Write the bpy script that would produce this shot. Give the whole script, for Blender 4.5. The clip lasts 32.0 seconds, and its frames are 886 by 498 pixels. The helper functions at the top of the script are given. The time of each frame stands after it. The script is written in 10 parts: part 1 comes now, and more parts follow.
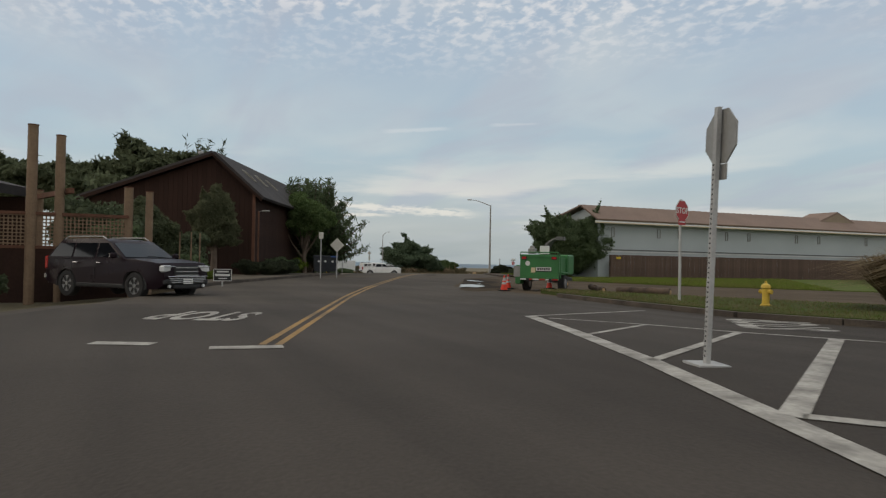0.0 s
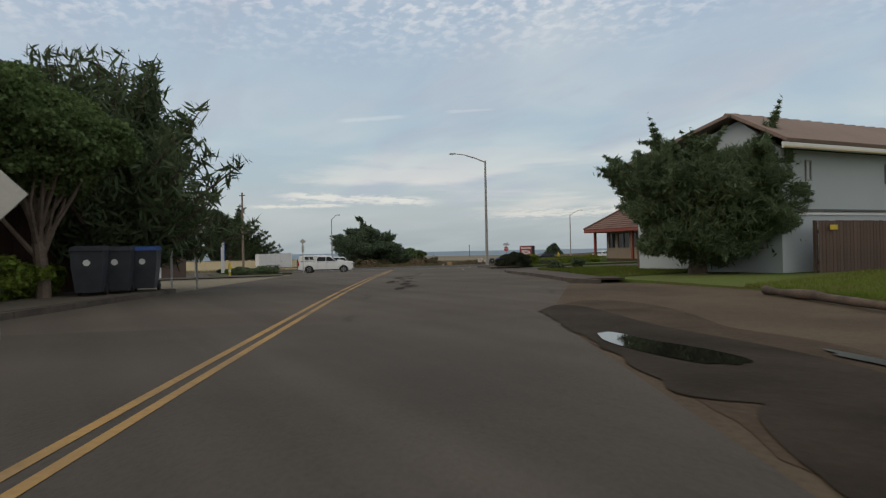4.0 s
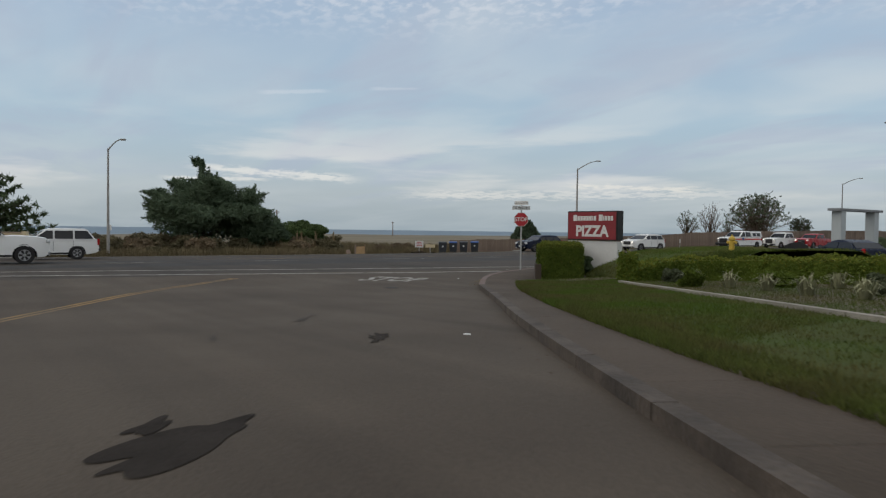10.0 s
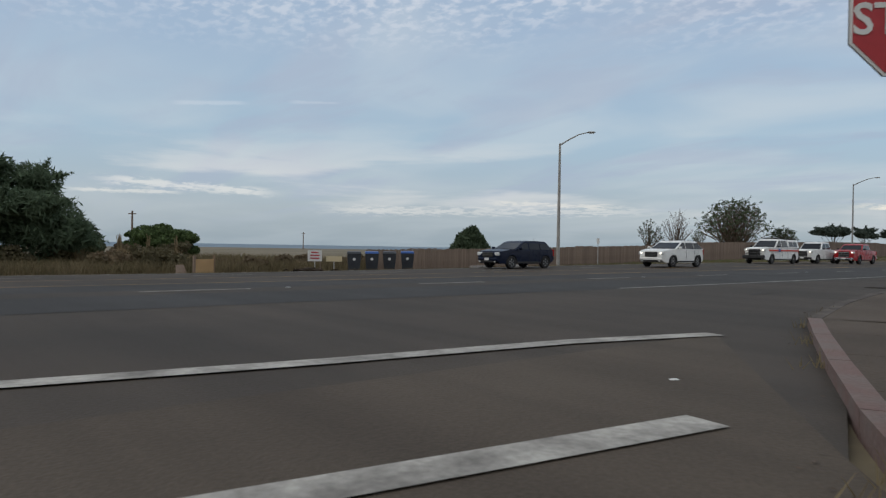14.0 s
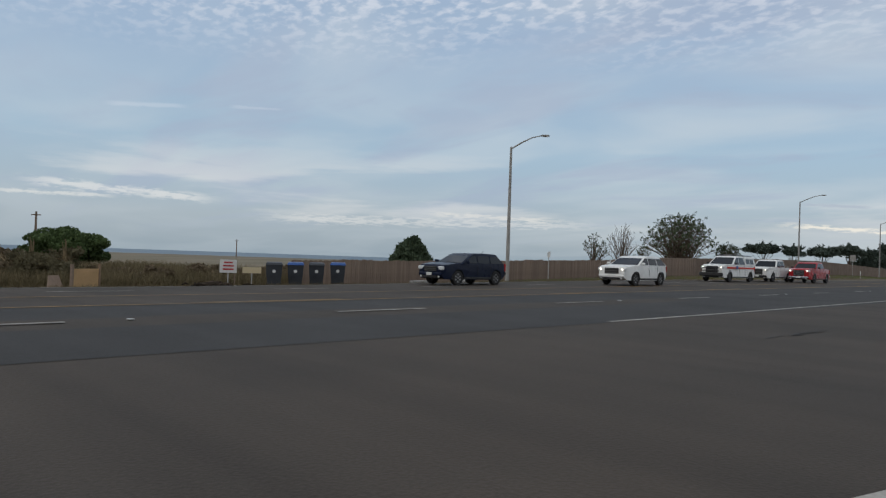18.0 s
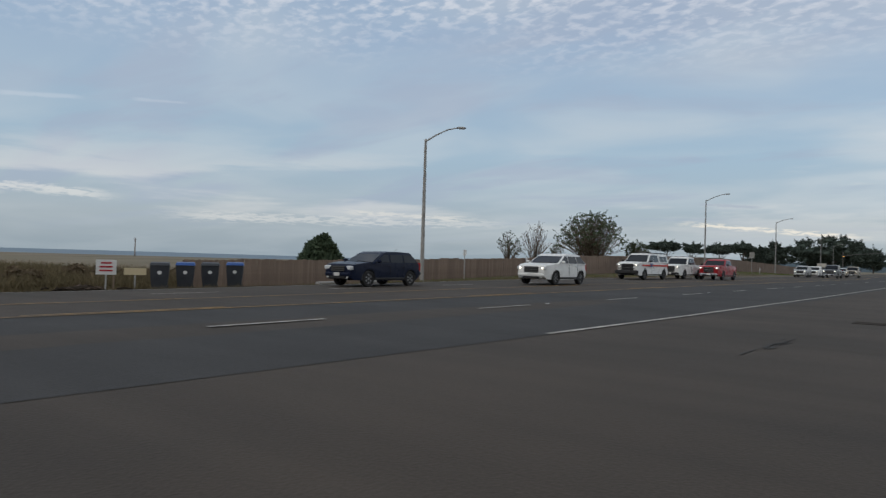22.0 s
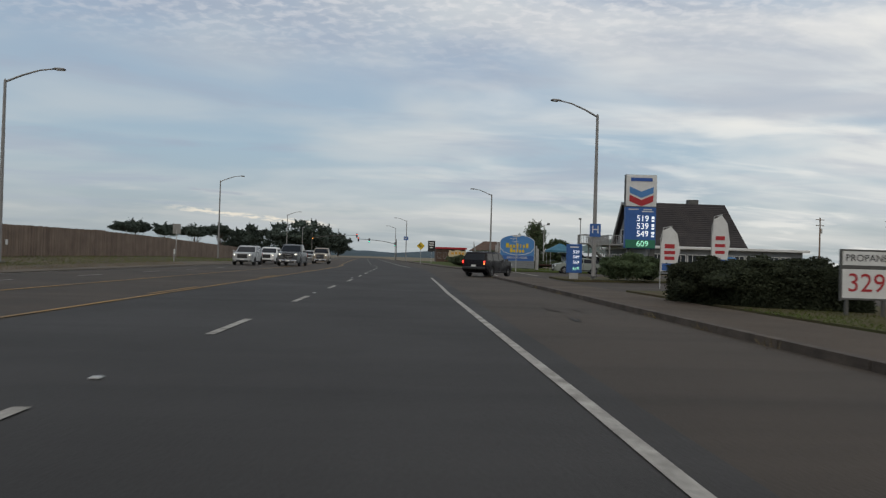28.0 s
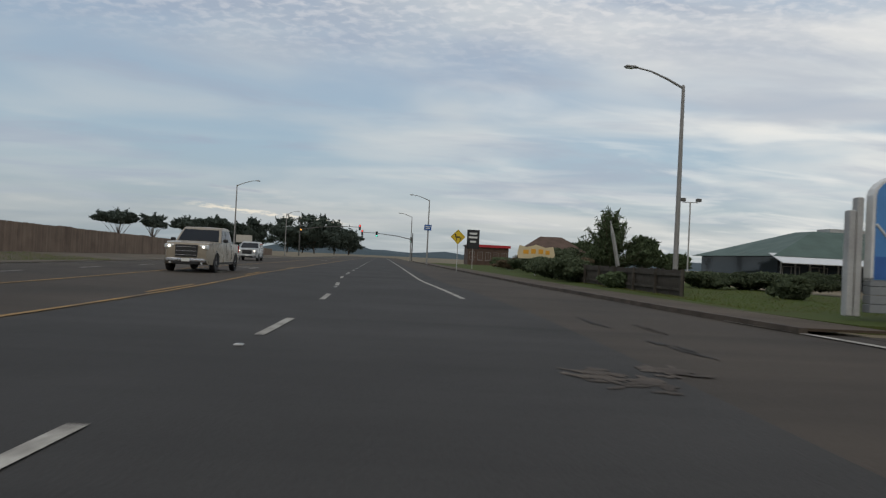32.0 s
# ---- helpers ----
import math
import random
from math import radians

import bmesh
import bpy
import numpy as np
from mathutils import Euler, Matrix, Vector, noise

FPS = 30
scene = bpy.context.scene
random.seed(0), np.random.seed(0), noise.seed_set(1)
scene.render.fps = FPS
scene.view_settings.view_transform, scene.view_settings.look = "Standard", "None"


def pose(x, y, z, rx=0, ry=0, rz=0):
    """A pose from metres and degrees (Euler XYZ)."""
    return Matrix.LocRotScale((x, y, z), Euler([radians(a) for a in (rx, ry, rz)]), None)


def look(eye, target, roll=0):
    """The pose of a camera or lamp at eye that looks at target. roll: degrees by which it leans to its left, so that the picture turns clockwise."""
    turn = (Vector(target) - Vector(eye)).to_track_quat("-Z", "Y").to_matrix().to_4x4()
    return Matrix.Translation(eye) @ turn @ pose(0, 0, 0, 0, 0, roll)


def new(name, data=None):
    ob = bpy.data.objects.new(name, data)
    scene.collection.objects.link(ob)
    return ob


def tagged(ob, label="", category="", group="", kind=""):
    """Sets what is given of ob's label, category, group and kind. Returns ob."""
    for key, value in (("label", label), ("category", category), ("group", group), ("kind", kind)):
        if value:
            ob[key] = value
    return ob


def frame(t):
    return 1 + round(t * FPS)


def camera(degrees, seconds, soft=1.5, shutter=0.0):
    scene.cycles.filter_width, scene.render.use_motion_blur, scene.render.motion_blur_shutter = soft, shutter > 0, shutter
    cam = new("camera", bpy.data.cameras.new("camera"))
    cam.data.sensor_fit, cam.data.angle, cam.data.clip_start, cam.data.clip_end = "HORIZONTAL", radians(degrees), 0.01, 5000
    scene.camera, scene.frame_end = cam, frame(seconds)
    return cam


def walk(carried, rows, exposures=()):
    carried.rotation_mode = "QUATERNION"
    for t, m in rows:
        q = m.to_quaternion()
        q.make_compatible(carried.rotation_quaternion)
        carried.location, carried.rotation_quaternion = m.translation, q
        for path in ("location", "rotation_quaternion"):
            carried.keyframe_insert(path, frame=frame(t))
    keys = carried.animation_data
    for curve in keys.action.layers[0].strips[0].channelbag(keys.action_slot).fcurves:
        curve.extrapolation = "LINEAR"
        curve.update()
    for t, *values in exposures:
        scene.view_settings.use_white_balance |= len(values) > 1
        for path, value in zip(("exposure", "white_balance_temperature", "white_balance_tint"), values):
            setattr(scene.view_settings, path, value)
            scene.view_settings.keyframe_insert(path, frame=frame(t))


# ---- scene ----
cam = camera(64.7, 32.0, soft=1.25, shutter=0.15)
PATH = [
    (0, (113.293, -58.419, 2.157), (95.134, -50.047, 2.534), 1.02),
    (0.5, (110.491, -57.224, 2.154), (92.374, -48.765, 2.598), 1.05),
    (1, (107.418, -55.931, 2.180), (89.337, -47.393, 2.598), 1.06),
    (1.5, (104.098, -54.593, 2.254), (86.061, -45.956, 2.517), 0.32),
    (2, (100.590, -53.131, 2.255), (82.589, -44.417, 2.444), -0.17),
    (2.5, (97.002, -51.593, 2.208), (79.059, -42.760, 2.307), -1.10),
    (3, (93.145, -49.961, 2.212), (75.275, -40.981, 2.253), -0.98),
    (3.5, (89.263, -48.313, 2.209), (71.489, -39.142, 2.245), -1.27),
    (5.5, (71.294, -39.322, 2.263), (54.017, -29.247, 2.213), 0.54),
    (6, (66.767, -36.879, 2.273), (49.618, -26.588, 2.169), 0.34),
    (6.5, (62.503, -34.494, 2.225), (45.444, -24.056, 2.039), -0.02),
    (7, (58.265, -32.154, 2.187), (41.285, -21.587, 1.979), 0.41),
    (7.5, (54.072, -29.770, 2.130), (37.164, -19.089, 1.894), 0.03),
    (8, (49.703, -27.168, 2.062), (32.847, -16.407, 1.773), 0.27),
    (8.5, (46.008, -25.082, 1.968), (29.230, -14.202, 1.592), 0.37),
    (9, (42.570, -23.261, 1.965), (25.903, -12.215, 1.520), 0.27),
    (9.5, (38.530, -20.769, 1.853), (21.962, -9.576, 1.389), 0.53),
    (10, (34.975, -18.374, 1.750), (18.498, -7.053, 1.188), 0.75),
    (10.5, (31.602, -16.187, 1.638), (15.276, -4.652, 0.990), 1.10),
    (11, (28.356, -14.006, 1.486), (12.183, -2.262, 0.767), 1.33),
    (11.5, (25.399, -12.100, 1.366), (9.389, -0.138, 0.609), 2.12),
    (12, (22.585, -10.129, 1.247), (6.750, 2.065, 0.490), 2.54),
    (12.5, (19.997, -8.239, 1.111), (4.380, 4.234, 0.392), 2.02),
    (13, (17.737, -6.516, 1.031), (2.348, 6.239, 0.319), 1.15),
    (13.5, (15.633, -4.812, 0.991), (0.379, 8.120, 0.716), 0.82),
    (15.5, (11.484, -0.995, 1.054), (-3.109, 12.681, 0.968), 2.34),
    (16, (10.799, -0.391, 1.058), (-3.526, 13.565, 1.122), 2.19),
    (16.5, (10.530, -0.011, 1.054), (-3.592, 14.150, 1.229), 1.99),
    (17, (10.572, 0.089, 1.053), (-3.446, 14.352, 1.267), 1.89),
    (17.5, (10.599, 0.054, 1.057), (-3.387, 14.349, 1.294), 1.88),
    (18, (10.507, -0.015, 1.077), (-3.454, 14.304, 1.335), 1.96),
    (18.5, (10.588, 0.075, 1.068), (-3.417, 14.350, 1.339), 1.93),
    (19, (10.534, -0.000, 1.078), (-3.470, 14.277, 1.344), 2.01),
    (19.5, (10.522, 0.044, 1.057), (-3.513, 14.290, 1.343), 1.90),
    (20, (10.445, 0.108, 1.053), (-3.584, 14.359, 1.367), 1.89),
    (20.5, (10.308, 0.223, 1.051), (-3.708, 14.487, 1.381), 1.96),
    (21, (10.100, 0.375, 1.055), (-3.851, 14.702, 1.394), 1.94),
    (21.5, (9.588, 0.955, 1.059), (-3.979, 15.646, 1.396), 1.74),
    (22, (8.890, 1.916, 1.099), (-3.212, 17.837, 1.387), 1.72),
    (22.5, (7.904, 3.690, 1.088), (-1.963, 21.085, 1.268), 2.07),
    (23, (6.781, 6.288, 1.051), (-0.794, 24.797, 1.235), 1.81),
    (23.5, (5.857, 9.143, 1.070), (0.213, 28.328, 1.370), 1.17),
    (24, (5.005, 12.659, 1.039), (1.069, 32.266, 1.260), 0.89),
    (24.5, (4.318, 16.603, 1.032), (1.932, 36.458, 1.269), 0.53),
    (25, (3.893, 21.055, 1.043), (2.690, 41.018, 1.298), 0.03),
    (25.5, (3.448, 25.681, 1.058), (3.321, 45.679, 1.327), 0.46),
    (27.5, (2.505, 47.544, 1.062), (3.528, 67.516, 1.333), 1.80),
    (28, (2.575, 54.144, 1.109), (3.628, 74.115, 1.366), 1.68),
    (28.5, (2.575, 60.670, 1.061), (3.597, 80.644, 1.221), 1.77),
    (29, (2.423, 67.077, 1.050), (3.477, 87.048, 1.250), 1.81),
    (29.5, (2.390, 73.769, 1.092), (3.422, 93.741, 1.338), 1.88),
    (30, (2.506, 80.632, 1.064), (3.476, 100.606, 1.355), 1.78),
    (30.5, (2.399, 87.548, 1.059), (3.328, 107.524, 1.299), 1.46),
    (31, (2.294, 94.495, 1.067), (3.130, 114.475, 1.349), 1.36),
    (31.5, (2.136, 101.268, 1.073), (2.817, 121.255, 1.375), 2.23),
    (32, (1.921, 108.557, 1.057), (2.509, 128.546, 1.321), 2.82),
]

walk(cam, [(t, look(eye, target, roll)) for t, eye, target, roll in PATH], [(0, 0.31, 6950, 10), (3, 0.31, 6850, 10), (6.5, 0.28, 6600, 10), (9, 0.28, 6500, 10), (13, 0.26, 6350, 10), (16, 0.21, 6220, 10), (20.5, 0.21, 6220, 10), (23.5, 0.10, 6350, 10), (26, 0.10, 6500, 10), (32, 0.08, 6500, 10)])

# ---- sky and sun ----
world = bpy.data.worlds.new("world")
scene.world = world
world.use_nodes = True
wn, wl = world.node_tree.nodes, world.node_tree.links
wn.clear()


def wnode(kind, **inputs):
    n = wn.new(kind)
    for key, value in inputs.items():
        n.inputs[key].default_value = value
    return n


def wmath(op, a, b=None, clamp=False):
    n = wn.new("ShaderNodeMath")
    n.operation, n.use_clamp = op, clamp
    for i, v in enumerate((a, b)):
        if v is None:
            continue
        if isinstance(v, (int, float)):
            n.inputs[i].default_value = v
        else:
            wl.new(v, n.inputs[i])
    return n.outputs[0]


def wmix(fac, a, b):
    n = wn.new("ShaderNodeMix")
    n.data_type = "RGBA"
    for i, v in ((0, fac), (6, a), (7, b)):
        if isinstance(v, (int, float, tuple)):
            n.inputs[i].default_value = v
        else:
            wl.new(v, n.inputs[i])
    return n.outputs[2]


SUN_AZ, SUN_EL = 205.0, 22.0
sky = wn.new("ShaderNodeTexSky")
sky.sky_type, sky.sun_disc = "NISHITA", False
sky.sun_elevation, sky.sun_rotation = radians(SUN_EL), radians(SUN_AZ)
sky.air_density, sky.dust_density, sky.ozone_density = 1.0, 1.5, 2.0
sky_level = wn.new("ShaderNodeVectorMath")
sky_level.operation = "SCALE"
wl.new(sky.outputs[0], sky_level.inputs[0])
sky_level.inputs["Scale"].default_value = 0.085
coord = wn.new("ShaderNodeTexCoord")
sep = wn.new("ShaderNodeSeparateXYZ")
wl.new(coord.outputs["Generated"], sep.inputs[0])
up = wmath("MAXIMUM", sep.outputs[2], 0.0)
den = wmath("ADD", up, 0.13)
comb = wn.new("ShaderNodeCombineXYZ")
wl.new(wmath("DIVIDE", sep.outputs[0], den), comb.inputs[0])
wl.new(wmath("DIVIDE", sep.outputs[1], den), comb.inputs[1])


def cloud(scale, detail, rough, lo, hi, stretch=(1, 1, 1), turn=0.0, shift=0.0, warp=0.0):
    mp = wn.new("ShaderNodeMapping")
    mp.inputs["Scale"].default_value = stretch
    mp.inputs["Rotation"].default_value = (0, 0, radians(turn))
    mp.inputs["Location"].default_value = (shift, shift * 0.7, 0)
    wl.new(comb.outputs[0], mp.inputs[0])
    nz = wnode("ShaderNodeTexNoise", Scale=scale, Detail=detail, Roughness=rough, Distortion=warp)
    wl.new(mp.outputs[0], nz.inputs["Vector"])
    mr = wnode("ShaderNodeMapRange", **{"From Min": lo, "From Max": hi})
    mr.interpolation_type = "SMOOTHSTEP"
    wl.new(nz.outputs[0], mr.inputs[0])
    return mr.outputs[0]


veil = cloud(0.85, 4, 0.45, 0.36, 0.66, (1, 1.5, 1), 25, 3.1, 0.4)
mackerel = cloud(19.0, 3, 0.5, 0.42, 0.68, (1, 1.25, 1), 20, 1.0, 0.25)
fields = cloud(1.2, 3, 0.5, 0.28, 0.52, (1, 1, 1), 0, 7.7)
flat = wn.new("ShaderNodeMapping")
flat.inputs["Scale"].default_value = (2.6, 2.6, 22.0)
flat.inputs["Location"].default_value = (3.7, 1.2, 0.4)
wl.new(coord.outputs["Generated"], flat.inputs[0])
bank = wnode("ShaderNodeTexNoise", Scale=1.0, Detail=5, Roughness=0.55, Distortion=0.2)
wl.new(flat.outputs[0], bank.inputs["Vector"])
bank_edge = wnode("ShaderNodeMapRange", **{"From Min": 0.50, "From Max": 0.64})
bank_edge.interpolation_type = "SMOOTHSTEP"
wl.new(bank.outputs[0], bank_edge.inputs[0])
streak = bank_edge.outputs[0]
grey = cloud(1.1, 5, 0.55, 0.46, 0.66, (0.7, 1.6, 1), -30, 9.4, 0.5)
high = wnode("ShaderNodeMapRange", **{"From Min": 0.25, "From Max": 0.36})
wl.new(sep.outputs[2], high.inputs[0])
low = wnode("ShaderNodeMapRange", **{"From Min": 0.015, "From Max": 0.10})
wl.new(sep.outputs[2], low.inputs[0])
band = wnode("ShaderNodeMapRange", **{"From Min": 0.0, "From Max": 0.42})
wl.new(sep.outputs[2], band.inputs[0])
ramp = wn.new("ShaderNodeValToRGB")
els = ramp.color_ramp.elements
els[0].position, els[0].color = 0.0, (0.30, 0.365, 0.41, 1)
els[1].position, els[1].color = 1.0, (0.345, 0.43, 0.545, 1)
for p, c in ((0.12, (0.37, 0.425, 0.465, 1)), (0.35, (0.35, 0.46, 0.545, 1)), (0.7, (0.345, 0.44, 0.555, 1))):
    e = els.new(p)
    e.color = c
wl.new(band.outputs[0], ramp.inputs[0])
base = wmix(0.18, ramp.outputs[0], sky_level.outputs[0])
east = wnode("ShaderNodeMapRange", **{"From Min": -0.9, "From Max": 0.7, "To Min": 0.30, "To Max": 0.95})
wl.new(sep.outputs[0], east.inputs[0])
veil_part = east.outputs[0]
veil_low = wnode("ShaderNodeMapRange", **{"From Min": 0.02, "From Max": 0.16, "To Min": 0.45, "To Max": 1.0})
wl.new(sep.outputs[2], veil_low.inputs[0])
north_east = wnode("ShaderNodeMapRange", **{"From Min": -0.2, "From Max": 0.75})
wl.new(sep.outputs[0], north_east.inputs[0])
veil_col = wmix(north_east.outputs[0], (0.55, 0.58, 0.585, 1), (0.80, 0.79, 0.75, 1))
c1 = wmix(wmath("MULTIPLY", wmath("MULTIPLY", veil, veil_part), veil_low.outputs[0]), base, veil_col)
c2 = wmix(wmath("MULTIPLY", wmath("MULTIPLY", grey, 0.55), low.outputs[0]), c1, (0.335, 0.385, 0.475, 1))
c3 = wmix(wmath("MULTIPLY", wmath("MULTIPLY", wmath("MULTIPLY", mackerel, fields), 0.72), high.outputs[0]), c2, (0.66, 0.665, 0.69, 1))
strip_low = wnode("ShaderNodeMapRange", **{"From Min": 0.16, "From Max": 0.07})
wl.new(sep.outputs[2], strip_low.inputs[0])
c4 = wmix(wmath("MULTIPLY", wmath("MULTIPLY", wmath("MULTIPLY", streak, 0.6), strip_low.outputs[0]), low.outputs[0]), c3, (0.72, 0.69, 0.64, 1))
bright = cloud(1.7, 5, 0.5, 0.48, 0.68, (0.8, 1.5, 1), -35, 2.2, 0.5)
c5 = wmix(wmath("MULTIPLY", wmath("ADD", wmath("MULTIPLY", bright, 0.52), 0.11), north_east.outputs[0]), c4, (0.93, 0.90, 0.83, 1))
bearing = wmath("ARCTAN2", sep.outputs[1], sep.outputs[0])
torn = cloud(9.0, 4, 0.6, 0.30, 0.62, (1, 1, 1), 0, 5.5, 0.3)


def wisp(below, az_a, up_a, az_b, up_b, half, amount, colour, worn=0.5):
    """A long thin cloud between two bearings (degrees), with soft ends and torn edges."""
    mid, wide = (az_a + az_b) / 2, abs(az_a - az_b) / 2
    da = wmath("MULTIPLY", wmath("SUBTRACT", bearing, radians(mid)), 1 / radians(wide))
    lift = wmath("ADD", wmath("MULTIPLY", da, (up_b - up_a) / 2 * (1 if az_b > az_a else -1)), (up_a + up_b) / 2)
    dz = wmath("MULTIPLY", wmath("ABSOLUTE", wmath("SUBTRACT", sep.outputs[2], lift)), 1 / half)
    ends = wnode("ShaderNodeMapRange", **{"From Min": 1.0, "From Max": 0.55})
    ends.interpolation_type = "SMOOTHSTEP"
    wl.new(wmath("ABSOLUTE", da), ends.inputs[0])
    edge = wnode("ShaderNodeMapRange", **{"From Min": 1.0, "From Max": 0.25})
    edge.interpolation_type = "SMOOTHSTEP"
    wl.new(wmath("ADD", dz, wmath("MULTIPLY", wmath("SUBTRACT", 1.0, torn), worn)), edge.inputs[0])
    return wmix(wmath("MULTIPLY", wmath("MULTIPLY", ends.outputs[0], edge.outputs[0]), amount), below, colour)


c6 = wisp(c5, 160.8, 0.1815, 154.4, 0.189, 0.0042, 0.30, (0.58, 0.61, 0.65, 1), 0.35)
c6 = wisp(c6, 151.9, 0.1935, 147.3, 0.1955, 0.0036, 0.24, (0.58, 0.61, 0.65, 1), 0.35)
c6 = wisp(c6, 166.5, 0.0805, 151.5, 0.0680, 0.0095, 0.62, (0.70, 0.685, 0.64, 1), 0.6)
c6 = wisp(c6, 168.0, 0.0640, 159.0, 0.0660, 0.0048, 0.55, (0.71, 0.69, 0.63, 1), 0.6)
c6 = wisp(c6, 151.0, 0.0480, 120.0, 0.0520, 0.0110, 0.42, (0.70, 0.68, 0.63, 1), 0.9)
c6 = wisp(c6, 136.5, 0.0640, 124.0, 0.0570, 0.0060, 0.45, (0.74, 0.70, 0.62, 1), 0.8)
c6 = wisp(c6, 109.5, 0.0590, 95.0, 0.0400, 0.0055, 0.7, (0.86, 0.78, 0.64, 1), 0.9)
c6 = wisp(c6, 107.6, 0.0840, 102.5, 0.0790, 0.0035, 0.6, (0.36, 0.40, 0.46, 1), 0.5)
bg = wn.new("ShaderNodeBackground")
bg.inputs["Strength"].default_value = 1.0
wl.new(c6, bg.inputs[0])
out = wn.new("ShaderNodeOutputWorld")
wl.new(bg.outputs[0], out.inputs[0])

sun = new("sun", bpy.data.lights.new("sun", "SUN"))
sun.data.energy, sun.data.angle, sun.data.color = 0.8, radians(60), (1.0, 0.86, 0.68)
sun.matrix_world = pose(0, 0, 60, 90 - 48, 0, 180 - SUN_AZ)

# ---- materials ----


def material(name, col, rough=0.8, var=0.2, scale=1.5, fine=25.0, bump=0.15, metal=0.0, tint=None, coat=0.0, spec=0.4, island=0.0, streak=None, trans=0.0):
    """A surface with stains at a large scale, grain at a small one, and relief."""
    m = bpy.data.materials.new(name)
    m.use_nodes = True
    nt = m.node_tree
    n, l = nt.nodes, nt.links
    b = n["Principled BSDF"]
    b.inputs["Metallic"].default_value = metal
    b.inputs["Specular IOR Level"].default_value = spec
    b.inputs["Coat Weight"].default_value = coat
    tc = n.new("ShaderNodeTexCoord")
    big, small = n.new("ShaderNodeTexNoise"), n.new("ShaderNodeTexNoise")
    for t, s, d in ((big, scale, 5), (small, fine, 3)):
        t.inputs["Scale"].default_value, t.inputs["Detail"].default_value = s, d
        l.new(tc.outputs["Object"], t.inputs["Vector"])
    tint = tint or tuple(c * 0.6 for c in col)
    mix = n.new("ShaderNodeMix")
    mix.data_type = "RGBA"
    mix.inputs[6].default_value, mix.inputs[7].default_value = (*col, 1), (*tint, 1)
    mr = n.new("ShaderNodeMapRange")
    mr.inputs["From Min"].default_value, mr.inputs["From Max"].default_value = 0.35, 0.7
    mr.inputs["To Max"].default_value = min(1.0, var * 2.5)
    l.new(big.outputs[0], mr.inputs[0])
    l.new(mr.outputs[0], mix.inputs[0])
    hsv = n.new("ShaderNodeHueSaturation")
    l.new(mix.outputs[2], hsv.inputs["Color"])
    grain = n.new("ShaderNodeMapRange")
    grain.inputs["To Min"].default_value, grain.inputs["To Max"].default_value = 1 - var, 1 + var
    l.new(small.outputs[0], grain.inputs[0])
    val = grain.outputs[0]
    if streak is not None:
        mp = n.new("ShaderNodeMapping")
        mp.inputs["Rotation"].default_value = (0, 0, radians(-streak))
        mp.inputs["Scale"].default_value = (0.035, 1.3, 1)
        l.new(tc.outputs["Object"], mp.inputs[0])
        sn = n.new("ShaderNodeTexNoise")
        sn.inputs["Scale"].default_value, sn.inputs["Detail"].default_value = 1.0, 4
        l.new(mp.outputs[0], sn.inputs["Vector"])
        sr = n.new("ShaderNodeMapRange")
        sr.inputs["From Min"].default_value, sr.inputs["From Max"].default_value = 0.3, 0.7
        sr.inputs["To Min"].default_value, sr.inputs["To Max"].default_value = 0.84, 1.16
        l.new(sn.outputs[0], sr.inputs[0])
        sm = n.new("ShaderNodeMath")
        sm.operation = "MULTIPLY"
        l.new(val, sm.inputs[0])
        l.new(sr.outputs[0], sm.inputs[1])
        val = sm.outputs[0]
    if island:
        g1 = n.new("ShaderNodeNewGeometry")
        oi = n.new("ShaderNodeObjectInfo")
        add = n.new("ShaderNodeMath")
        add.operation = "ADD"
        l.new(g1.outputs["Random Per Island"], add.inputs[0])
        l.new(oi.outputs["Random"], add.inputs[1])
        ir = n.new("ShaderNodeMapRange")
        ir.inputs["From Max"].default_value = 2.0
        ir.inputs["To Min"].default_value, ir.inputs["To Max"].default_value = 1 - island, 1 + island
        l.new(add.outputs[0], ir.inputs[0])
        mu = n.new("ShaderNodeMath")
        mu.operation = "MULTIPLY"
        l.new(val, mu.inputs[0])
        l.new(ir.outputs[0], mu.inputs[1])
        val = mu.outputs[0]
    l.new(val, hsv.inputs["Value"])
    l.new(hsv.outputs[0], b.inputs["Base Color"])
    rr = n.new("ShaderNodeMapRange")
    rr.inputs["To Min"].default_value, rr.inputs["To Max"].default_value = max(0.02, rough - 0.12), min(1, rough + 0.1)
    l.new(big.outputs[0], rr.inputs[0])
    l.new(rr.outputs[0], b.inputs["Roughness"])
    if bump:
        bp = n.new("ShaderNodeBump")
        bp.inputs["Strength"].default_value, bp.inputs["Distance"].default_value = bump, 0.02
        l.new(small.outputs[0], bp.inputs["Height"])
        l.new(bp.outputs[0], b.inputs["Normal"])
    if trans:
        b.inputs["Subsurface Weight"].default_value = 0.0
        tr = n.new("ShaderNodeBsdfTranslucent")
        l.new(hsv.outputs[0], tr.inputs[0])
        ms = n.new("ShaderNodeMixShader")
        ms.inputs[0].default_value = trans
        l.new(b.outputs[0], ms.inputs[1])
        l.new(tr.outputs[0], ms.inputs[2])
        l.new(ms.outputs[0], n["Material Output"].inputs[0])
    return m


def plain_glass(name, col, rough=0.06):
    m = bpy.data.materials.new(name)
    m.use_nodes = True
    b = m.node_tree.nodes["Principled BSDF"]
    b.inputs["Base Color"].default_value = (*col, 1)
    b.inputs["Roughness"].default_value = rough
    b.inputs["Specular IOR Level"].default_value = 0.35
    return m


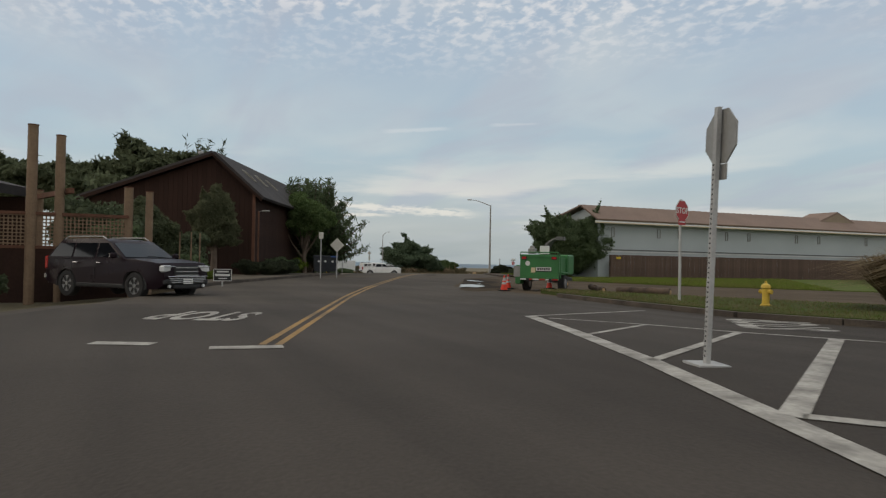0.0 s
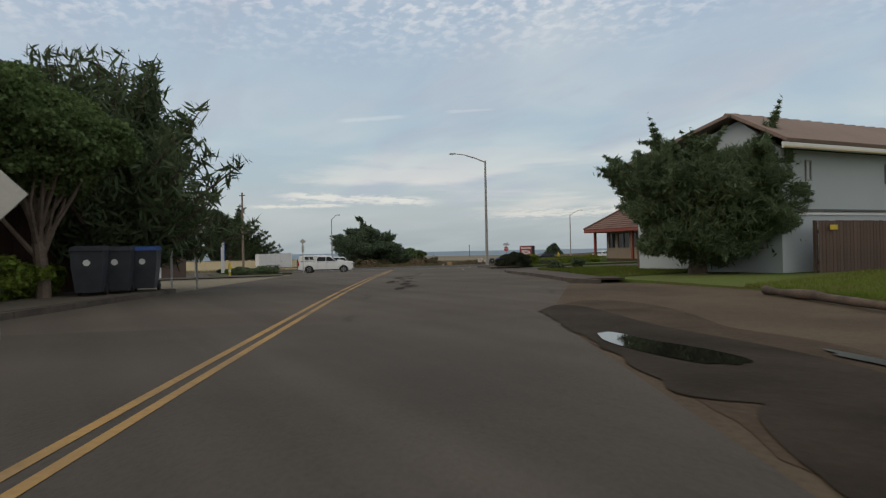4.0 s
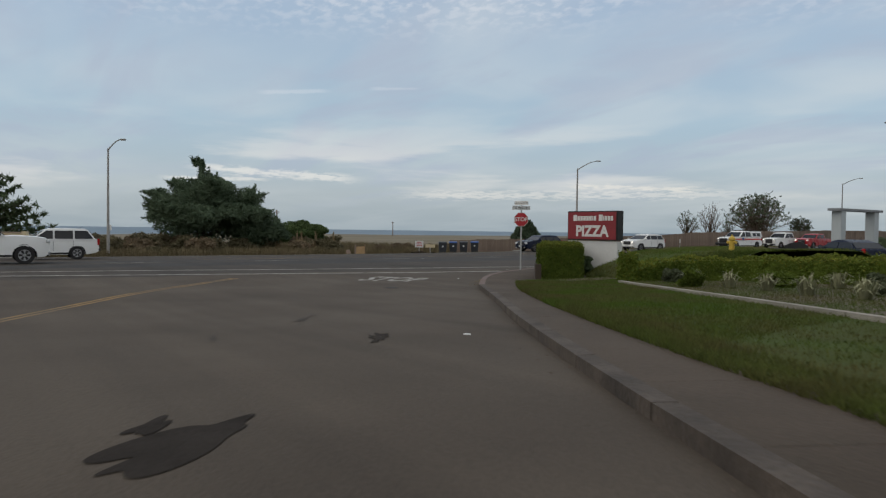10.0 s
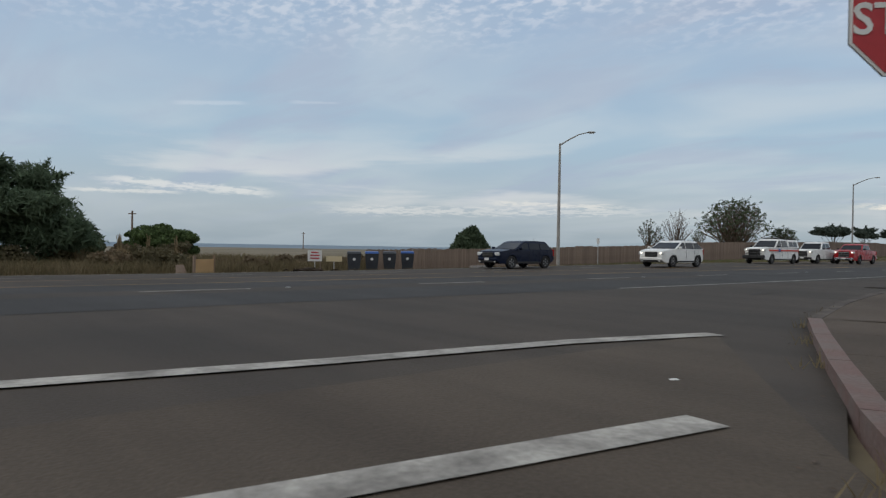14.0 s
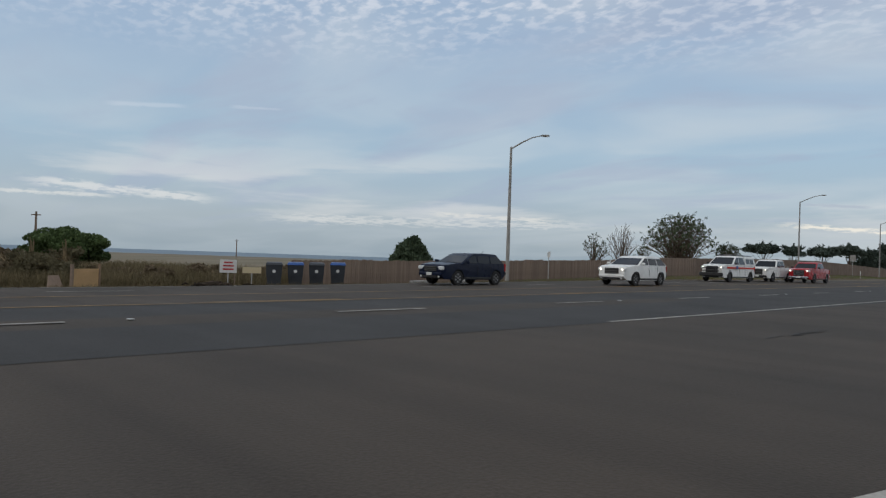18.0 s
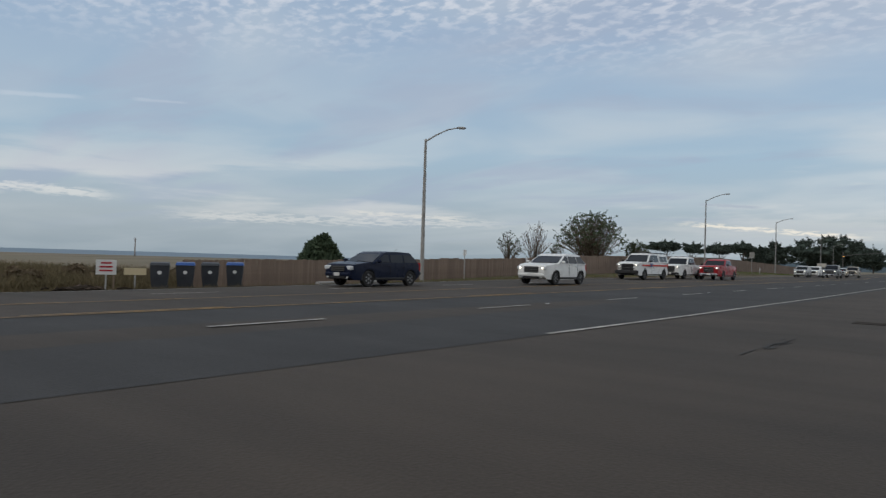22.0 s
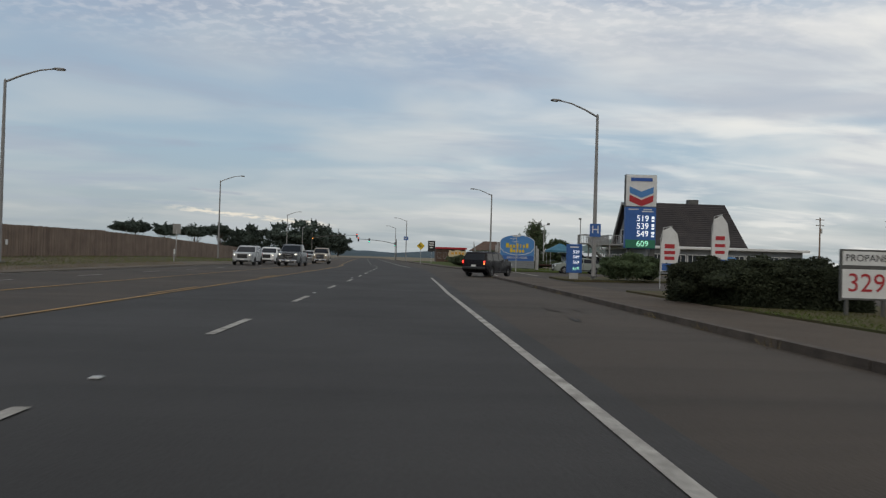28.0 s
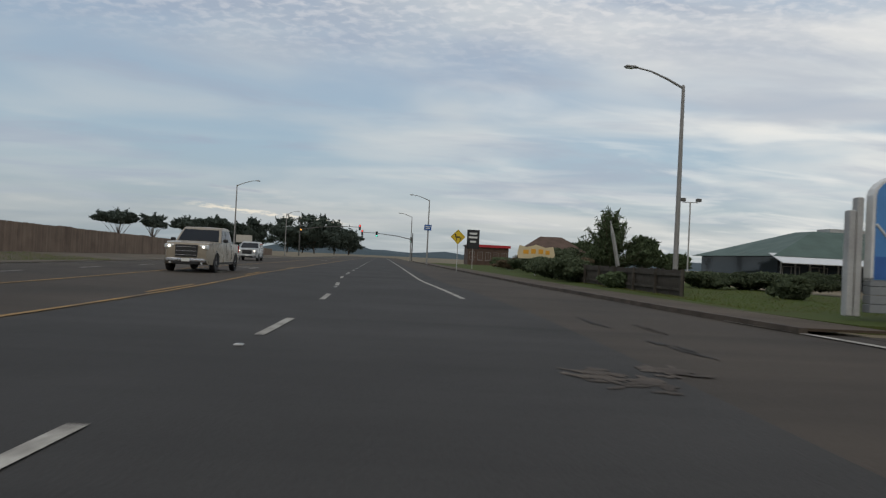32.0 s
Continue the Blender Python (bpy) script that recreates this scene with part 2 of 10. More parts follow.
def glow(name, col, strength):
    m = bpy.data.materials.new(name)
    m.use_nodes = True
    b = m.node_tree.nodes["Principled BSDF"]
    b.inputs["Base Color"].default_value = (*col, 1)
    b.inputs["Emission Color"].default_value = (*col, 1)
    b.inputs["Emission Strength"].default_value = strength
    return m


MAT = {}
MAT["asphalt"] = material("asphalt", (0.057, 0.0455, 0.035), 0.86, 0.34, 0.22, 34, 0.4, tint=(0.041, 0.036, 0.031), spec=0.24, streak=90)
MAT["asphalt_new"] = material("asphalt_new", (0.039, 0.037, 0.035), 0.84, 0.34, 0.3, 34, 0.4, tint=(0.030, 0.029, 0.028), spec=0.24, streak=90)
MAT["asphalt_worn"] = material("asphalt_worn", (0.084, 0.067, 0.050), 0.88, 0.34, 0.3, 34, 0.4, tint=(0.060, 0.048, 0.037), spec=0.22, streak=152)
MAT["asphalt_mid"] = material("asphalt_mid", (0.070, 0.058, 0.046), 0.88, 0.34, 0.28, 34, 0.4, tint=(0.048, 0.041, 0.034), spec=0.2, streak=153)
MAT["asphalt_dark"] = material("asphalt_dark", (0.057, 0.048, 0.040), 0.88, 0.34, 0.25, 34, 0.4, tint=(0.040, 0.034, 0.029), spec=0.18, streak=157)
MAT["damp"] = material("damp", (0.034, 0.029, 0.025), 0.95, 0.3, 2, 30, 0.2, spec=0.05)
MAT["tar"] = material("tar", (0.044, 0.037, 0.031), 0.95, 0.35, 2, 30, 0.3, spec=0.08)
MAT["gravel"] = material("gravel", (0.094, 0.070, 0.047), 0.95, 0.4, 0.5, 20, 0.6, tint=(0.060, 0.045, 0.031), spec=0.1)
MAT["concrete"] = material("concrete", (0.068, 0.048, 0.031), 0.9, 0.36, 0.5, 30, 0.35, tint=(0.042, 0.030, 0.019), island=0.08)
MAT["concrete_pale"] = material("concrete_pale", (0.26, 0.24, 0.20), 0.9, 0.25, 2, 30, 0.3)
MAT["planter"] = material("planter", (0.062, 0.047, 0.033), 0.92, 0.3, 1.2, 22, 0.4, tint=(0.040, 0.031, 0.023))
MAT["trim_grey"] = material("trim_grey", (0.24, 0.24, 0.235), 0.7, 0.15, 1.5, 20, 0.05)
# distance haze is put into the hills' blue-grey base colour
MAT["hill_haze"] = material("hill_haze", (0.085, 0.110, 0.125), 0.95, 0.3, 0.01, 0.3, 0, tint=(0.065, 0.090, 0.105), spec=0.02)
# bluish leaf copy for far pines, with the air's haze mixed in
MAT["leaf_far_haze"] = material("leaf_far_haze", (0.062, 0.080, 0.066), 0.8, 0.3, 0.05, 2, 0, tint=(0.044, 0.056, 0.048), island=0.35, spec=0.1)
MAT["leaf_heath"] = material("leaf_heath", (0.040, 0.048, 0.028), 0.8, 0.3, 1.5, 8, 0, tint=(0.024, 0.028, 0.018), island=0.4, spec=0.08)
MAT["kerb"] = material("kerb", (0.086, 0.068, 0.053), 0.9, 0.42, 1.6, 22, 0.6, tint=(0.040, 0.032, 0.026))
MAT["kerb_red"] = material("kerb_red", (0.14, 0.085, 0.072), 0.85, 0.35, 2.5, 25, 0.4, tint=(0.15, 0.125, 0.112))
MAT["white_paint"] = material("white_paint", (0.38, 0.365, 0.33), 0.8, 0.45, 2.5, 18, 0.3, tint=(0.17, 0.16, 0.145), spec=0.2)
MAT["yellow_paint"] = material("yellow_paint", (0.33, 0.19, 0.05), 0.8, 0.4, 0.5, 18, 0.3, tint=(0.13, 0.09, 0.05))
MAT["dirt"] = material("dirt", (0.10, 0.078, 0.055), 0.95, 0.35, 0.25, 14, 0.6, tint=(0.058, 0.05, 0.032))
MAT["scrub"] = material("scrub", (0.17, 0.135, 0.085), 0.95, 0.4, 0.06, 3.0, 0.6, tint=(0.10, 0.088, 0.05))
MAT["lawn_bright"] = material("lawn_bright", (0.080, 0.115, 0.024), 0.95, 0.4, 0.7, 16, 0.6, tint=(0.090, 0.092, 0.034), spec=0.08)
MAT["lawn"] = material("lawn", (0.055, 0.078, 0.020), 0.95, 0.4, 0.7, 16, 0.6, tint=(0.060, 0.068, 0.024), spec=0.08)
MAT["verge"] = material("verge", (0.072, 0.072, 0.034), 0.95, 0.4, 0.6, 18, 0.6, tint=(0.085, 0.066, 0.042), spec=0.08)
# brighter yellow-green that paints the light on hedge tops
MAT["leaf_lit_top"] = material("leaf_lit_top", (0.185, 0.195, 0.030), 0.75, 0.35, 1.5, 8, 0, tint=(0.105, 0.130, 0.022), island=0.3, trans=0.3, spec=0.15)
MAT["leaf_pale"] = material("leaf_pale", (0.27, 0.27, 0.16), 0.7, 0.3, 2, 8, 0, tint=(0.17, 0.18, 0.09), island=0.3, spec=0.2)
MAT["grass_field"] = material("grass_field", (0.105, 0.150, 0.026), 0.85, 0.4, 0.7, 6, 0, tint=(0.130, 0.130, 0.040), island=0.4, trans=0.3, spec=0.06)
MAT["grass"] = material("grass", (0.085, 0.130, 0.024), 0.85, 0.4, 0.7, 6, 0, tint=(0.125, 0.110, 0.045), island=0.4, trans=0.3, spec=0.06)
MAT["dry_grass"] = material("dry_grass", (0.20, 0.16, 0.095), 0.9, 0.3, 0.5, 6, 0, tint=(0.09, 0.08, 0.04), island=0.4, trans=0.2, spec=0.08)
MAT["damp_earth"] = material("damp_earth", (0.070, 0.051, 0.034), 0.92, 0.4, 0.9, 16, 0.6, tint=(0.045, 0.033, 0.022), spec=0.08)
MAT["mud"] = material("mud", (0.040, 0.031, 0.023), 0.9, 0.35, 0.8, 14, 0.6, tint=(0.022, 0.017, 0.012), spec=0.06)
MAT["puddle"] = plain_glass("puddle", (0.012, 0.011, 0.010), 0.03)
MAT["steel"] = material("steel", (0.40, 0.40, 0.39), 0.55, 0.2, 1.5, 30, 0.1, metal=0.15, tint=(0.19, 0.185, 0.175))
MAT["pole_grey"] = material("pole_grey", (0.25, 0.245, 0.235), 0.6, 0.2, 1.5, 30, 0.1, metal=0.1, tint=(0.17, 0.165, 0.155))
MAT["steel_dark"] = material("steel_dark", (0.12, 0.118, 0.11), 0.6, 0.25, 2, 30, 0.1, metal=0.4)
MAT["lamp_concrete"] = material("lamp_concrete", (0.32, 0.31, 0.29), 0.85, 0.28, 3, 110, 0.3, tint=(0.21, 0.20, 0.185))
MAT["sign_back"] = material("sign_back", (0.27, 0.265, 0.25), 0.5, 0.15, 3, 20, 0.05, metal=0.4)
MAT["sign_white"] = material("sign_white", (0.62, 0.62, 0.60), 0.5, 0.1, 4, 30, 0.03)
MAT["sign_red"] = material("sign_red", (0.38, 0.022, 0.028), 0.45, 0.12, 4, 30, 0.03)
MAT["sign_maroon"] = material("sign_maroon", (0.22, 0.018, 0.024), 0.5, 0.15, 2, 30, 0.03)
MAT["sign_blue"] = material("sign_blue", (0.035, 0.11, 0.33), 0.5, 0.12, 3, 30, 0.03)
MAT["sign_sky"] = material("sign_sky", (0.07, 0.21, 0.46), 0.5, 0.12, 1.5, 30, 0.03)
MAT["sign_green"] = material("sign_green", (0.03, 0.17, 0.10), 0.5, 0.12, 3, 30, 0.03)
MAT["sign_yellow"] = material("sign_yellow", (0.62, 0.43, 0.02), 0.5, 0.12, 2, 30, 0.03)
MAT["sign_orange"] = material("sign_orange", (0.62, 0.30, 0.02), 0.5, 0.1, 3, 30, 0.03)
MAT["black"] = material("black", (0.018, 0.018, 0.019), 0.6, 0.2, 4, 30, 0.05)
MAT["rubber"] = material("rubber", (0.022, 0.021, 0.021), 0.85, 0.25, 6, 40, 0.2)
MAT["chrome"] = material("chrome", (0.55, 0.55, 0.56), 0.25, 0.1, 4, 30, 0, metal=0.95)
MAT["rim"] = material("rim", (0.40, 0.40, 0.41), 0.35, 0.15, 6, 30, 0, metal=0.7)
MAT["dark_glass"] = plain_glass("dark_glass", (0.006, 0.007, 0.009))
MAT["window_glass"] = plain_glass("window_glass", (0.030, 0.036, 0.042), 0.04)
MAT["lens_clear"] = plain_glass("lens_clear", (0.55, 0.56, 0.56), 0.15)
MAT["lens_red"] = plain_glass("lens_red", (0.35, 0.012, 0.012), 0.2)
MAT["head_glow"] = glow("head_glow", (1.0, 0.92, 0.75), 2.2)
MAT["brake_glow"] = glow("brake_glow", (1.0, 0.06, 0.04), 1.6)
MAT["amber_glow"] = glow("amber_glow", (1.0, 0.45, 0.08), 1.2)
MAT["green_glow"] = glow("green_glow", (0.1, 0.9, 0.6), 1.5)
MAT["price_glow"] = glow("price_glow", (0.9, 0.95, 1.0), 0.6)
MAT["price_green"] = glow("price_green", (0.45, 1.0, 0.7), 0.5)
MAT["orange_plastic"] = material("orange_plastic", (0.62, 0.034, 0.011), 0.5, 0.18, 4, 30, 0.05)
MAT["reflective"] = material("reflective", (0.36, 0.36, 0.35), 0.4, 0.2, 5, 30, 0.03)
MAT["wood_dark"] = material("wood_dark", (0.036, 0.018, 0.013), 0.85, 0.3, 0.6, 12, 0.35, tint=(0.020, 0.012, 0.010), island=0.25, spec=0.15)
MAT["wood_trim"] = material("wood_trim", (0.12, 0.05, 0.028), 0.8, 0.3, 1.5, 20, 0.2)
MAT["wood_grey"] = material("wood_grey", (0.21, 0.155, 0.118), 0.9, 0.3, 0.9, 18, 0.35, tint=(0.135, 0.098, 0.074), island=0.3)
MAT["wood_brown"] = material("wood_brown", (0.105, 0.068, 0.05), 0.9, 0.3, 0.9, 18, 0.35, tint=(0.066, 0.044, 0.034), island=0.3)
MAT["wood_post"] = material("wood_post", (0.20, 0.135, 0.085), 0.85, 0.3, 1.5, 18, 0.3, tint=(0.13, 0.085, 0.055))
MAT["plywood"] = material("plywood", (0.42, 0.27, 0.13), 0.8, 0.2, 1.5, 20, 0.1)
MAT["shingle_dark"] = material("shingle_dark", (0.042, 0.036, 0.035), 0.9, 0.25, 0.8, 12, 0.4, tint=(0.022, 0.021, 0.023), island=0.25)
MAT["shingle_tan"] = material("shingle_tan", (0.205, 0.145, 0.115), 0.9, 0.25, 0.5, 12, 0.3, tint=(0.16, 0.115, 0.095), island=0.15)
MAT["tile_brown"] = material("tile_brown", (0.145, 0.085, 0.066), 0.85, 0.3, 0.5, 12, 0.3, tint=(0.10, 0.062, 0.05), island=0.2)
MAT["stucco_blue"] = material("stucco_blue", (0.40, 0.435, 0.445), 0.9, 0.08, 0.3, 30, 0.15)
MAT["stucco_tan"] = material("stucco_tan", (0.27, 0.215, 0.155), 0.9, 0.12, 0.5, 30, 0.15)
MAT["cream"] = material("cream", (0.56, 0.47, 0.30), 0.85, 0.1, 0.4, 30, 0.1)
MAT["fascia_red"] = material("fascia_red", (0.24, 0.058, 0.043), 0.7, 0.2, 0.8, 20, 0.1, tint=(0.16, 0.045, 0.035))
MAT["white_wall"] = material("white_wall", (0.60, 0.60, 0.585), 0.8, 0.1, 0.8, 20, 0.05)
MAT["grey_wall"] = material("grey_wall", (0.20, 0.21, 0.22), 0.85, 0.12, 0.8, 20, 0.1)
MAT["green_roof"] = material("green_roof", (0.045, 0.085, 0.066), 0.6, 0.2, 0.6, 12, 0.1)
MAT["wood_weathered"] = material("wood_weathered", (0.078, 0.070, 0.060), 0.92, 0.4, 2, 24, 0.4, tint=(0.045, 0.040, 0.034), spec=0.1)
MAT["canopy_blue"] = material("canopy_blue", (0.055, 0.17, 0.25), 0.8, 0.25, 1.5, 12, 0.1)
MAT["gas_blue"] = material("gas_blue", (0.03, 0.09, 0.32), 0.5, 0.1, 2, 20, 0.02)
MAT["hydrant_yellow"] = material("hydrant_yellow", (0.55, 0.37, 0.05), 0.5, 0.2, 6, 40, 0.1)
MAT["machine_green"] = material("machine_green", (0.030, 0.15, 0.042), 0.5, 0.2, 2, 25, 0.08, tint=(0.025, 0.095, 0.03))
MAT["bin_dark"] = material("bin_dark", (0.030, 0.034, 0.042), 0.6, 0.2, 4, 30, 0.05)
MAT["lid_blue"] = material("lid_blue", (0.02, 0.07, 0.24), 0.5, 0.2, 4, 30, 0.05)
MAT["bark"] = material("bark", (0.14, 0.105, 0.08), 0.95, 0.35, 3, 25, 0.6, tint=(0.07, 0.052, 0.04))
MAT["log"] = material("log", (0.100, 0.070, 0.050), 0.95, 0.4, 3, 25, 0.8, tint=(0.042, 0.031, 0.023))
MAT["cut_wood"] = material("cut_wood", (0.38, 0.26, 0.14), 0.9, 0.25, 5, 25, 0.2)
MAT["sea"] = material("sea", (0.10, 0.15, 0.19), 0.55, 0.2, 0.01, 0.4, 0.3, tint=(0.07, 0.11, 0.15))
for key, col, tint in (("leaf_cypress", (0.096, 0.128, 0.066), (0.060, 0.084, 0.045)), ("leaf_pine", (0.090, 0.122, 0.074), (0.056, 0.080, 0.048)),
                       ("leaf_hedge", (0.119, 0.163, 0.025), (0.069, 0.100, 0.018)), ("leaf_dark", (0.078, 0.098, 0.056), (0.050, 0.064, 0.038)),
                       ("leaf_euc", (0.096, 0.112, 0.062), (0.060, 0.072, 0.042)), ("leaf_spruce", (0.120, 0.128, 0.074), (0.082, 0.090, 0.052)), ("leaf_garden", (0.100, 0.145, 0.055), (0.066, 0.098, 0.038)),
                       ("leaf_yellow", (0.375, 0.294, 0.019), (0.175, 0.163, 0.025)), ("leaf_brown", (0.150, 0.110, 0.072), (0.110, 0.096, 0.054)),
                       ("leaf_pampas", (0.275, 0.206, 0.125), (0.150, 0.125, 0.062)), ("leaf_scrub", (0.125, 0.108, 0.062), (0.086, 0.076, 0.045))):
    MAT[key] = material(key, col, 0.75, 0.25, 0.6, 4, 0, tint=tint, island=0.45, trans=0.3, spec=0.12)
for key, col in (("paint_white", (0.66, 0.66, 0.64)), ("paint_black", (0.008, 0.006, 0.008)), ("paint_plum", (0.012, 0.006, 0.009)), ("paint_red", (0.30, 0.014, 0.018)),
                 ("paint_grey", (0.085, 0.09, 0.095)), ("paint_silver", (0.36, 0.37, 0.37)), ("paint_sage", (0.21, 0.235, 0.21)), ("paint_tan", (0.26, 0.225, 0.175)), ("paint_blue", (0.02, 0.035, 0.075)), ("paint_sky", (0.05, 0.17, 0.36)), ("paint_navy", (0.008, 0.012, 0.028))):
    MAT[key] = material(key, col, 0.3, 0.06, 2, 40, 0, coat=0.0, metal=0.0, spec=0.28 if max(col) > 0.05 else 0.12)

# ---- mesh helpers ----


class Shape:
    """Vertices and faces of one part, gathered from simple solids."""

    def __init__(self):
        self.v, self.f = [], []

    def add(self, verts, faces):
        o = len(self.v)
        self.v += [tuple(p) for p in verts]
        self.f += [tuple(o + i for i in f) for f in faces]
        return self

    def box(self, cx, cy, cz, sx, sy, sz, turn=0.0, bevel=0.0, taper=1.0):
        hx, hy, hz = sx / 2, sy / 2, sz / 2
        c, s = math.cos(radians(turn)), math.sin(radians(turn))
        if bevel <= 0:
            ring = [(-hx, -hy), (hx, -hy), (hx, hy), (-hx, hy)]
            rows = [(-hz, 1.0, 0), (hz, taper, 0)]
        else:
            b = min(bevel, hx * 0.9, hy * 0.9, hz * 0.9)
            ring = [(-hx + b, -hy), (hx - b, -hy), (hx, -hy + b), (hx, hy - b), (hx - b, hy), (-hx + b, hy), (-hx, hy - b), (-hx, -hy + b)]
            rows = [(-hz, 1.0, b), (-hz + b, 1.0, 0), (hz - b, taper, 0), (hz, taper, b)]
        verts = []
        for z, k, inset in rows:
            for x, y in ring:
                x2 = (x - math.copysign(inset, x) if inset else x) * k
                y2 = (y - math.copysign(inset, y) if inset else y) * k
                verts.append((cx + x2 * c - y2 * s, cy + x2 * s + y2 * c, cz + z))
        n = len(ring)
        faces = [tuple(range(n - 1, -1, -1)), tuple(range((len(rows) - 1) * n, len(rows) * n))]
        for r in range(len(rows) - 1):
            faces += [(r * n + i, r * n + (i + 1) % n, (r + 1) * n + (i + 1) % n, (r + 1) * n + i) for i in range(n)]
        return self.add(verts, faces)

    def tube(self, pts, radii, sides=10, caps=True):
        """A round rod through points, with a radius at each."""
        pts = [Vector(p) for p in pts]
        if isinstance(radii, (int, float)):
            radii = [radii] * len(pts)
        verts, n = [], len(pts)
        ref = None
        for i, p in enumerate(pts):
            d = (pts[min(i + 1, n - 1)] - pts[max(i - 1, 0)]).normalized()
            if ref is None:
                ref = Vector((1, 0, 0)) if abs(d.x) < 0.8 else Vector((0, 1, 0))
            a = (ref - d * ref.dot(d)).normalized()
            ref = a
            b = d.cross(a)
            for k in range(sides):
                w = 2 * math.pi * k / sides
                verts.append(p + (a * math.cos(w) + b * math.sin(w)) * radii[i])
        faces = []
        for i in range(n - 1):
            faces += [(i * sides + k, i * sides + (k + 1) % sides, (i + 1) * sides + (k + 1) % sides, (i + 1) * sides + k) for k in range(sides)]
        if caps:
            faces += [tuple(range(sides - 1, -1, -1)), tuple(range((n - 1) * sides, n * sides))]
        return self.add(verts, faces)

    def prism(self, poly, lo, hi, axis="z"):
        """A polygon pushed along an axis from lo to hi."""
        put = {"z": lambda a, b, h: (a, b, h), "y": lambda a, b, h: (a, h, b), "x": lambda a, b, h: (h, a, b)}[axis]
        n = len(poly)
        verts = [put(a, b, lo) for a, b in poly] + [put(a, b, hi) for a, b in poly]
        faces = [tuple(range(n)), tuple(range(2 * n - 1, n - 1, -1))] + [(i, i + n, (i + 1) % n + n, (i + 1) % n) for i in range(n)]
        return self.add(verts, faces)

    def loft(self, rings):
        n = len(rings[0])
        faces = []
        for r in range(len(rings) - 1):
            faces += [(r * n + i, r * n + (i + 1) % n, (r + 1) * n + (i + 1) % n, (r + 1) * n + i) for i in range(n)]
        faces += [tuple(range(n - 1, -1, -1)), tuple(range((len(rings) - 1) * n, len(rings) * n))]
        return self.add([p for r in rings for p in r], faces)

    def slab(self, quad, thick):
        """A four-cornered plate given thickness against its normal."""
        q = [Vector(p) for p in quad]
        nrm = (q[1] - q[0]).cross(q[3] - q[0]).normalized() * thick
        return self.add(q + [p - nrm for p in q], [(0, 1, 2, 3), (7, 6, 5, 4), (0, 4, 5, 1), (1, 5, 6, 2), (2, 6, 7, 3), (3, 7, 4, 0)])

    def mesh(self, name, mat, smooth=False):
        me = bpy.data.meshes.new(name)
        me.from_pydata(self.v, [], self.f)
        me.materials.append(MAT[mat] if isinstance(mat, str) else mat)
        fix = bmesh.new()
        fix.from_mesh(me)
        bmesh.ops.recalc_face_normals(fix, faces=fix.faces)
        fix.to_mesh(me)
        fix.free()
        if smooth:
            me.polygons.foreach_set("use_smooth", [True] * len(me.polygons))
            me.set_sharp_from_angle(angle=radians(35))
        return me


def thing(name, label, category, m=None, group="", kind=""):
    ob = new(name)
    ob.empty_display_size = 0.2
    if m is not None:
        ob.matrix_world = m
    return tagged(ob, label, category, group, kind)


def part(name, shape, mat, parent, label="", smooth=False, m=None):
    ob = new(name, shape if isinstance(shape, bpy.types.Mesh) else shape.mesh(name, mat, smooth))
    ob.parent = parent
    if m is not None:
        ob.matrix_local = m
    if label:
        ob["label"] = label
    return ob


def setting(name, shape, mat, label="", category="", smooth=False, kind="structure"):
    return tagged(new(name, shape if isinstance(shape, bpy.types.Mesh) else shape.mesh(name, mat, smooth)), label, category, "", kind)


def quad_mesh(name, quads, mat):
    """One mesh out of an (n, k, 3) array of loose three- or four-cornered leaves."""
    n, k = quads.shape[:2]
    me = bpy.data.meshes.new(name)
    me.vertices.add(n * k)
    me.vertices.foreach_set("co", quads.astype(np.float32).ravel())
    me.loops.add(n * k)
    me.loops.foreach_set("vertex_index", np.arange(n * k, dtype=np.int32))
    me.polygons.add(n)
    me.polygons.foreach_set("loop_start", np.arange(0, n * k, k, dtype=np.int32))
    me.polygons.foreach_set("loop_total", np.full(n, k, dtype=np.int32))
    me.materials.append(MAT[mat])
    me.update(calc_edges=True)
    return me


def lettering(name, text, size, mat, parent, m, depth=0.004, align="CENTER", stretch=1.0, label="", bold=0.0):
    cu = bpy.data.curves.new(name, "FONT")
    cu.body, cu.size, cu.extrude, cu.align_x, cu.align_y = text, size, depth, align, "CENTER"
    cu.resolution_u, cu.offset = 3, bold
    tmp = bpy.data.objects.new(name, cu)
    me = bpy.data.meshes.new_from_object(tmp)
    bpy.data.objects.remove(tmp)
    me.materials.clear()
    me.materials.append(MAT[mat])
    if stretch != 1.0:
        me.transform(Matrix.Diagonal((1, stretch, 1, 1)))
    ob = new(name, me)
    ob.parent = parent
    ob.matrix_local = m
    if label:
        ob["label"] = label
    return ob


# ---- the lie of the land ----
LAND_X = (-400, 14, 17.7, 22.6, 28, 35, 42.5, 50, 58, 71, 93, 400)
LAND_Z = (0, 0, .04, .2, .44, .7, .88, 1.0, 1.1, 1.17, 1.15, 1.1)
VERGE_Y = (-200, 20, 30, 40, 50, 60, 80, 100, 120, 150, 190, 400)
VERGE_Z = (-.75, -.75, -.6, -.35, -.12, 0, .25, .45, .45, .2, 0, 0)
HARBOR_MID = [(150, -78), (128, -67), (113, -60.3), (105.0, -56.8), (100.3, -54.95), (94.4, -52.6), (89.1, -50.3), (83.1, -47.53), (78.7, -45.45), (66.4, -39.55), (57, -34.9), (50.4, -31.6), (42.2, -27.7), (33.2, -23.4), (23, -18.6), (17, -15.5), (14.8, -13.8), (11.6, -10.8)]


def ease(k):
    k = min(max(k, 0.0), 1.0)
    return k * k * (3 - 2 * k)


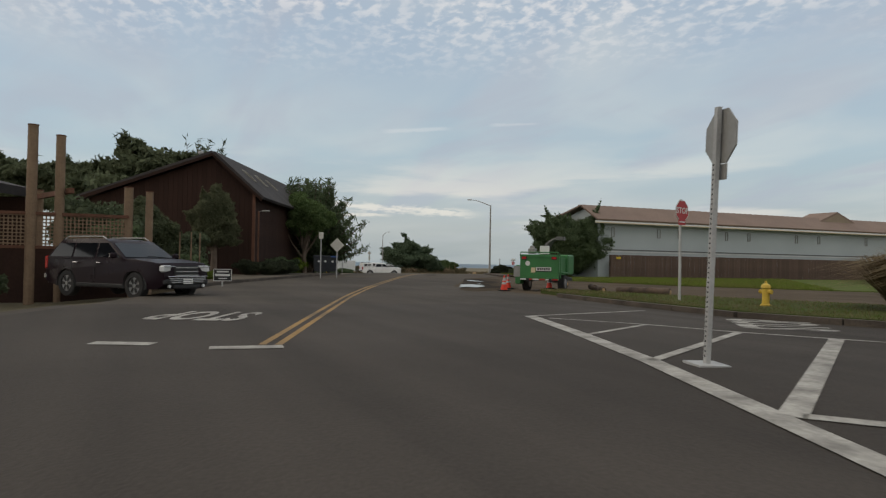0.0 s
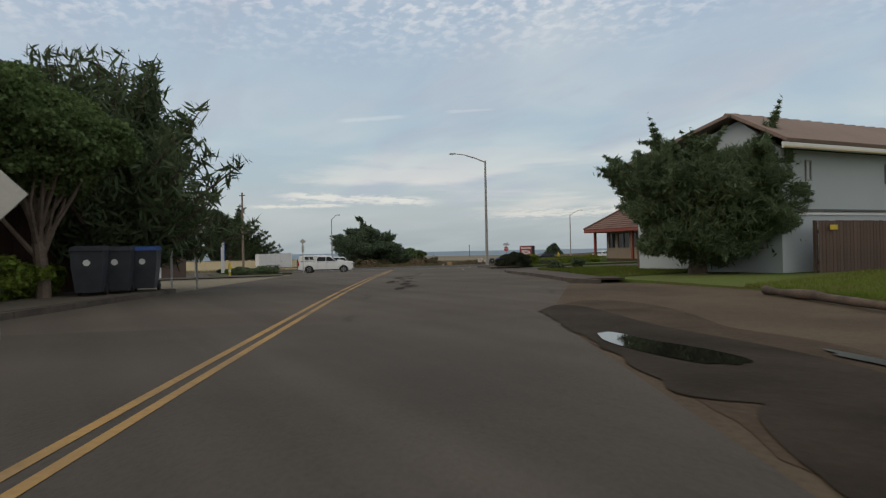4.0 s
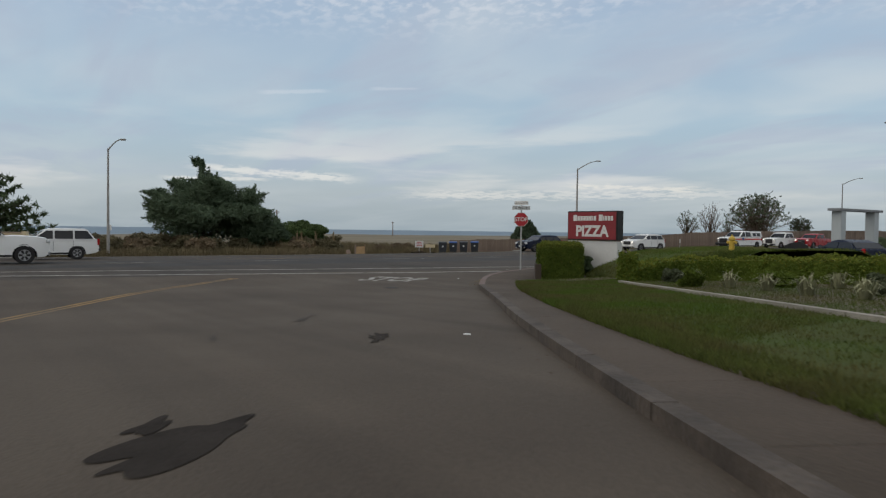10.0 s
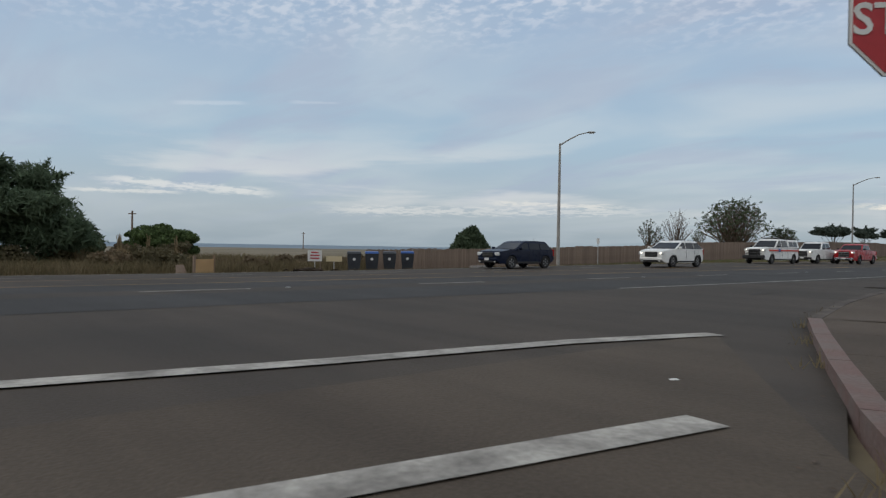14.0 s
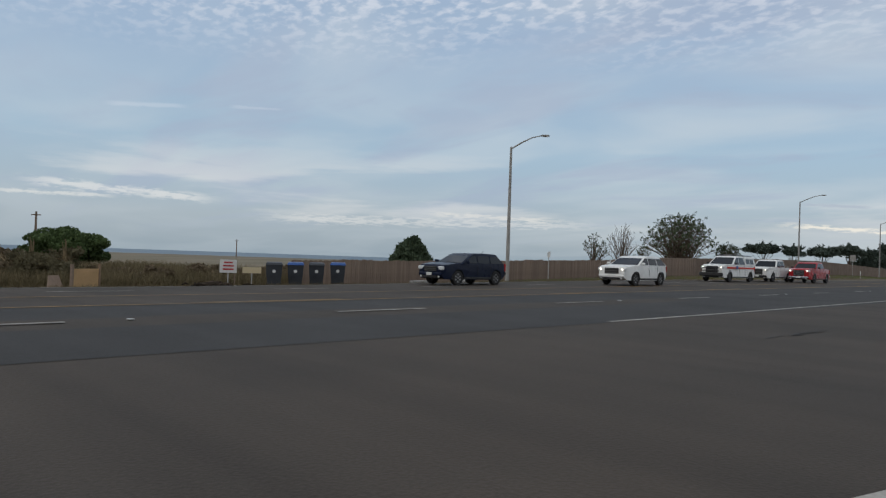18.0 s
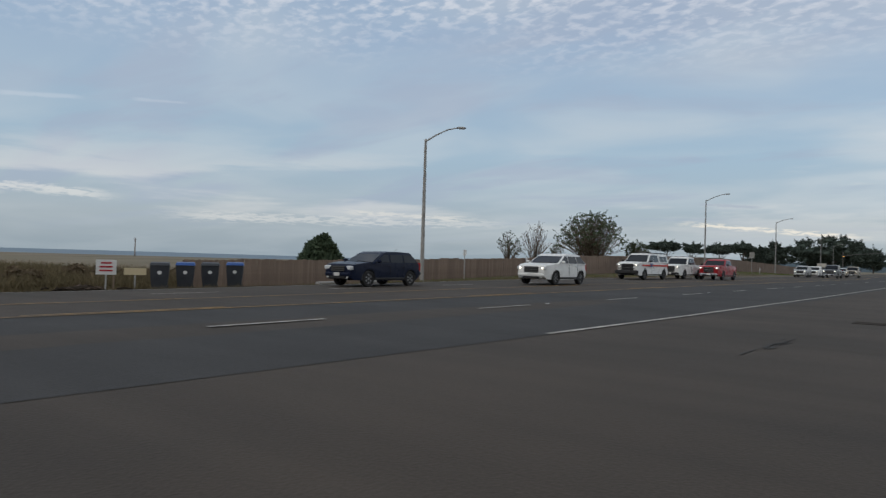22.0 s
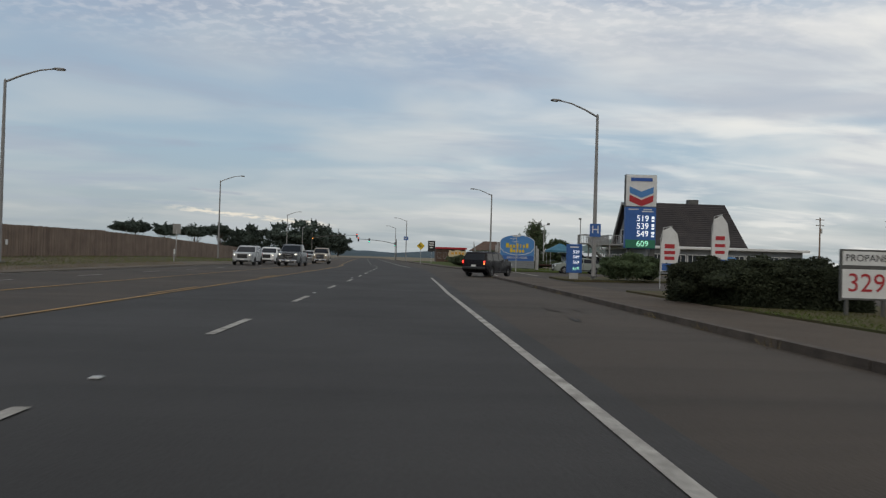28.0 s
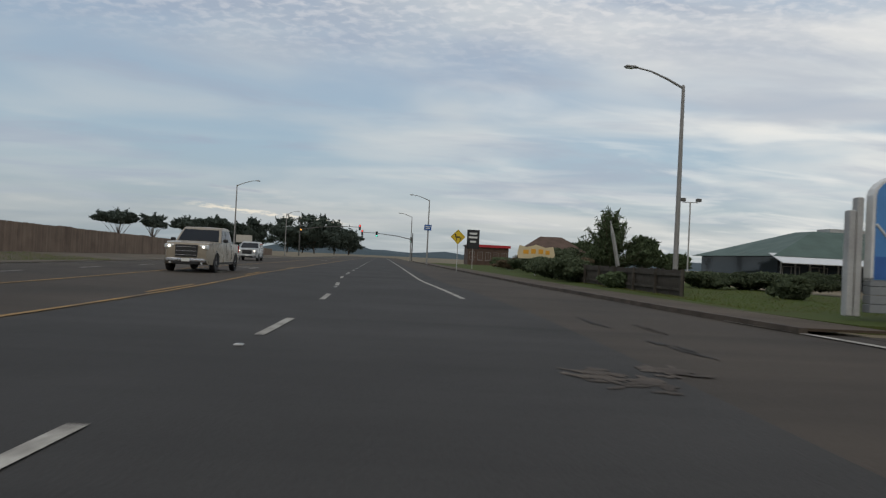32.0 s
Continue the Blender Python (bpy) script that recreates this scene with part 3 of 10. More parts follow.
def left_of_harbor(x, y):
    """How far a place lies south of the side road's middle line."""
    hx = [p[0] for p in HARBOR_MID][::-1]
    hy = [p[1] for p in HARBOR_MID][::-1]
    return (np.interp(x, hx, hy) - y) * 0.88


def bend(y):
    """How far the main street swings to the left beyond the lodge."""
    return -0.058 * max(0.0, y - 112) * ease((y - 112) / 30)


def land(x, y):
    x = x - bend(y)
    z = float(np.interp(x, LAND_X, LAND_Z)) * (1 - ease((y - 15) / 30)) if x > 14 else 0.0
    if x > 84:
        z -= 0.45 * ease((left_of_harbor(x, y) - 4.6) / 4.0) * ease((x - 84) / 6)
    if x < 0:
        z -= 0.019 * (1 - ease((y - 5) / 40)) * min(-x, 13)
    if x < -13:
        z0 = -0.019 * (1 - ease((y - 5) / 40)) * 13
        z = z0 + (float(np.interp(y, VERGE_Y, VERGE_Z)) - z0) * ease((-13 - x) / 7)
    if x < -24:
        z -= (-24 - x) * 0.006
    if x < -290:
        z -= ease((-290 - x) / 12) * 12
    return z


def along(pts, n):
    """n even points on a polyline."""
    p = np.array(pts, float)
    d = np.r_[0, np.cumsum(np.hypot(*np.diff(p, axis=0).T))]
    s = np.linspace(0, d[-1], n)
    return np.stack([np.interp(s, d, p[:, 0]), np.interp(s, d, p[:, 1])], 1)


def length(pts):
    return float(np.hypot(*np.diff(np.array(pts, float), axis=0).T).sum())


def offset(pts, by):
    """A polyline moved sideways, to its left for positive values."""
    p = np.array(pts, float)
    t = np.gradient(p, axis=0)
    t /= np.linalg.norm(t, axis=1)[:, None]
    return p + np.stack([-t[:, 1], t[:, 0]], 1) * by


def ribbon(a, b, dz=0.0, step=1.0, across=1, thick=0.0):
    """A sheet between two polylines, laid on the land."""
    n = max(2, int(max(length(a), length(b)) / step) + 1)
    pa, pb = along(a, n), along(b, n)
    s = Shape()
    verts, faces = [], []
    for i in range(n):
        for k in range(across + 1):
            q = pa[i] + (pb[i] - pa[i]) * k / across
            x = q[0] + bend(q[1])
            verts.append((x, q[1], land(x, q[1]) + dz))
    m = across + 1
    for i in range(n - 1):
        faces += [(i * m + k, (i + 1) * m + k, (i + 1) * m + k + 1, i * m + k + 1) for k in range(across)]
    if thick:
        o = len(verts)
        verts += [(x, y, z - thick) for x, y, z in verts]
        edge = [i * m for i in range(n)] + [(n - 1) * m + k for k in range(1, m)] + [i * m + across for i in range(n - 2, -1, -1)] + [k for k in range(across - 1, 0, -1)]
        faces += [(edge[i], edge[(i + 1) % len(edge)], edge[(i + 1) % len(edge)] + o, edge[i] + o) for i in range(len(edge))]
    s.add(verts, faces)
    return s


def stripe(pts, width, dz=0.008, step=1.0):
    p = along(pts, max(3, int(length(pts) / step) + 1))
    return ribbon(offset(p, width / 2), offset(p, -width / 2), dz, step)


# ---- ground, roads, markings ----


def spread(*ranges):
    out = []
    for lo, hi, st in ranges:
        out += list(np.arange(lo, hi, st))
    return out


gx = spread((-400, -300, 20), (-300, -24, 12), (-24, -10, 1.75), (-10, 130, 2.5), (130, 400, 30), (400, 4901, 500))
gy = spread((-4900, -400, 500), (-400, -100, 30), (-100, 230, 3), (230, 500, 30), (500, 4901, 400))
grid = [(x, y, land(x, y) - 0.06) for x in gx for y in gy]
m = len(gy)
earth = Shape().add(grid, [(i * m + j, (i + 1) * m + j, (i + 1) * m + j + 1, i * m + j + 1) for i in range(len(gx) - 1) for j in range(m - 1)])
setting("ground", earth, "scrub", "dry scrubby open ground of grass and dirt", "ground", smooth=True)
sea = Shape().add([(-4900, -4900, -9.0), (-285, -4900, -9.0), (-285, 4900, -9.0), (-4900, 4900, -9.0)], [(0, 1, 2, 3)])
setting("water", sea, "sea", "grey-blue ocean under a cloudy sky", "ocean")

MAIN_EAST = [(9.5, -160), (9.5, -40), (11.6, -34), (12.2, -8), (12.9, 0.0), (12.2, 2.0), (11.3, 4.2), (10.4, 6.4), (8.9, 11), (8.35, 17), (8.1, 26), (8.0, 60), (7.9, 95), (10.7, 99), (10.9, 119), (8.6, 124), (8.4, 160), (8.3, 420)]
MAIN_WEST = [(-13.2, -160), (-13.2, 420)]
setting("road_main", ribbon(MAIN_WEST, MAIN_EAST, 0.0, 1.5, 20), "asphalt", "wide grey asphalt main street with worn surface", "road", smooth=True)
# darker, newer paving of the northbound lanes
newer = ribbon([(-3.4, -30), (-3.4, 420)], [(3.55, -30), (3.45, 2), (3.7, 9), (4.4, 30), (4.6, 420)], 0.004, 2.0, 3)
setting("road_lane_surface", newer, "asphalt_new", "darker newer asphalt on the traffic lanes", "road", smooth=True)

HARBOR_LEFT = [(150, -84), (113, -66), (104.5, -62.0), (97, -59.0), (89, -56.4), (85.9, -55.1), (80.5, -52.3), (73.5, -48.6), (69.7, -46.6), (63.6, -43.7), (57, -40.4), (50, -37.2), (42, -34.0), (34, -31.5), (26, -29.4), (19, -29.5), (9.5, -30)]
HARBOR_RIGHT = [(150, -70), (125, -58), (112, -52), (103, -46.8), (98.6, -46.6), (94.5, -45.9), (89, -46.2), (87, -45.85), (85.4, -44.9), (82.9, -43.5), (76.3, -39.9), (68.2, -33.1), (65.6, -31.8), (62, -30.3), (58.7, -29.1), (56.1, -27.6), (47.8, -23.2), (45.6, -22.0), (40.9, -19.5), (36, -17.2), (32, -14.8), (29.6, -13.3), (27, -11.6), (23, -8.8), (19.3, -6.3), (17.5, -4.85), (15.8, -3.3), (14.4, -1.9), (12.9, 0.1), (9.9, 4.5)]
setting("road_harbor", ribbon(HARBOR_LEFT[7:], HARBOR_RIGHT[10:], 0.006, 1.0, 22), "asphalt_worn", "grey-brown worn asphalt side road", "road", smooth=True)
setting("road_upper", ribbon(HARBOR_LEFT[3:8], HARBOR_RIGHT[4:11], 0.006, 1.0, 16), "asphalt_mid", "grey asphalt road beside the timber building", "road", smooth=True)
setting("road_crossing", ribbon(HARBOR_LEFT[:4], HARBOR_RIGHT[:5], 0.006, 1.0, 16), "asphalt_dark", "dark grey asphalt at the crossing", "road", smooth=True)
# the side street that joins on the right at the start
setting("road_side", ribbon([(103, -46.9), (105.5, -46.2), (112, -43.5), (135, -33), (170, -17)], [(112, -52), (118, -50), (128, -46), (145, -38), (176, -24)], 0.004, 1.5, 6), "asphalt_dark", "grey asphalt side street", "road", smooth=True)
setting("road_left_apron", ribbon([(97, -59.0), (104.5, -62), (113, -66), (125, -72)], [(92, -63), (98, -70), (106, -76), (120, -82)], 0.003, 1.5, 6), "asphalt", "grey asphalt drive mouth", "road", smooth=True)
# gravel and mud beside the side road
shoulder_in = [(96, -47.2), (91, -47.6), (87, -47.3), (85.0, -46.2), (82.4, -44.7), (75.7, -41.1), (69.2, -36.8), (67.6, -34.6)]
shoulder_out = [(96, -42.5), (92, -40.2), (88, -38.8), (84, -36.6), (79, -34.2), (74, -32.6), (71, -32.2), (70, -32)]
setting("shoulder", ribbon(shoulder_in, shoulder_out, 0.002, 1.0, 6), "gravel", "brown gravel and dirt shoulder", "ground", smooth=True)
# restaurant drive
setting("drive_restaurant", ribbon([(57.2, -28.4), (55.5, -24), (56, -14), (64, 0), (70, 20)], [(47.2, -22.9), (45.5, -15.5), (45.2, -6), (46.8, 6), (48, 22)], 0.010, 1.5, 5), "asphalt", "dark asphalt parking drive", "drive", smooth=True)
# fuel station forecourt on the south corner, and the lots along the main street
setting("forecourt_south", ribbon([(9.6, -32), (20, -30), (30, -31.4), (44, -35.5)], [(8, -70), (22, -70), (36, -70), (50, -66)], 0.004, 3, 4), "asphalt_worn", "grey asphalt forecourt", "drive", smooth=True)
setting("lot_north", ribbon([(10.3, 63), (10.3, 98), (10.0, 121)], [(62, 52), (62, 98), (62, 120)], 0.004, 3, 6), "asphalt", "grey asphalt forecourt and side street", "drive", smooth=True)


# puddles: flat water in a muddy hollow of the shoulder
def blob(cx, cy, rx, ry, turn, dz, seed, n=40, rough=0.25):
    rnd = random.Random(seed)
    ph = [rnd.uniform(0, 6.28) for _ in range(5)]
    s, c = math.sin(radians(turn)), math.cos(radians(turn))
    pts = []
    for i in range(n):
        a = 2 * math.pi * i / n
        r = 1 + rough * sum(math.sin((k + 2) * a + ph[k]) / (k + 1.3) for k in range(5)) * 0.6
        x, y = rx * r * math.cos(a), ry * r * math.sin(a)
        pts.append((cx + x * c - y * s, cy + x * s + y * c))
    z = land(cx, cy) + dz
    sh = Shape()
    sh.add([(cx, cy, land(cx, cy) + dz)] + [(x, y, land(x, y) + dz) for x, y in pts], [(0, i + 1, (i + 1) % n + 1) for i in range(n)])
    return sh


def stain(name, label, cx, cy, rx, ry, turn, dz, seed, mat, category):
    sh = blob(cx, cy, rx, ry, turn, dz, seed, 90, {"tar": 0.8, "kerb": 0.8, "mud": 0.5, "damp_earth": 0.5, "puddle": 0.42, "damp": 0.75}.get(mat, 0.25))
    if mat in ("mud", "damp_earth", "puddle"):
        # the broken edge of the asphalt stops the wet ground
        rg = random.Random(seed)
        for n, (x, y, z) in enumerate(sh.v):
            short = rg.uniform(-0.06, 0.08) - (0.459 * (x - 76.7) + 0.888 * (y + 40.15))
            if short > 0:
                sh.v[n] = (x + 0.459 * short, y + 0.888 * short, z)
    return setting(name, sh, mat, label, category)


for cx, cy, rx, ry, turn, seed in ((86.6, -44.2, 4.2, 1.6, -24, 3), (79.2, -40.2, 4.6, 1.5, -26, 4)):
    stain("mud_patch", "damp brown earth round the puddles", cx, cy, rx, ry, turn, 0.007, seed, "damp_earth", "mud")
for cx, cy, rx, ry, turn, seed in ((86.0, -44.3, 3.2, 1.05, -26, 13), (79.2, -40.7, 3.8, 1.0, -26, 14), (88.0, -44.3, 1.5, 0.55, -18, 15)):
    stain("mud_patch", "dark wet mud round a puddle", cx, cy, rx, ry, turn, 0.011 + 0.0004 * seed, seed, "mud", "mud")
stain("puddle", "still puddle reflecting the sky", 86.75, -45.05, 2.0, 0.66, -24, 0.024, 5, "puddle", "puddle")
stain("puddle", "small puddle reflecting the sky", 84.6, -43.3, 0.4, 0.12, -30, 0.024, 8, "puddle", "puddle")
stain("puddle", "small puddle reflecting the sky", 79.8, -41.1, 1.5, 0.26, -14, 0.024, 6, "puddle", "puddle")
stain("puddle", "small puddle reflecting the sky", 81.6, -40.3, 0.7, 0.12, -20, 0.024, 7, "puddle", "puddle")
rnd = random.Random(12)


def ragged(label, cx, cy, rx, ry, turn, seed, n=26, mat="tar", name="tar_patch", category="road patch", big=1.0):
    """A worn patch of many torn slivers that lie along one direction."""
    rg = random.Random(seed)
    s, c = math.sin(radians(turn)), math.cos(radians(turn))
    sh = Shape()
    for i in range(n):
        u, v = rg.gauss(0, 0.42), rg.gauss(0, 0.40)
        x, y = rx * u, ry * v
        b = blob(cx + x * c - y * s, cy + x * s + y * c, rx * rg.uniform(0.08, 0.34), ry * rg.uniform(0.08, 0.3) * big, turn + rg.uniform(-9, 9), 0.010 + 0.00018 * i, rg.randrange(9999), 14, 0.9)
        sh.add(b.v, b.f)
    return setting(name, sh, mat, label, category)


for k, (cx, cy, rx, ry) in enumerate(((62.8, -36.6, 0.9, .24), (62.9, -35.95, 0.8, .22), (61.3, -35.5, 0.5, .14), (59.6, -34.9, 0.9, .25), (57.5, -33.4, 0.8, .22), (60.4, -34.75, 0.5, .16), (54.2, -31.4, 0.7, .2), (56.0, -32.3, .6, .18), (66.0, -37.4, 1.0, .2), (67.1, -38.2, 1.0, .2), (27.5, -14.2, 0.6, .15), (64.6, -36.9, 1.0, .22))):
    ragged("torn dark tar patch on the asphalt", cx, cy, rx, ry, 152, 900 + k)
for k, (cx, cy, rx, ry, turn) in enumerate(((3.68, 115.27, .5, .42, 118), (3.95, 114.89, .5, .42, 30), (4.51, 115.66, .5, .42, 110))):
    ragged("pale broken patch of worn asphalt", cx, cy, rx, ry, turn, 950 + k, 22, "kerb")
# scattered small repairs, cracks and spots of the traffic lanes
rg = random.Random(77)
for k in range(22):
    y = rg.uniform(4, 128)
    ragged("faint worn spot on the asphalt", rg.choice((5.6, 6.4, 6.9, -5.5)) + rg.uniform(-.5, .5), y, rg.uniform(.3, 1.4), rg.uniform(.04, .16), 90 + rg.uniform(-6, 6), 1000 + k, 10, rg.choice(("asphalt_new", "asphalt_new", "asphalt_dark")))
for k in range(30):
    u = rg.uniform(0, 1)
    cx, cy = 104 - 84 * u, -56 + 45 * u + rg.uniform(-3.2, 3.2)
    ragged("faint worn spot on the side road", cx, cy, rg.uniform(.3, 1.2), rg.uniform(.04, .16), 152 + rg.uniform(-6, 6), 1100 + k, 10, rg.choice(("asphalt", "asphalt_dark")))
stain("wet_patch", "dark damp patch on the asphalt", 31.04, -17.4, 0.72, 0.19, 125, 0.012, 77, "damp", "road patch")
stain("wet_patch", "dark damp patch on the asphalt", 30.55, -17.45, 0.26, 0.07, 140, 0.012, 78, "damp", "road patch")

# painted lines
lines = []


def paint(name, shape, mat, label):
    lines.append(setting(name, shape, mat, label, "road marking"))


for by in (0.095, -0.095):
    paint("yellow_line", stripe(offset(along(HARBOR_MID[3:], 80), by), 0.09, 0.010), "yellow_paint", "worn double yellow centre line")
for k in range(-9, 46):
    y = float(np.interp(k, (-9, 0, 2, 6, 10, 11, 14, 15, 46), (-48, 15.0, 29.0, 56.75, 83.95, 90.9, 110.3, 117.2, 334)))
    x = float(np.interp(y, (60, 75, 86, 100, 112), (0.0, 0.06, 0.17, 0.09, 0.0)))
    paint("lane_dash", stripe([(x, y), (x, y + 2.3)], 0.13, 0.014), "white_paint", "white dashed lane line")
    paint("lane_dash", stripe([(-10.1, y - 2), (-10.1, y + 0.3)], 0.12, 0.010), "white_paint", "white dashed lane line")
for y in np.arange(4.2, 200, 14.0):
    s = Shape().box(bend(y), y, land(0, y) + 0.016, 0.10, 0.10, 0.02, bevel=0.008)
    tagged(new("lane_marker", s.mesh("lane_marker", "reflective")), "small raised white lane marker on the asphalt", "road marker", "raised lane markers")
for x, w in ((-3.55, 0.12), (-7.25, 0.12)):
    paint("yellow_line", stripe([(x, -8 if x > -5 else -8), (x, 330)], w, 0.013, 3), "yellow_paint", "solid yellow turn-lane line")
for y in np.arange(-6, 230, 13.0):
    paint("yellow_dash", stripe([(-3.8, y), (-3.8, y + 4)], 0.11, 0.013), "yellow_paint", "yellow dashed turn-lane line")
paint("edge_line", stripe([(3.72, 11.4), (3.85, 17), (3.9, 24), (4.0, 32), (4.02, 60), (3.96, 70), (3.93, 76), (3.98, 84), (3.98, 92.3)], 0.125, 0.012), "white_paint", "thick white edge line")
paint("edge_line", stripe([(3.5, 127), (3.6, 180), (3.6, 330)], 0.15, 0.012), "white_paint", "white edge line")
paint("edge_line", stripe([(-13.0, -150), (-13.0, 330)], 0.10, 0.010, 3), "white_paint", "faint white edge line")
paint("crossing_line", stripe([(8.8, 101), (9.2, 119), (8.75, 123.4)], 0.2, 0.02), "white_paint", "white line across the side street mouth")
paint("crossing_line", stripe([(12.1, 104), (12.5, 119)], 0.2, 0.02), "white_paint", "white line across the side street mouth")
STOP_A = [(12.03, 0.36), (11.28, -4.0), (10.4, -7.2), (9.2, -12), (7.6, -18), (6.6, -25), (6.2, -31)]
STOP_B = [(9.95, 4.4), (9.4, 2.5), (8.95, -0.6), (7.7, -6.9), (6.3, -12.6), (5.2, -18.6), (4.4, -25), (4.1, -31)]
paint("crosswalk_line", stripe(STOP_A, 0.3, 0.018, 0.7), "white_paint", "thick white crosswalk line")
paint("crosswalk_line", stripe(STOP_B, 0.28, 0.016, 0.7), "white_paint", "thick white crosswalk line")
# island lines of the first crossing
for pts, w in (([(101.87, -51.3), (104.9, -52.35), (107.56, -53.35), (111.1, -54.9), (120, -59)], 0.24), ([(101.87, -51.3), (101.03, -47.8)], 0.12),
               ([(102.4, -51.2), (103.87, -50.3), (105.4, -49.75), (107.1, -48.8), (112, -46)], 0.10), ([(105.1, -52.4), (103.95, -50.3)], 0.10),
               ([(107.5, -53.3), (105.45, -49.8)], 0.13), ([(110.0, -54.3), (106.6, -49.15)], 0.2), ([(110.0, -54.2), (113.5, -51.5)], 0.18)):
    paint("island_line", stripe(pts, w, 0.014, 0.5), "white_paint", "white line of a painted traffic island")
for a, b in (((105.25, -56.7), (105.15, -57.5)), ((104.6, -58.05), (104.3, -58.7))):
    paint("stop_bar", stripe([a, b], 0.28, 0.014, 0.4), "white_paint", "short white stop bar")


def road_word(text, size, stretch, m, label):
    holder = lettering("road_word", text, size, "white_paint", None, m, depth=0.001, stretch=stretch, bold=size * 0.028)
    me = holder.data
    holder.matrix_world = Matrix.Identity(4)
    me.transform(m)
    flat = bmesh.new()
    flat.from_mesh(me)
    bmesh.ops.delete(flat, geom=[f for f in flat.faces if f.normal.z < 0.5], context="FACES")
    flat.to_mesh(me)
    flat.free()
    for v in me.vertices:
        v.co.z = land(v.co.x, v.co.y) + 0.015
    tagged(holder, label, "road marking", "", "structure")


# the word for drivers who come towards the main street: its foot lies nearer to them
def road_text(cx, cy, heading, size, stretch, text, label):
    m = Matrix.Translation((cx, cy, 0)) @ Matrix.Rotation(radians(heading - 90), 4, "Z")
    road_word(text, size, stretch, m, label)


road_text(14.32, -6.23, 131.5, 0.86, 3.3, "STOP", "large white word painted on the asphalt")
road_text(100.5, -57.0, -25.0, 0.66, 3.9, "STOP", "white word painted on the road for oncoming drivers")
road_text(104.6, -47.8, 232.0, 0.9, 2.2, "STOP", "white word painted on the side street")
for y in (138.5, 146.0, 196):
    arrow = Shape().add([(x + bend(y2), y2, land(-5.4, y2) + 0.014) for x, y2 in ((-5.5, y), (-5.3, y), (-5.3, y + 2.2), (-5.75, y + 2.2), (-5.75, y + 1.8), (-6.5, y + 2.4), (-5.75, y + 3.0), (-5.75, y + 2.6), (-5.1, y + 2.6), (-5.1, y))], [tuple(range(10))])
    paint("turn_arrow", arrow, "white_paint", "white turn arrow painted in the middle lane")
paint("crosswalk_line", stripe([(-13, 262), (8, 262)], 0.4, 0.014), "white_paint", "white crosswalk line")

# manhole cover and drain
cover = thing("manhole_cover", "round iron manhole cover set in the asphalt", "manhole", pose(17.6, -8.2, land(17.6, -8.2)))
part("rim", Shape().tube([(0, 0, -0.02), (0, 0, 0.013)], 0.24, 24), "asphalt_mid", cover)
part("lid", Shape().tube([(0, 0, -0.02), (0, 0, 0.017)], 0.18, 24), "asphalt_new", cover)
drain = thing("storm_drain", "iron storm drain grate at the kerb", "drain", pose(7.4, 19.2, land(7.4, 19.2)))
part("frame", Shape().box(0, 0, 0.0, 1.1, 0.66, 0.02), "tar", drain)
for i in range(17):
    part("bar", Shape().box(-0.48 + i * 0.06, 0, 0.006, 0.022, 0.56, 0.012), "mud", drain)

# ---- kerbs and pavements ----
KERB_H = 0.12


def kerb(pts, side, mat="kerb", width=0.17, height=KERB_H):
    """Kerb stones along a line, one object a stone; side: +1 if the pavement lies to the left of it."""
    run = thing("kerb", "weathered concrete kerb along the road", "kerb", kind="structure")
    p = along(pts, max(2, int(length(pts) / 1.9) + 1))
    for i in range(len(p) - 1):
        d = p[i + 1] - p[i]
        q = np.array([p[i] + d * 0.006, p[i] + d * 0.5, p[i] + d * 0.994])
        top = ribbon(q + 0, offset(q, side * width), height, 0.95, 1, thick=height + 0.08)
        part("kerb_stone", top, mat, run)
    return run


def sidewalk(pts, side, width, inner=0.17, slab=1.6, mat="concrete", name="pavement"):
    run = thing(name, "grey concrete pavement of weathered slabs", "pavement", kind="structure")
    p = along(pts, max(2, int(length(pts) / slab) + 1))
    a, b = offset(p, side * inner), offset(p, side * (inner + width))
    part("bed", ribbon(a, b, KERB_H - 0.02, 1.0, 2), "dirt", run)
    for i in range(len(p) - 1):
        qa = np.array([a[i] + (a[i + 1] - a[i]) * 0.0022, a[i + 1] - (a[i + 1] - a[i]) * 0.0022])
        qb = np.array([b[i] + (b[i + 1] - b[i]) * 0.0022, b[i + 1] - (b[i + 1] - b[i]) * 0.0022])
        part("slab", ribbon(qa, qb, KERB_H - 0.004, 0.9, 2, thick=0.05), mat, run)
    return run


CORNER = [(47.6, -23.15), (45.6, -22.0), (40.9, -19.5), (36, -17.2), (32, -14.8), (29.6, -13.3), (27, -11.6), (23, -8.8), (19.3, -6.36)]
NOSE = [(19.3, -6.36), (18.3, -5.58), (17.3, -4.75), (16.25, -3.88), (15.6, -3.3), (15.05, -2.75), (14.35, -1.9), (13.3, -0.5), (12.6, 1.0), (11.4, 3.6), (10.2, 6.4)]
MAIN_KERB = [(10.2, 6.4), (9.3, 10), (8.6, 14), (8.2, 20), (8.05, 28), (7.95, 45), (7.72, 62), (7.75, 70), (7.85, 80), (7.8, 96)]
kerb(CORNER, -1)
kerb(NOSE, -1, "kerb_red")
kerb(MAIN_KERB, -1)
kerb([(8.9, 121), (8.5, 126), (8.45, 140), (8.4, 190), (8.4, 260)], -1)
kerb([(56.1, -27.6), (58.7, -29.1), (62, -30.3), (65.6, -31.8), (68.2, -33.1), (69.5, -33.2)][::-1], -1)
kerb([(112, -43.6), (105.5, -46.3), (103, -47.1), (98.6, -46.7), (95.4, -46.15)], 1)
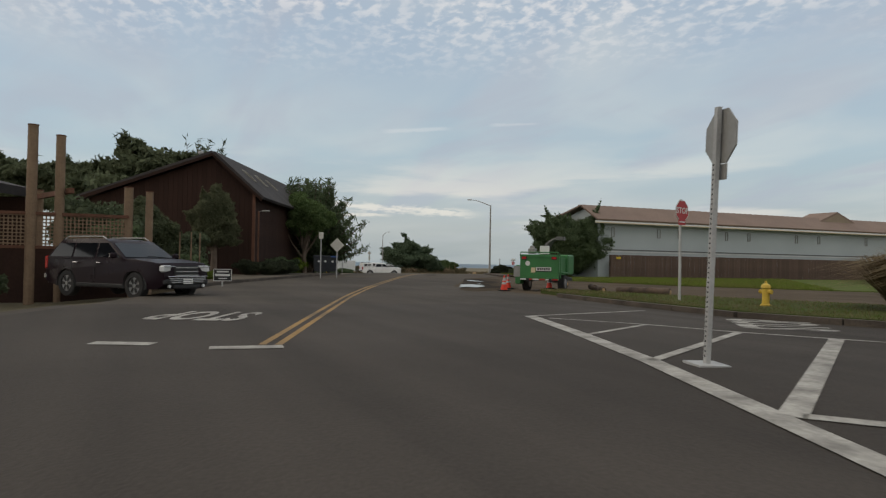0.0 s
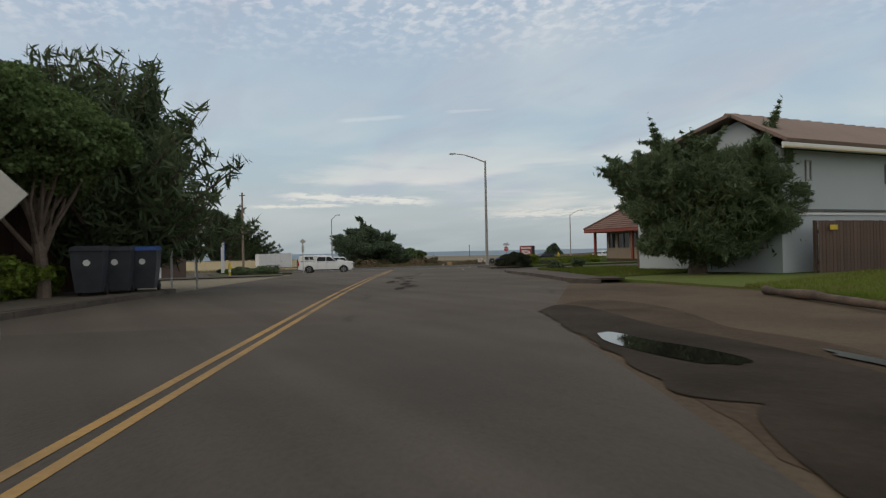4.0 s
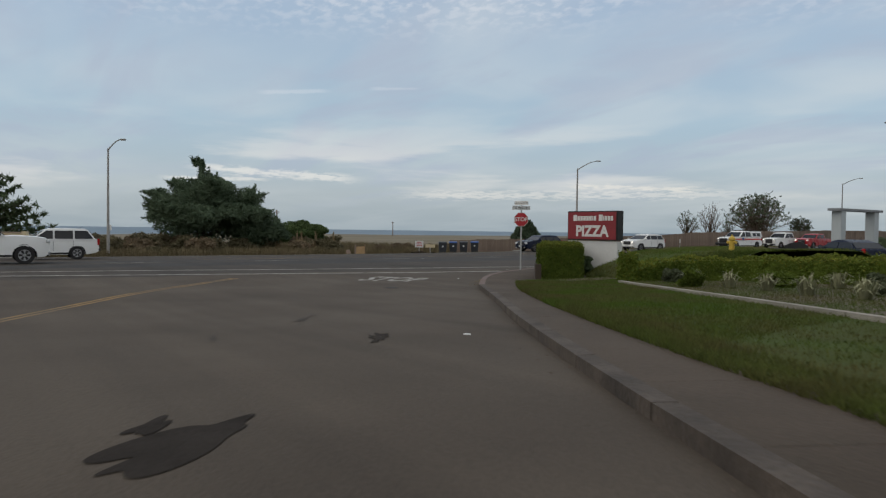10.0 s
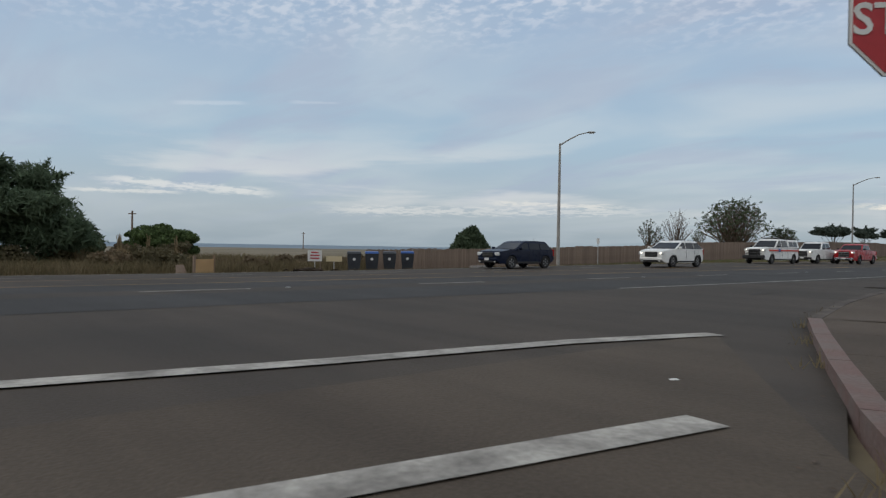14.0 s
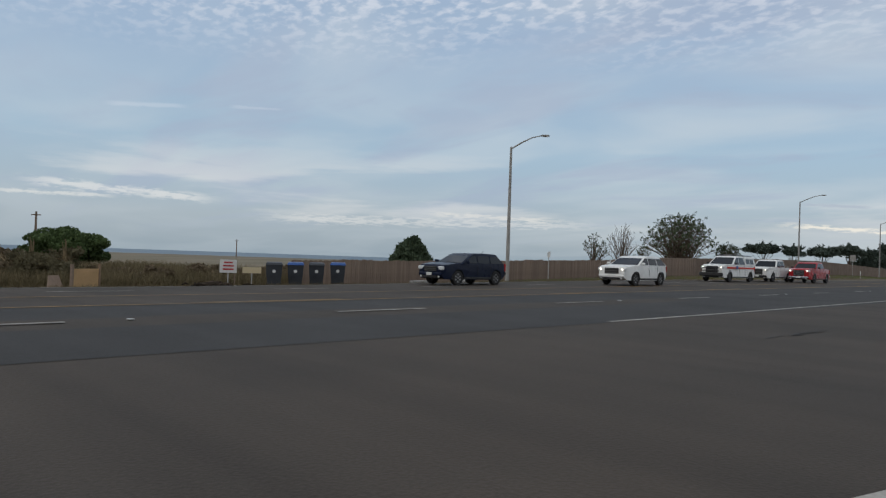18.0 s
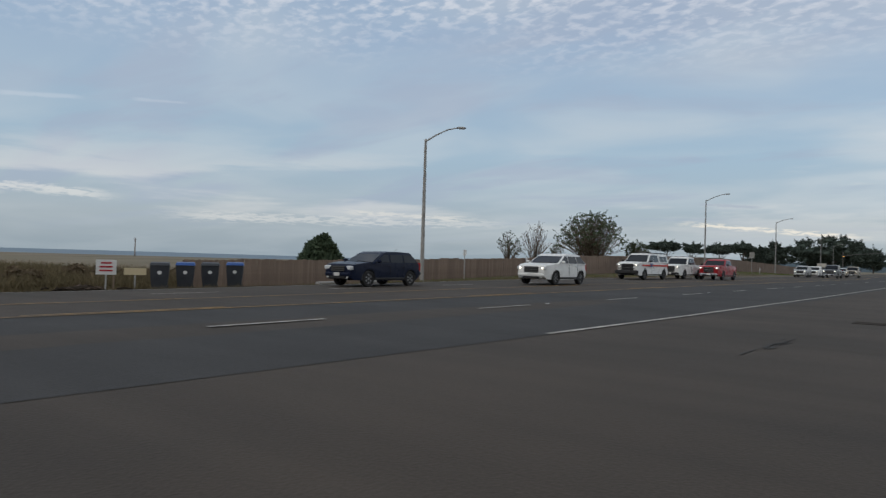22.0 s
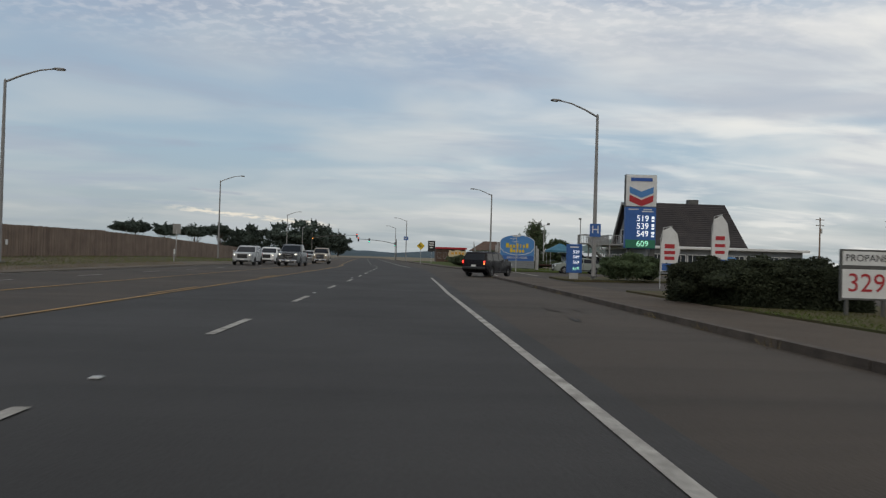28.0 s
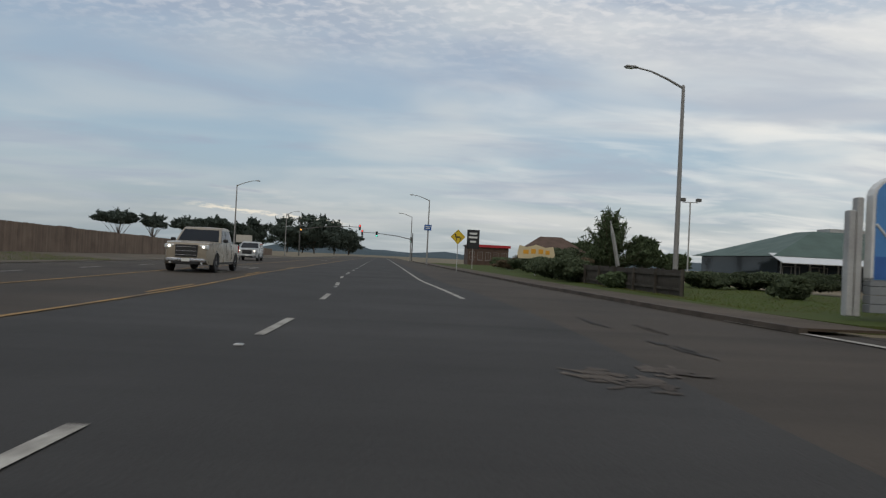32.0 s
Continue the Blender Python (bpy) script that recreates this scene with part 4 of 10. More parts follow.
kerb([(63.6, -43.75), (69.7, -46.65), (73.5, -48.65), (80.5, -52.35), (85.9, -55.15), (89, -56.45)], -1)
sidewalk(CORNER, -1, 1.75)
sidewalk(NOSE, -1, 3.3)
sidewalk(MAIN_KERB, -1, 2.2)
sidewalk([(8.9, 121), (8.5, 126), (8.45, 140), (8.4, 190), (8.4, 240)], -1, 1.7, slab=2.2)
sidewalk([(68.2, -33.1), (65.6, -31.8), (62, -30.3), (58.7, -29.1), (56.1, -27.6)], -1, 1.5)



def lawn(a, b, label, across=6, dz=0.10, mat="lawn"):
    return setting("lawn", ribbon(a, b, dz, 1.2, across, thick=0.18 if dz > 0.04 else 0.0), mat, label, "lawn", smooth=True)


REST_IN = [(47.0, -20.9), (44.7, -19.6), (40.0, -17.4), (35.1, -15.2), (31.0, -12.9), (28.5, -11.4), (25.9, -9.7), (21.9, -6.9), (18.2, -4.4)]
lawn(REST_IN[:-1], [(46.0, -7.2), (45, -4.4), (40, -3.2), (36, -2.6), (31.6, -1.8), (28, 2), (24, 2.5), (19.0, -3.0)], "mown green lawn beside the restaurant", 10, 0.13)
def bank(a, b, low, high, label, across=10):
    """A grassed slope that climbs from one line to another and rounds off at the top."""
    n = max(2, int(length(a) / 0.8))
    pa, pb = along(a, n), along(b, n)
    verts, m = [], across + 1
    for i in range(n):
        for k in range(m):
            v = k / across
            x, y = pa[i] + (pb[i] - pa[i]) * v
            verts.append((x, y, land(x, y) + low + (high - low) * bank_rise(v) + 0.03 * math.sin(x * 2.1 + y) * math.sin(y * 1.3)))
    sh = Shape()
    sh.add(verts, [(i * m + k, (i + 1) * m + k, (i + 1) * m + k + 1, i * m + k + 1) for i in range(n - 1) for k in range(across)])
    return setting("lawn_bank", sh, "lawn", label, "lawn", smooth=True)


def bank_rise(v):
    return math.sin(min(1.0, v / 0.3) * math.pi / 2) if v < 0.75 else 1 - 0.9 * ((v - 0.75) / 0.25) ** 2


BANK_LOW = [(21.9, 0.6), (20.0, -0.9), (18.5, -1.0), (16.6, 0.6), (15.1, 2.1), (14.2, 5.9), (12.4, 10), (11.3, 15)]
BANK_TOP = [(26.5, 2.4), (25.0, 5.0), (22.0, 7.5), (20.0, 8.5), (19.0, 9.5), (17.5, 11), (16.5, 13), (15.2, 17)]
bank(BANK_LOW, BANK_TOP, 0.13, 1.0, "green grassy bank behind the corner sign")
setting("footpath", ribbon([(19.3, -3.9), (18.8, -0.2), (17.5, 3.0)], [(20.2, -3.5), (19.7, 0.1), (18.5, 3.2)], 0.155, 0.5, 3, thick=0.1), "dirt", "worn dirt path across the lawn", "path", smooth=True)
lawn([(15.6, 3.0), (13, 6.5), (11.4, 12), (10.7, 20), (10.6, 40), (10.3, 63.2)], [(30, 3.5), (29, 8), (30, 14), (30, 20), (30, 40), (22, 58)], "earth planting strip with low growth behind the pavement", 8, 0.13, "dirt")
lawn([(67.6, -31.4), (62, -28.7), (58.4, -27.4), (57.2, -26.0)], [(66, -24), (62, -22), (59, -21), (57.5, -21.5)], "rough green grass beside the drive", 5, 0.11, "lawn_bright")
lawn([(92.9, -45.3), (95.4, -45.95), (98.6, -46.4), (103, -46.8), (105.5, -46.0), (116, -41.5)], [(92.7, -44.0), (97, -42.8), (101, -41), (106, -38.5), (118, -33)], "patchy grass strip along the kerb", 4, 0.12)
lawn([(62, -28.6), (68, -31.2), (74, -32.6), (79, -34.2), (86, -33.0), (92, -29), (100, -22), (112, -14)], [(61, -21), (66, -23.5), (71, -23), (72, -20), (72, -16), (72, -8), (72, 2), (72, 12)], "green field in front of the motel fence", 8, 0.05, "lawn_bright")
setting("dirt_track", ribbon([(88, -38.8), (92, -40.2), (97, -42.8), (106, -38.5), (118, -33)], [(79, -34.2), (86, -33.0), (92, -29), (100, -22), (112, -14)], 0.008, 1.5, 4), "gravel", "brown dirt track across the field", "ground", smooth=True)
lawn([(11.0, 122.5), (10.4, 126), (10.3, 140), (10.3, 190), (10.3, 240)], [(24, 121), (24, 126), (24, 140), (26, 190), (26, 240)], "green grass verge behind the pavement", 5, 0.11)
lawn([(11.9, 92.2), (11.6, 95), (11.9, 99.2)], [(19.6, 95.2), (19.8, 98), (20, 106)], "planted bed with short grass beside the forecourt", 3, 0.12, "verge")
lawn([(10.4, 64.2), (10.6, 73), (10.7, 79.5)], [(14.2, 64.8), (16.2, 71), (14.2, 80)], "planted island with short grass at the forecourt mouth", 3, 0.12, "verge")
lawn([(-13.4, -60), (-13.6, 25), (-13.6, 60), (-13.6, 240)], [(-21, -60), (-21, 25), (-21, 60), (-21, 240)], "rough grassy verge below the fence", 4, 0.0, "dirt")
lawn([(63.5, -44.0), (69.6, -46.9), (73.3, -48.9), (80.3, -52.6), (85.7, -55.4), (88.8, -56.7)], [(62.5, -49), (67, -51.5), (71, -53.8), (77, -58), (82, -61), (85, -63)], "weedy planting bed by the brown building", 4, 0.12, "dirt")
lawn([(9.8, -30.2), (19, -30.2), (26, -30.0), (30.5, -31.0)], [(9.8, -34), (19, -34), (26, -33.5), (30, -33)], "planted island at the station corner", 3, 0.12)


# ---- buildings ----


def frame_at(x, y, z, heading):
    """A pose whose x axis points along the heading (degrees from east)."""
    return Matrix.Translation((x, y, z)) @ Matrix.Rotation(radians(heading), 4, "Z")


def window_in(parent, x, z, w, h, frame_mat="white_wall", glass="window_glass", y=0.0, mull=0, depth=0.06, bars=0, sill=True):
    """A window on the face y of a wall that runs along x; it looks towards -y."""
    win = part("window", Shape().box(x, y + 0.02, z, w, 0.03, h), glass, parent, "dark reflecting glass")
    f = 0.05
    fr = Shape().box(x, y - depth / 2, z + h / 2 - f / 2, w, depth, f).box(x, y - depth / 2, z - h / 2 + f / 2, w, depth, f)
    fr.box(x - w / 2 + f / 2, y - depth / 2, z, f, depth, h - 2 * f).box(x + w / 2 - f / 2, y - depth / 2, z, f, depth, h - 2 * f)
    for i in range(mull):
        fr.box(x - w / 2 + w * (i + 1) / (mull + 1), y - depth / 2, z, f * 0.8, depth * 0.9, h - 2 * f)
    for i in range(bars):
        fr.box(x, y - depth / 2, z - h / 2 + h * (i + 1) / (bars + 1), w - 2 * f, depth * 0.8, f * 0.8)
    part("frame", fr, frame_mat, win)
    if sill:
        part("sill", Shape().box(x, y - 0.07, z - h / 2 - 0.03, w + 0.12, 0.14, 0.05, bevel=0.01), frame_mat, win)
    return win


def boards(parent, x0, x1, z0, z1, y, mat, width=0.2, name="board", seed=1, jitter=0.0, limit=300, thick=0.02):
    """Upright boards side by side on the face y of a wall along x."""
    rnd = random.Random(seed)
    n = int((x1 - x0) / width)
    shared = Shape().box(0, 0, 0, width - 0.012, thick, 1.0, bevel=0.004).mesh(name, mat)
    for i in range(min(n, limit)):
        x = x0 + (i + 0.5) * (x1 - x0) / n
        top, low = (z1(x) if callable(z1) else z1) + rnd.uniform(-jitter, jitter), z0(x) if callable(z0) else z0
        ob = part(name, shared, mat, parent)
        ob.matrix_local = Matrix.Translation((x, y - thick / 2 + rnd.uniform(-0.004, 0.004), (top + low) / 2)) @ Matrix.Diagonal((1, 1, top - low, 1))


# brown timber building: local x runs south along the gable, y runs west along the ridge
def brown_building():
    d = Vector((-7.0, 3.3)).normalized()
    south = Vector((-d.y, d.x)) * 1.0
    if south.y > 0:
        south = -south
    m = Matrix(((south.x, d.x, 0, 73.6), (south.y, d.y, 0, -51.7), (0, 0, 1, 1.1), (0, 0, 0, 1)))
    t = thing("timber_building", "dark brown timber building with a steep shingled roof", "building", m)
    gable = [(0, 0), (9.2, 0), (9.2, 4.3), (2.25, 6.7), (0, 4.75)]
    part("wall", Shape().prism(gable, 0.0, 0.2, "y").prism([(0, 0), (0.2, 0), (0.2, 4.8), (0, 4.75)], 0.2, 17, "y").prism([(9.0, 0), (9.2, 0), (9.2, 4.3), (9.0, 4.35)], 0.2, 17, "y").prism(gable, 17, 17.2, "y"), "wood_dark", t)
    boards(t, 0.02, 9.1, 0.05, lambda x: (4.7 + x * 1.9 / 2.25 if x < 2.25 else 6.6 - (x - 2.25) * 2.4 / 6.95) - 0.05, 0.0, "wood_dark", 0.26, "siding_board", 5)
    side = part("side_wall", Shape().box(-0.02, 8.5, 2.35, 0.04, 17, 4.7), "wood_dark", t)
    sh = Shape().box(0, 0, 0, 0.02, 0.28, 4.6, bevel=0.004).mesh("siding_board", "wood_dark")
    for i in range(58):
        part("siding_board", sh, "wood_dark", side, m=Matrix.Translation((-0.05, 0.16 + i * 0.292, 2.35)))
    roof = part("roof", Shape().slab([(-0.5, -0.35, 4.35), (2.3, -0.35, 6.85), (2.3, 17.4, 6.85), (-0.5, 17.4, 4.35)], -0.16).slab([(2.3, -0.35, 6.85), (9.8, -0.35, 4.25), (9.8, 17.4, 4.25), (2.3, 17.4, 6.85)], -0.16), "shingle_dark", t)
    rows = Shape()
    for i in range(14):
        k = i / 14
        x, z = -0.52 + 2.8 * k, 4.36 + 2.5 * k
        rows.slab([(x, -0.36, z + 0.03), (x + 0.21, -0.36, z + 0.21), (x + 0.21, 17.41, z + 0.21), (x, 17.41, z + 0.03)], -0.02)
    part("shingle_layer", rows, "shingle_dark", roof)
    for y in (2.2, 4.8, 7.4):
        lo, hi = 0.46, 0.68
        q = lambda k, w: (-0.5 + 2.8 * k, y + w, 4.35 + 2.5 * k + 0.10)
        sk = part("skylight", Shape().slab([q(lo, 0), q(hi, 0), q(hi, 0.5), q(lo, 0.5)], -0.08), "window_glass", t, "skylight in a pale frame")
        part("frame", Shape().slab([q(lo, -0.05), q(hi, -0.05), q(hi, 0.02), q(lo, 0.02)], -0.13).slab([q(lo, 0.48), q(hi, 0.48), q(hi, 0.55), q(lo, 0.55)], -0.13).slab([q(lo - 0.025, -0.05), q(lo + 0.01, -0.05), q(lo + 0.01, 0.55), q(lo - 0.025, 0.55)], -0.13).slab([q(hi - 0.01, -0.05), q(hi + 0.025, -0.05), q(hi + 0.025, 0.55), q(hi - 0.01, 0.55)], -0.13), "concrete_pale", sk)
    part("corner_board", Shape().box(0.02, -0.04, 2.4, 0.16, 0.10, 4.8), "wood_trim", t)
    part("bargeboard", Shape().slab([(-0.5, -0.4, 4.2), (2.3, -0.4, 6.7), (2.3, -0.4, 6.855), (-0.5, -0.4, 4.4)], 0.05).slab([(2.3, -0.4, 6.7), (9.8, -0.4, 4.1), (9.8, -0.4, 4.3), (2.3, -0.4, 6.855)], 0.05), "wood_dark", t)
    window_in(t, 1.55, 3.2, 0.75, 1.0, "wood_dark", y=-0.03)
    window_in(t, 5.2, 1.7, 1.3, 1.1, "wood_dark", y=-0.03)
    fl = part("flue", Shape().tube([(3.4, 0.9, 6.2), (3.4, 0.9, 7.0)], 0.11, 12), "steel", t, "short steel flue above the roof")
    part("cowl", Shape().tube([(3.4, 0.9, 7.02), (3.4, 0.9, 7.14)], [0.17, 0.13], 12), "steel", fl)
    return t


brown_building()


def yard_lamp(x, y, h):
    t = thing("yard_lamp", "slim rusty lamp post with a flat lamp head", "lamp", pose(x, y, land(x, y)))
    part("post", Shape().tube([(0, 0, 0), (0, 0, h)], 0.045, 8), "wood_trim", t)
    part("arm", Shape().tube([(0, 0, h - 0.03), (0.3, 0.25, h)], 0.025, 6), "steel_dark", t)
    part("head", Shape().box(0.36, 0.3, h, 0.42, 0.2, 0.08, 40, bevel=0.02), "sign_back", t)


yard_lamp(74.4, -51.6, 3.6)

# wooden yard at the start: tall poles, lattice screen, low dark roofs


def round_pole(x, y, z0, z1, r, label):
    t = thing("timber_pole", label, "pole", pose(x, y, z0 - 0.3))
    part("shaft", Shape().tube([(0, 0, 0), (0.01, 0, (z1 - z0) / 2), (0, 0, z1 - z0 + 0.3)], [r, r * 0.98, r * 0.94], 12), "wood_post", t)
    part("cap", Shape().tube([(0, 0, z1 - z0 + 0.3), (0, 0, z1 - z0 + 0.33)], r * 1.02, 12), "wood_trim", t)


round_pole(89.4, -60.85, 0.75, 6.0, 0.15, "tall round timber pole of a garden gateway")
round_pole(89.35, -60.12, 0.75, 5.75, 0.14, "tall round timber pole of a garden gateway")
round_pole(89.3, -58.22, 0.8, 4.3, 0.14, "square-topped timber post beside the lattice")
round_pole(89.3, -57.62, 0.85, 4.2, 0.12, "timber post beside the lattice screen")
round_pole(86.5, -60.9, 0.9, 4.3, 0.12, "timber post of a garden trellis")
lat = thing("lattice_screen", "wooden lattice screen on a solid board base", "fence", frame_at(89.42, -62.6, 0.75, 90))
part("base", Shape().box(2.2, 0, 0.8, 4.4, 0.05, 1.6), "wood_dark", lat)
part("rail", Shape().box(2.2, 0, 2.64, 4.4, 0.09, 0.09), "wood_trim", lat)
part("rail", Shape().box(2.2, 0, 1.64, 4.4, 0.09, 0.09), "wood_trim", lat)
strip_v = Shape().box(0, 0, 0, 0.035, 0.02, 0.95).mesh("slat", "wood_post")
strip_h = Shape().box(0, 0, 0, 4.4, 0.02, 0.035).mesh("slat", "wood_post")
for i in range(40):
    part("slat", strip_v, "wood_post", lat, m=pose(0.1 + i * 0.108, 0.0, 2.14))
for i in range(9):
    part("slat", strip_h, "wood_post", lat, m=pose(2.2, 0.02, 1.74 + i * 0.105))
yard = thing("garden_shelter", "low dark timber shelter with a sloping roof", "shelter", frame_at(86.5, -66.5, 0.7, 66))
part("roof", Shape().slab([(-2, -3.2, 4.9), (4.6, -3.2, 3.4), (4.6, 3.0, 3.4), (-2, 3.0, 4.9)], -0.3), "shingle_dark", yard)
part("beam", Shape().box(2.5, -3.0, 2.95, 6.6, 0.2, 0.3), "wood_dark", yard)
for x in (0.2, 5.6):
    part("post", Shape().box(x, -3.0, 1.45, 0.25, 0.25, 2.9), "wood_dark", yard)
part("back_wall", Shape().box(1.5, 2.6, 1.7, 7, 0.2, 3.4), "wood_dark", yard)
tr = thing("garden_beam", "reddish timber beam across two posts", "beam", frame_at(86.6, -60.9, 4.0, 20))
part("beam", Shape().box(1.5, 0.0, 0.1, 3.6, 0.12, 0.16), "wood_trim", tr)
tarp = thing("green_netting", "green garden netting along the bed", "netting", frame_at(83.6, -57.6, 0.95, 25))
part("sheet", Shape().slab([(-1.3, 0, 0.2), (1.5, 0, 0.2), (1.4, 0.15, 1.2), (-1.2, 0.2, 0.95)], 0.03), "canopy_blue", tarp)


def stake(x, y, h):
    t = thing("wooden_stake", "thin wooden stake in the planting bed", "stake", pose(x, y, land(x, y) + 0.1), group="stakes in the bed")
    part("stick", Shape().box(0, 0, h / 2, 0.06, 0.06, h, taper=0.8), "wood_post", t)


for x, y in ((83.9, -56.3), (84.2, -55.9), (83.4, -55.5)):
    stake(x, y, 1.9)


# motel: local x runs north along the wall, y runs west
def motel():
    m = Matrix(((0.03, -1, 0, 69.6), (1, 0.03, 0, -25.2), (0, 0, 1, 1.1), (0, 0, 0, 1)))
    t = thing("motel_building", "pale blue-grey two-storey motel with a tan tiled roof", "building", m)
    L, D, RY, RZ = 58.0, 7.0, 1.7, 5.66
    part("wall", Shape().box(L / 2, D / 2, 2.15, L, D, 4.3).prism([(0, 4.3), (D, 4.3), (RY, RZ - 0.12)], 0.0, 0.25, "x"), "stucco_blue", t)
    roof = part("roof", Shape().slab([(-0.5, -0.6, 4.46), (L, -0.6, 4.46), (L, RY, RZ), (-0.5, RY, RZ)], -0.12).slab([(-0.5, RY, RZ), (L, RY, RZ), (L, D + 0.6, 4.42), (-0.5, D + 0.6, 4.42)], -0.12), "shingle_tan", t)
    rows = Shape()
    for i in range(15):
        k0, k1 = i / 15, (i + 0.9) / 15
        y0, z0, y1, z1 = -0.62 + (RY + 0.62) * k0, 4.48 + (RZ - 4.46) * k0, -0.62 + (RY + 0.62) * k1, 4.48 + (RZ - 4.46) * k1
        rows.slab([(-0.52, y0, z0 + 0.04), (L, y0, z0 + 0.04), (L, y1, z1 + 0.015), (-0.52, y1, z1 + 0.015)], 0.03)
    part("tile_layer", rows, "shingle_tan", roof)
    for i in range(90):
        part("ridge_tile", RIDGE, "shingle_tan", roof, m=pose(-0.35 + i * 0.65, RY, RZ + 0.02))
    part("fascia", Shape().box(L / 2 - 0.35, -0.62, 4.33, L + 0.7, 0.06, 0.2), "white_wall", t)
    part("gutter", Shape().box(L / 2 - 0.35, -0.68, 4.28, L + 0.7, 0.1, 0.06), "cream", t)
    part("rail_line", Shape().box(L / 2, -0.04, 2.25, L, 0.06, 0.07), "steel_dark", t)
    part("belt", Shape().box(L / 2, -0.02, 2.12, L, 0.04, 0.08), "white_wall", t)
    for x in (1.35, 5.8, 7.9, 12.9, 15.4, 21.0, 23.8, 30.0, 33.0, 39.0, 42.0):
        w = window_in(t, x, 3.62, 0.3, 0.72, "sign_back", sill=False)
    dormer = part("dormer", Shape().prism([(24.5, 5.2), (30.5, 5.2), (27.5, 6.4)], 1.0, 4.0, "y"), "shingle_tan", t)
    part("gable_face", Shape().prism([(24.9, 5.15), (30.1, 5.15), (27.5, 6.2)], 0.96, 1.0, "y"), "stucco_tan", dormer)
    return t


RIDGE = Shape().tube([(-0.3, 0, 0), (0.3, 0, 0.02)], [0.09, 0.11], 8).mesh("ridge_tile", "shingle_tan")
motel()


def board_fence(x, y, heading, run, h, mat, label, width=0.15, seed=1, jitter=0.03, limit=300, z=None):
    """A board fence along a line; local x runs along it."""
    t = thing("board_fence", label, "fence", frame_at(x, y, land(x, y) - 0.02 if z is None else z, heading))
    part("rail", Shape().box(run / 2, 0.05, h * 0.8, run, 0.05, 0.09), mat, t)
    part("rail", Shape().box(run / 2, 0.05, h * 0.25, run, 0.05, 0.09), mat, t)
    for i in range(int(run / 2.4) + 1):
        part("post", Shape().box(min(i * 2.4, run), 0.1, h / 2, 0.1, 0.1, h), mat, t)
    boards(t, 0, run, 0.0, h, 0.0, mat, width, "board", seed, jitter, limit)
    return t


board_fence(70.55, -24.7, 88.3, 42, 1.85, "wood_brown", "tall dark brown board fence along the motel", 0.18, 3, 0.01, z=1.1)
board_fence(62.6, -25.0, 46, 5.4, 1.0, "wood_grey", "low weathered board fence behind the cypress", 0.14, 4, 0.03, z=1.1)
plate = thing("fence_notice", "small yellow notice on the motel fence", "sign", frame_at(70.7, -24.1, 2.72, 90))
part("plate", Shape().box(0, 0, 0, 0.4, 0.02, 0.16), "sign_yellow", plate)
for y in (-10.3, -0.5, 7.0):
    plate = thing("fence_notice", "small white notice on the motel fence", "sign", frame_at(70.75, y, 2.45, 90))
    part("plate", Shape().box(0, 0, 0, 0.2, 0.02, 0.3), "sign_white", plate)


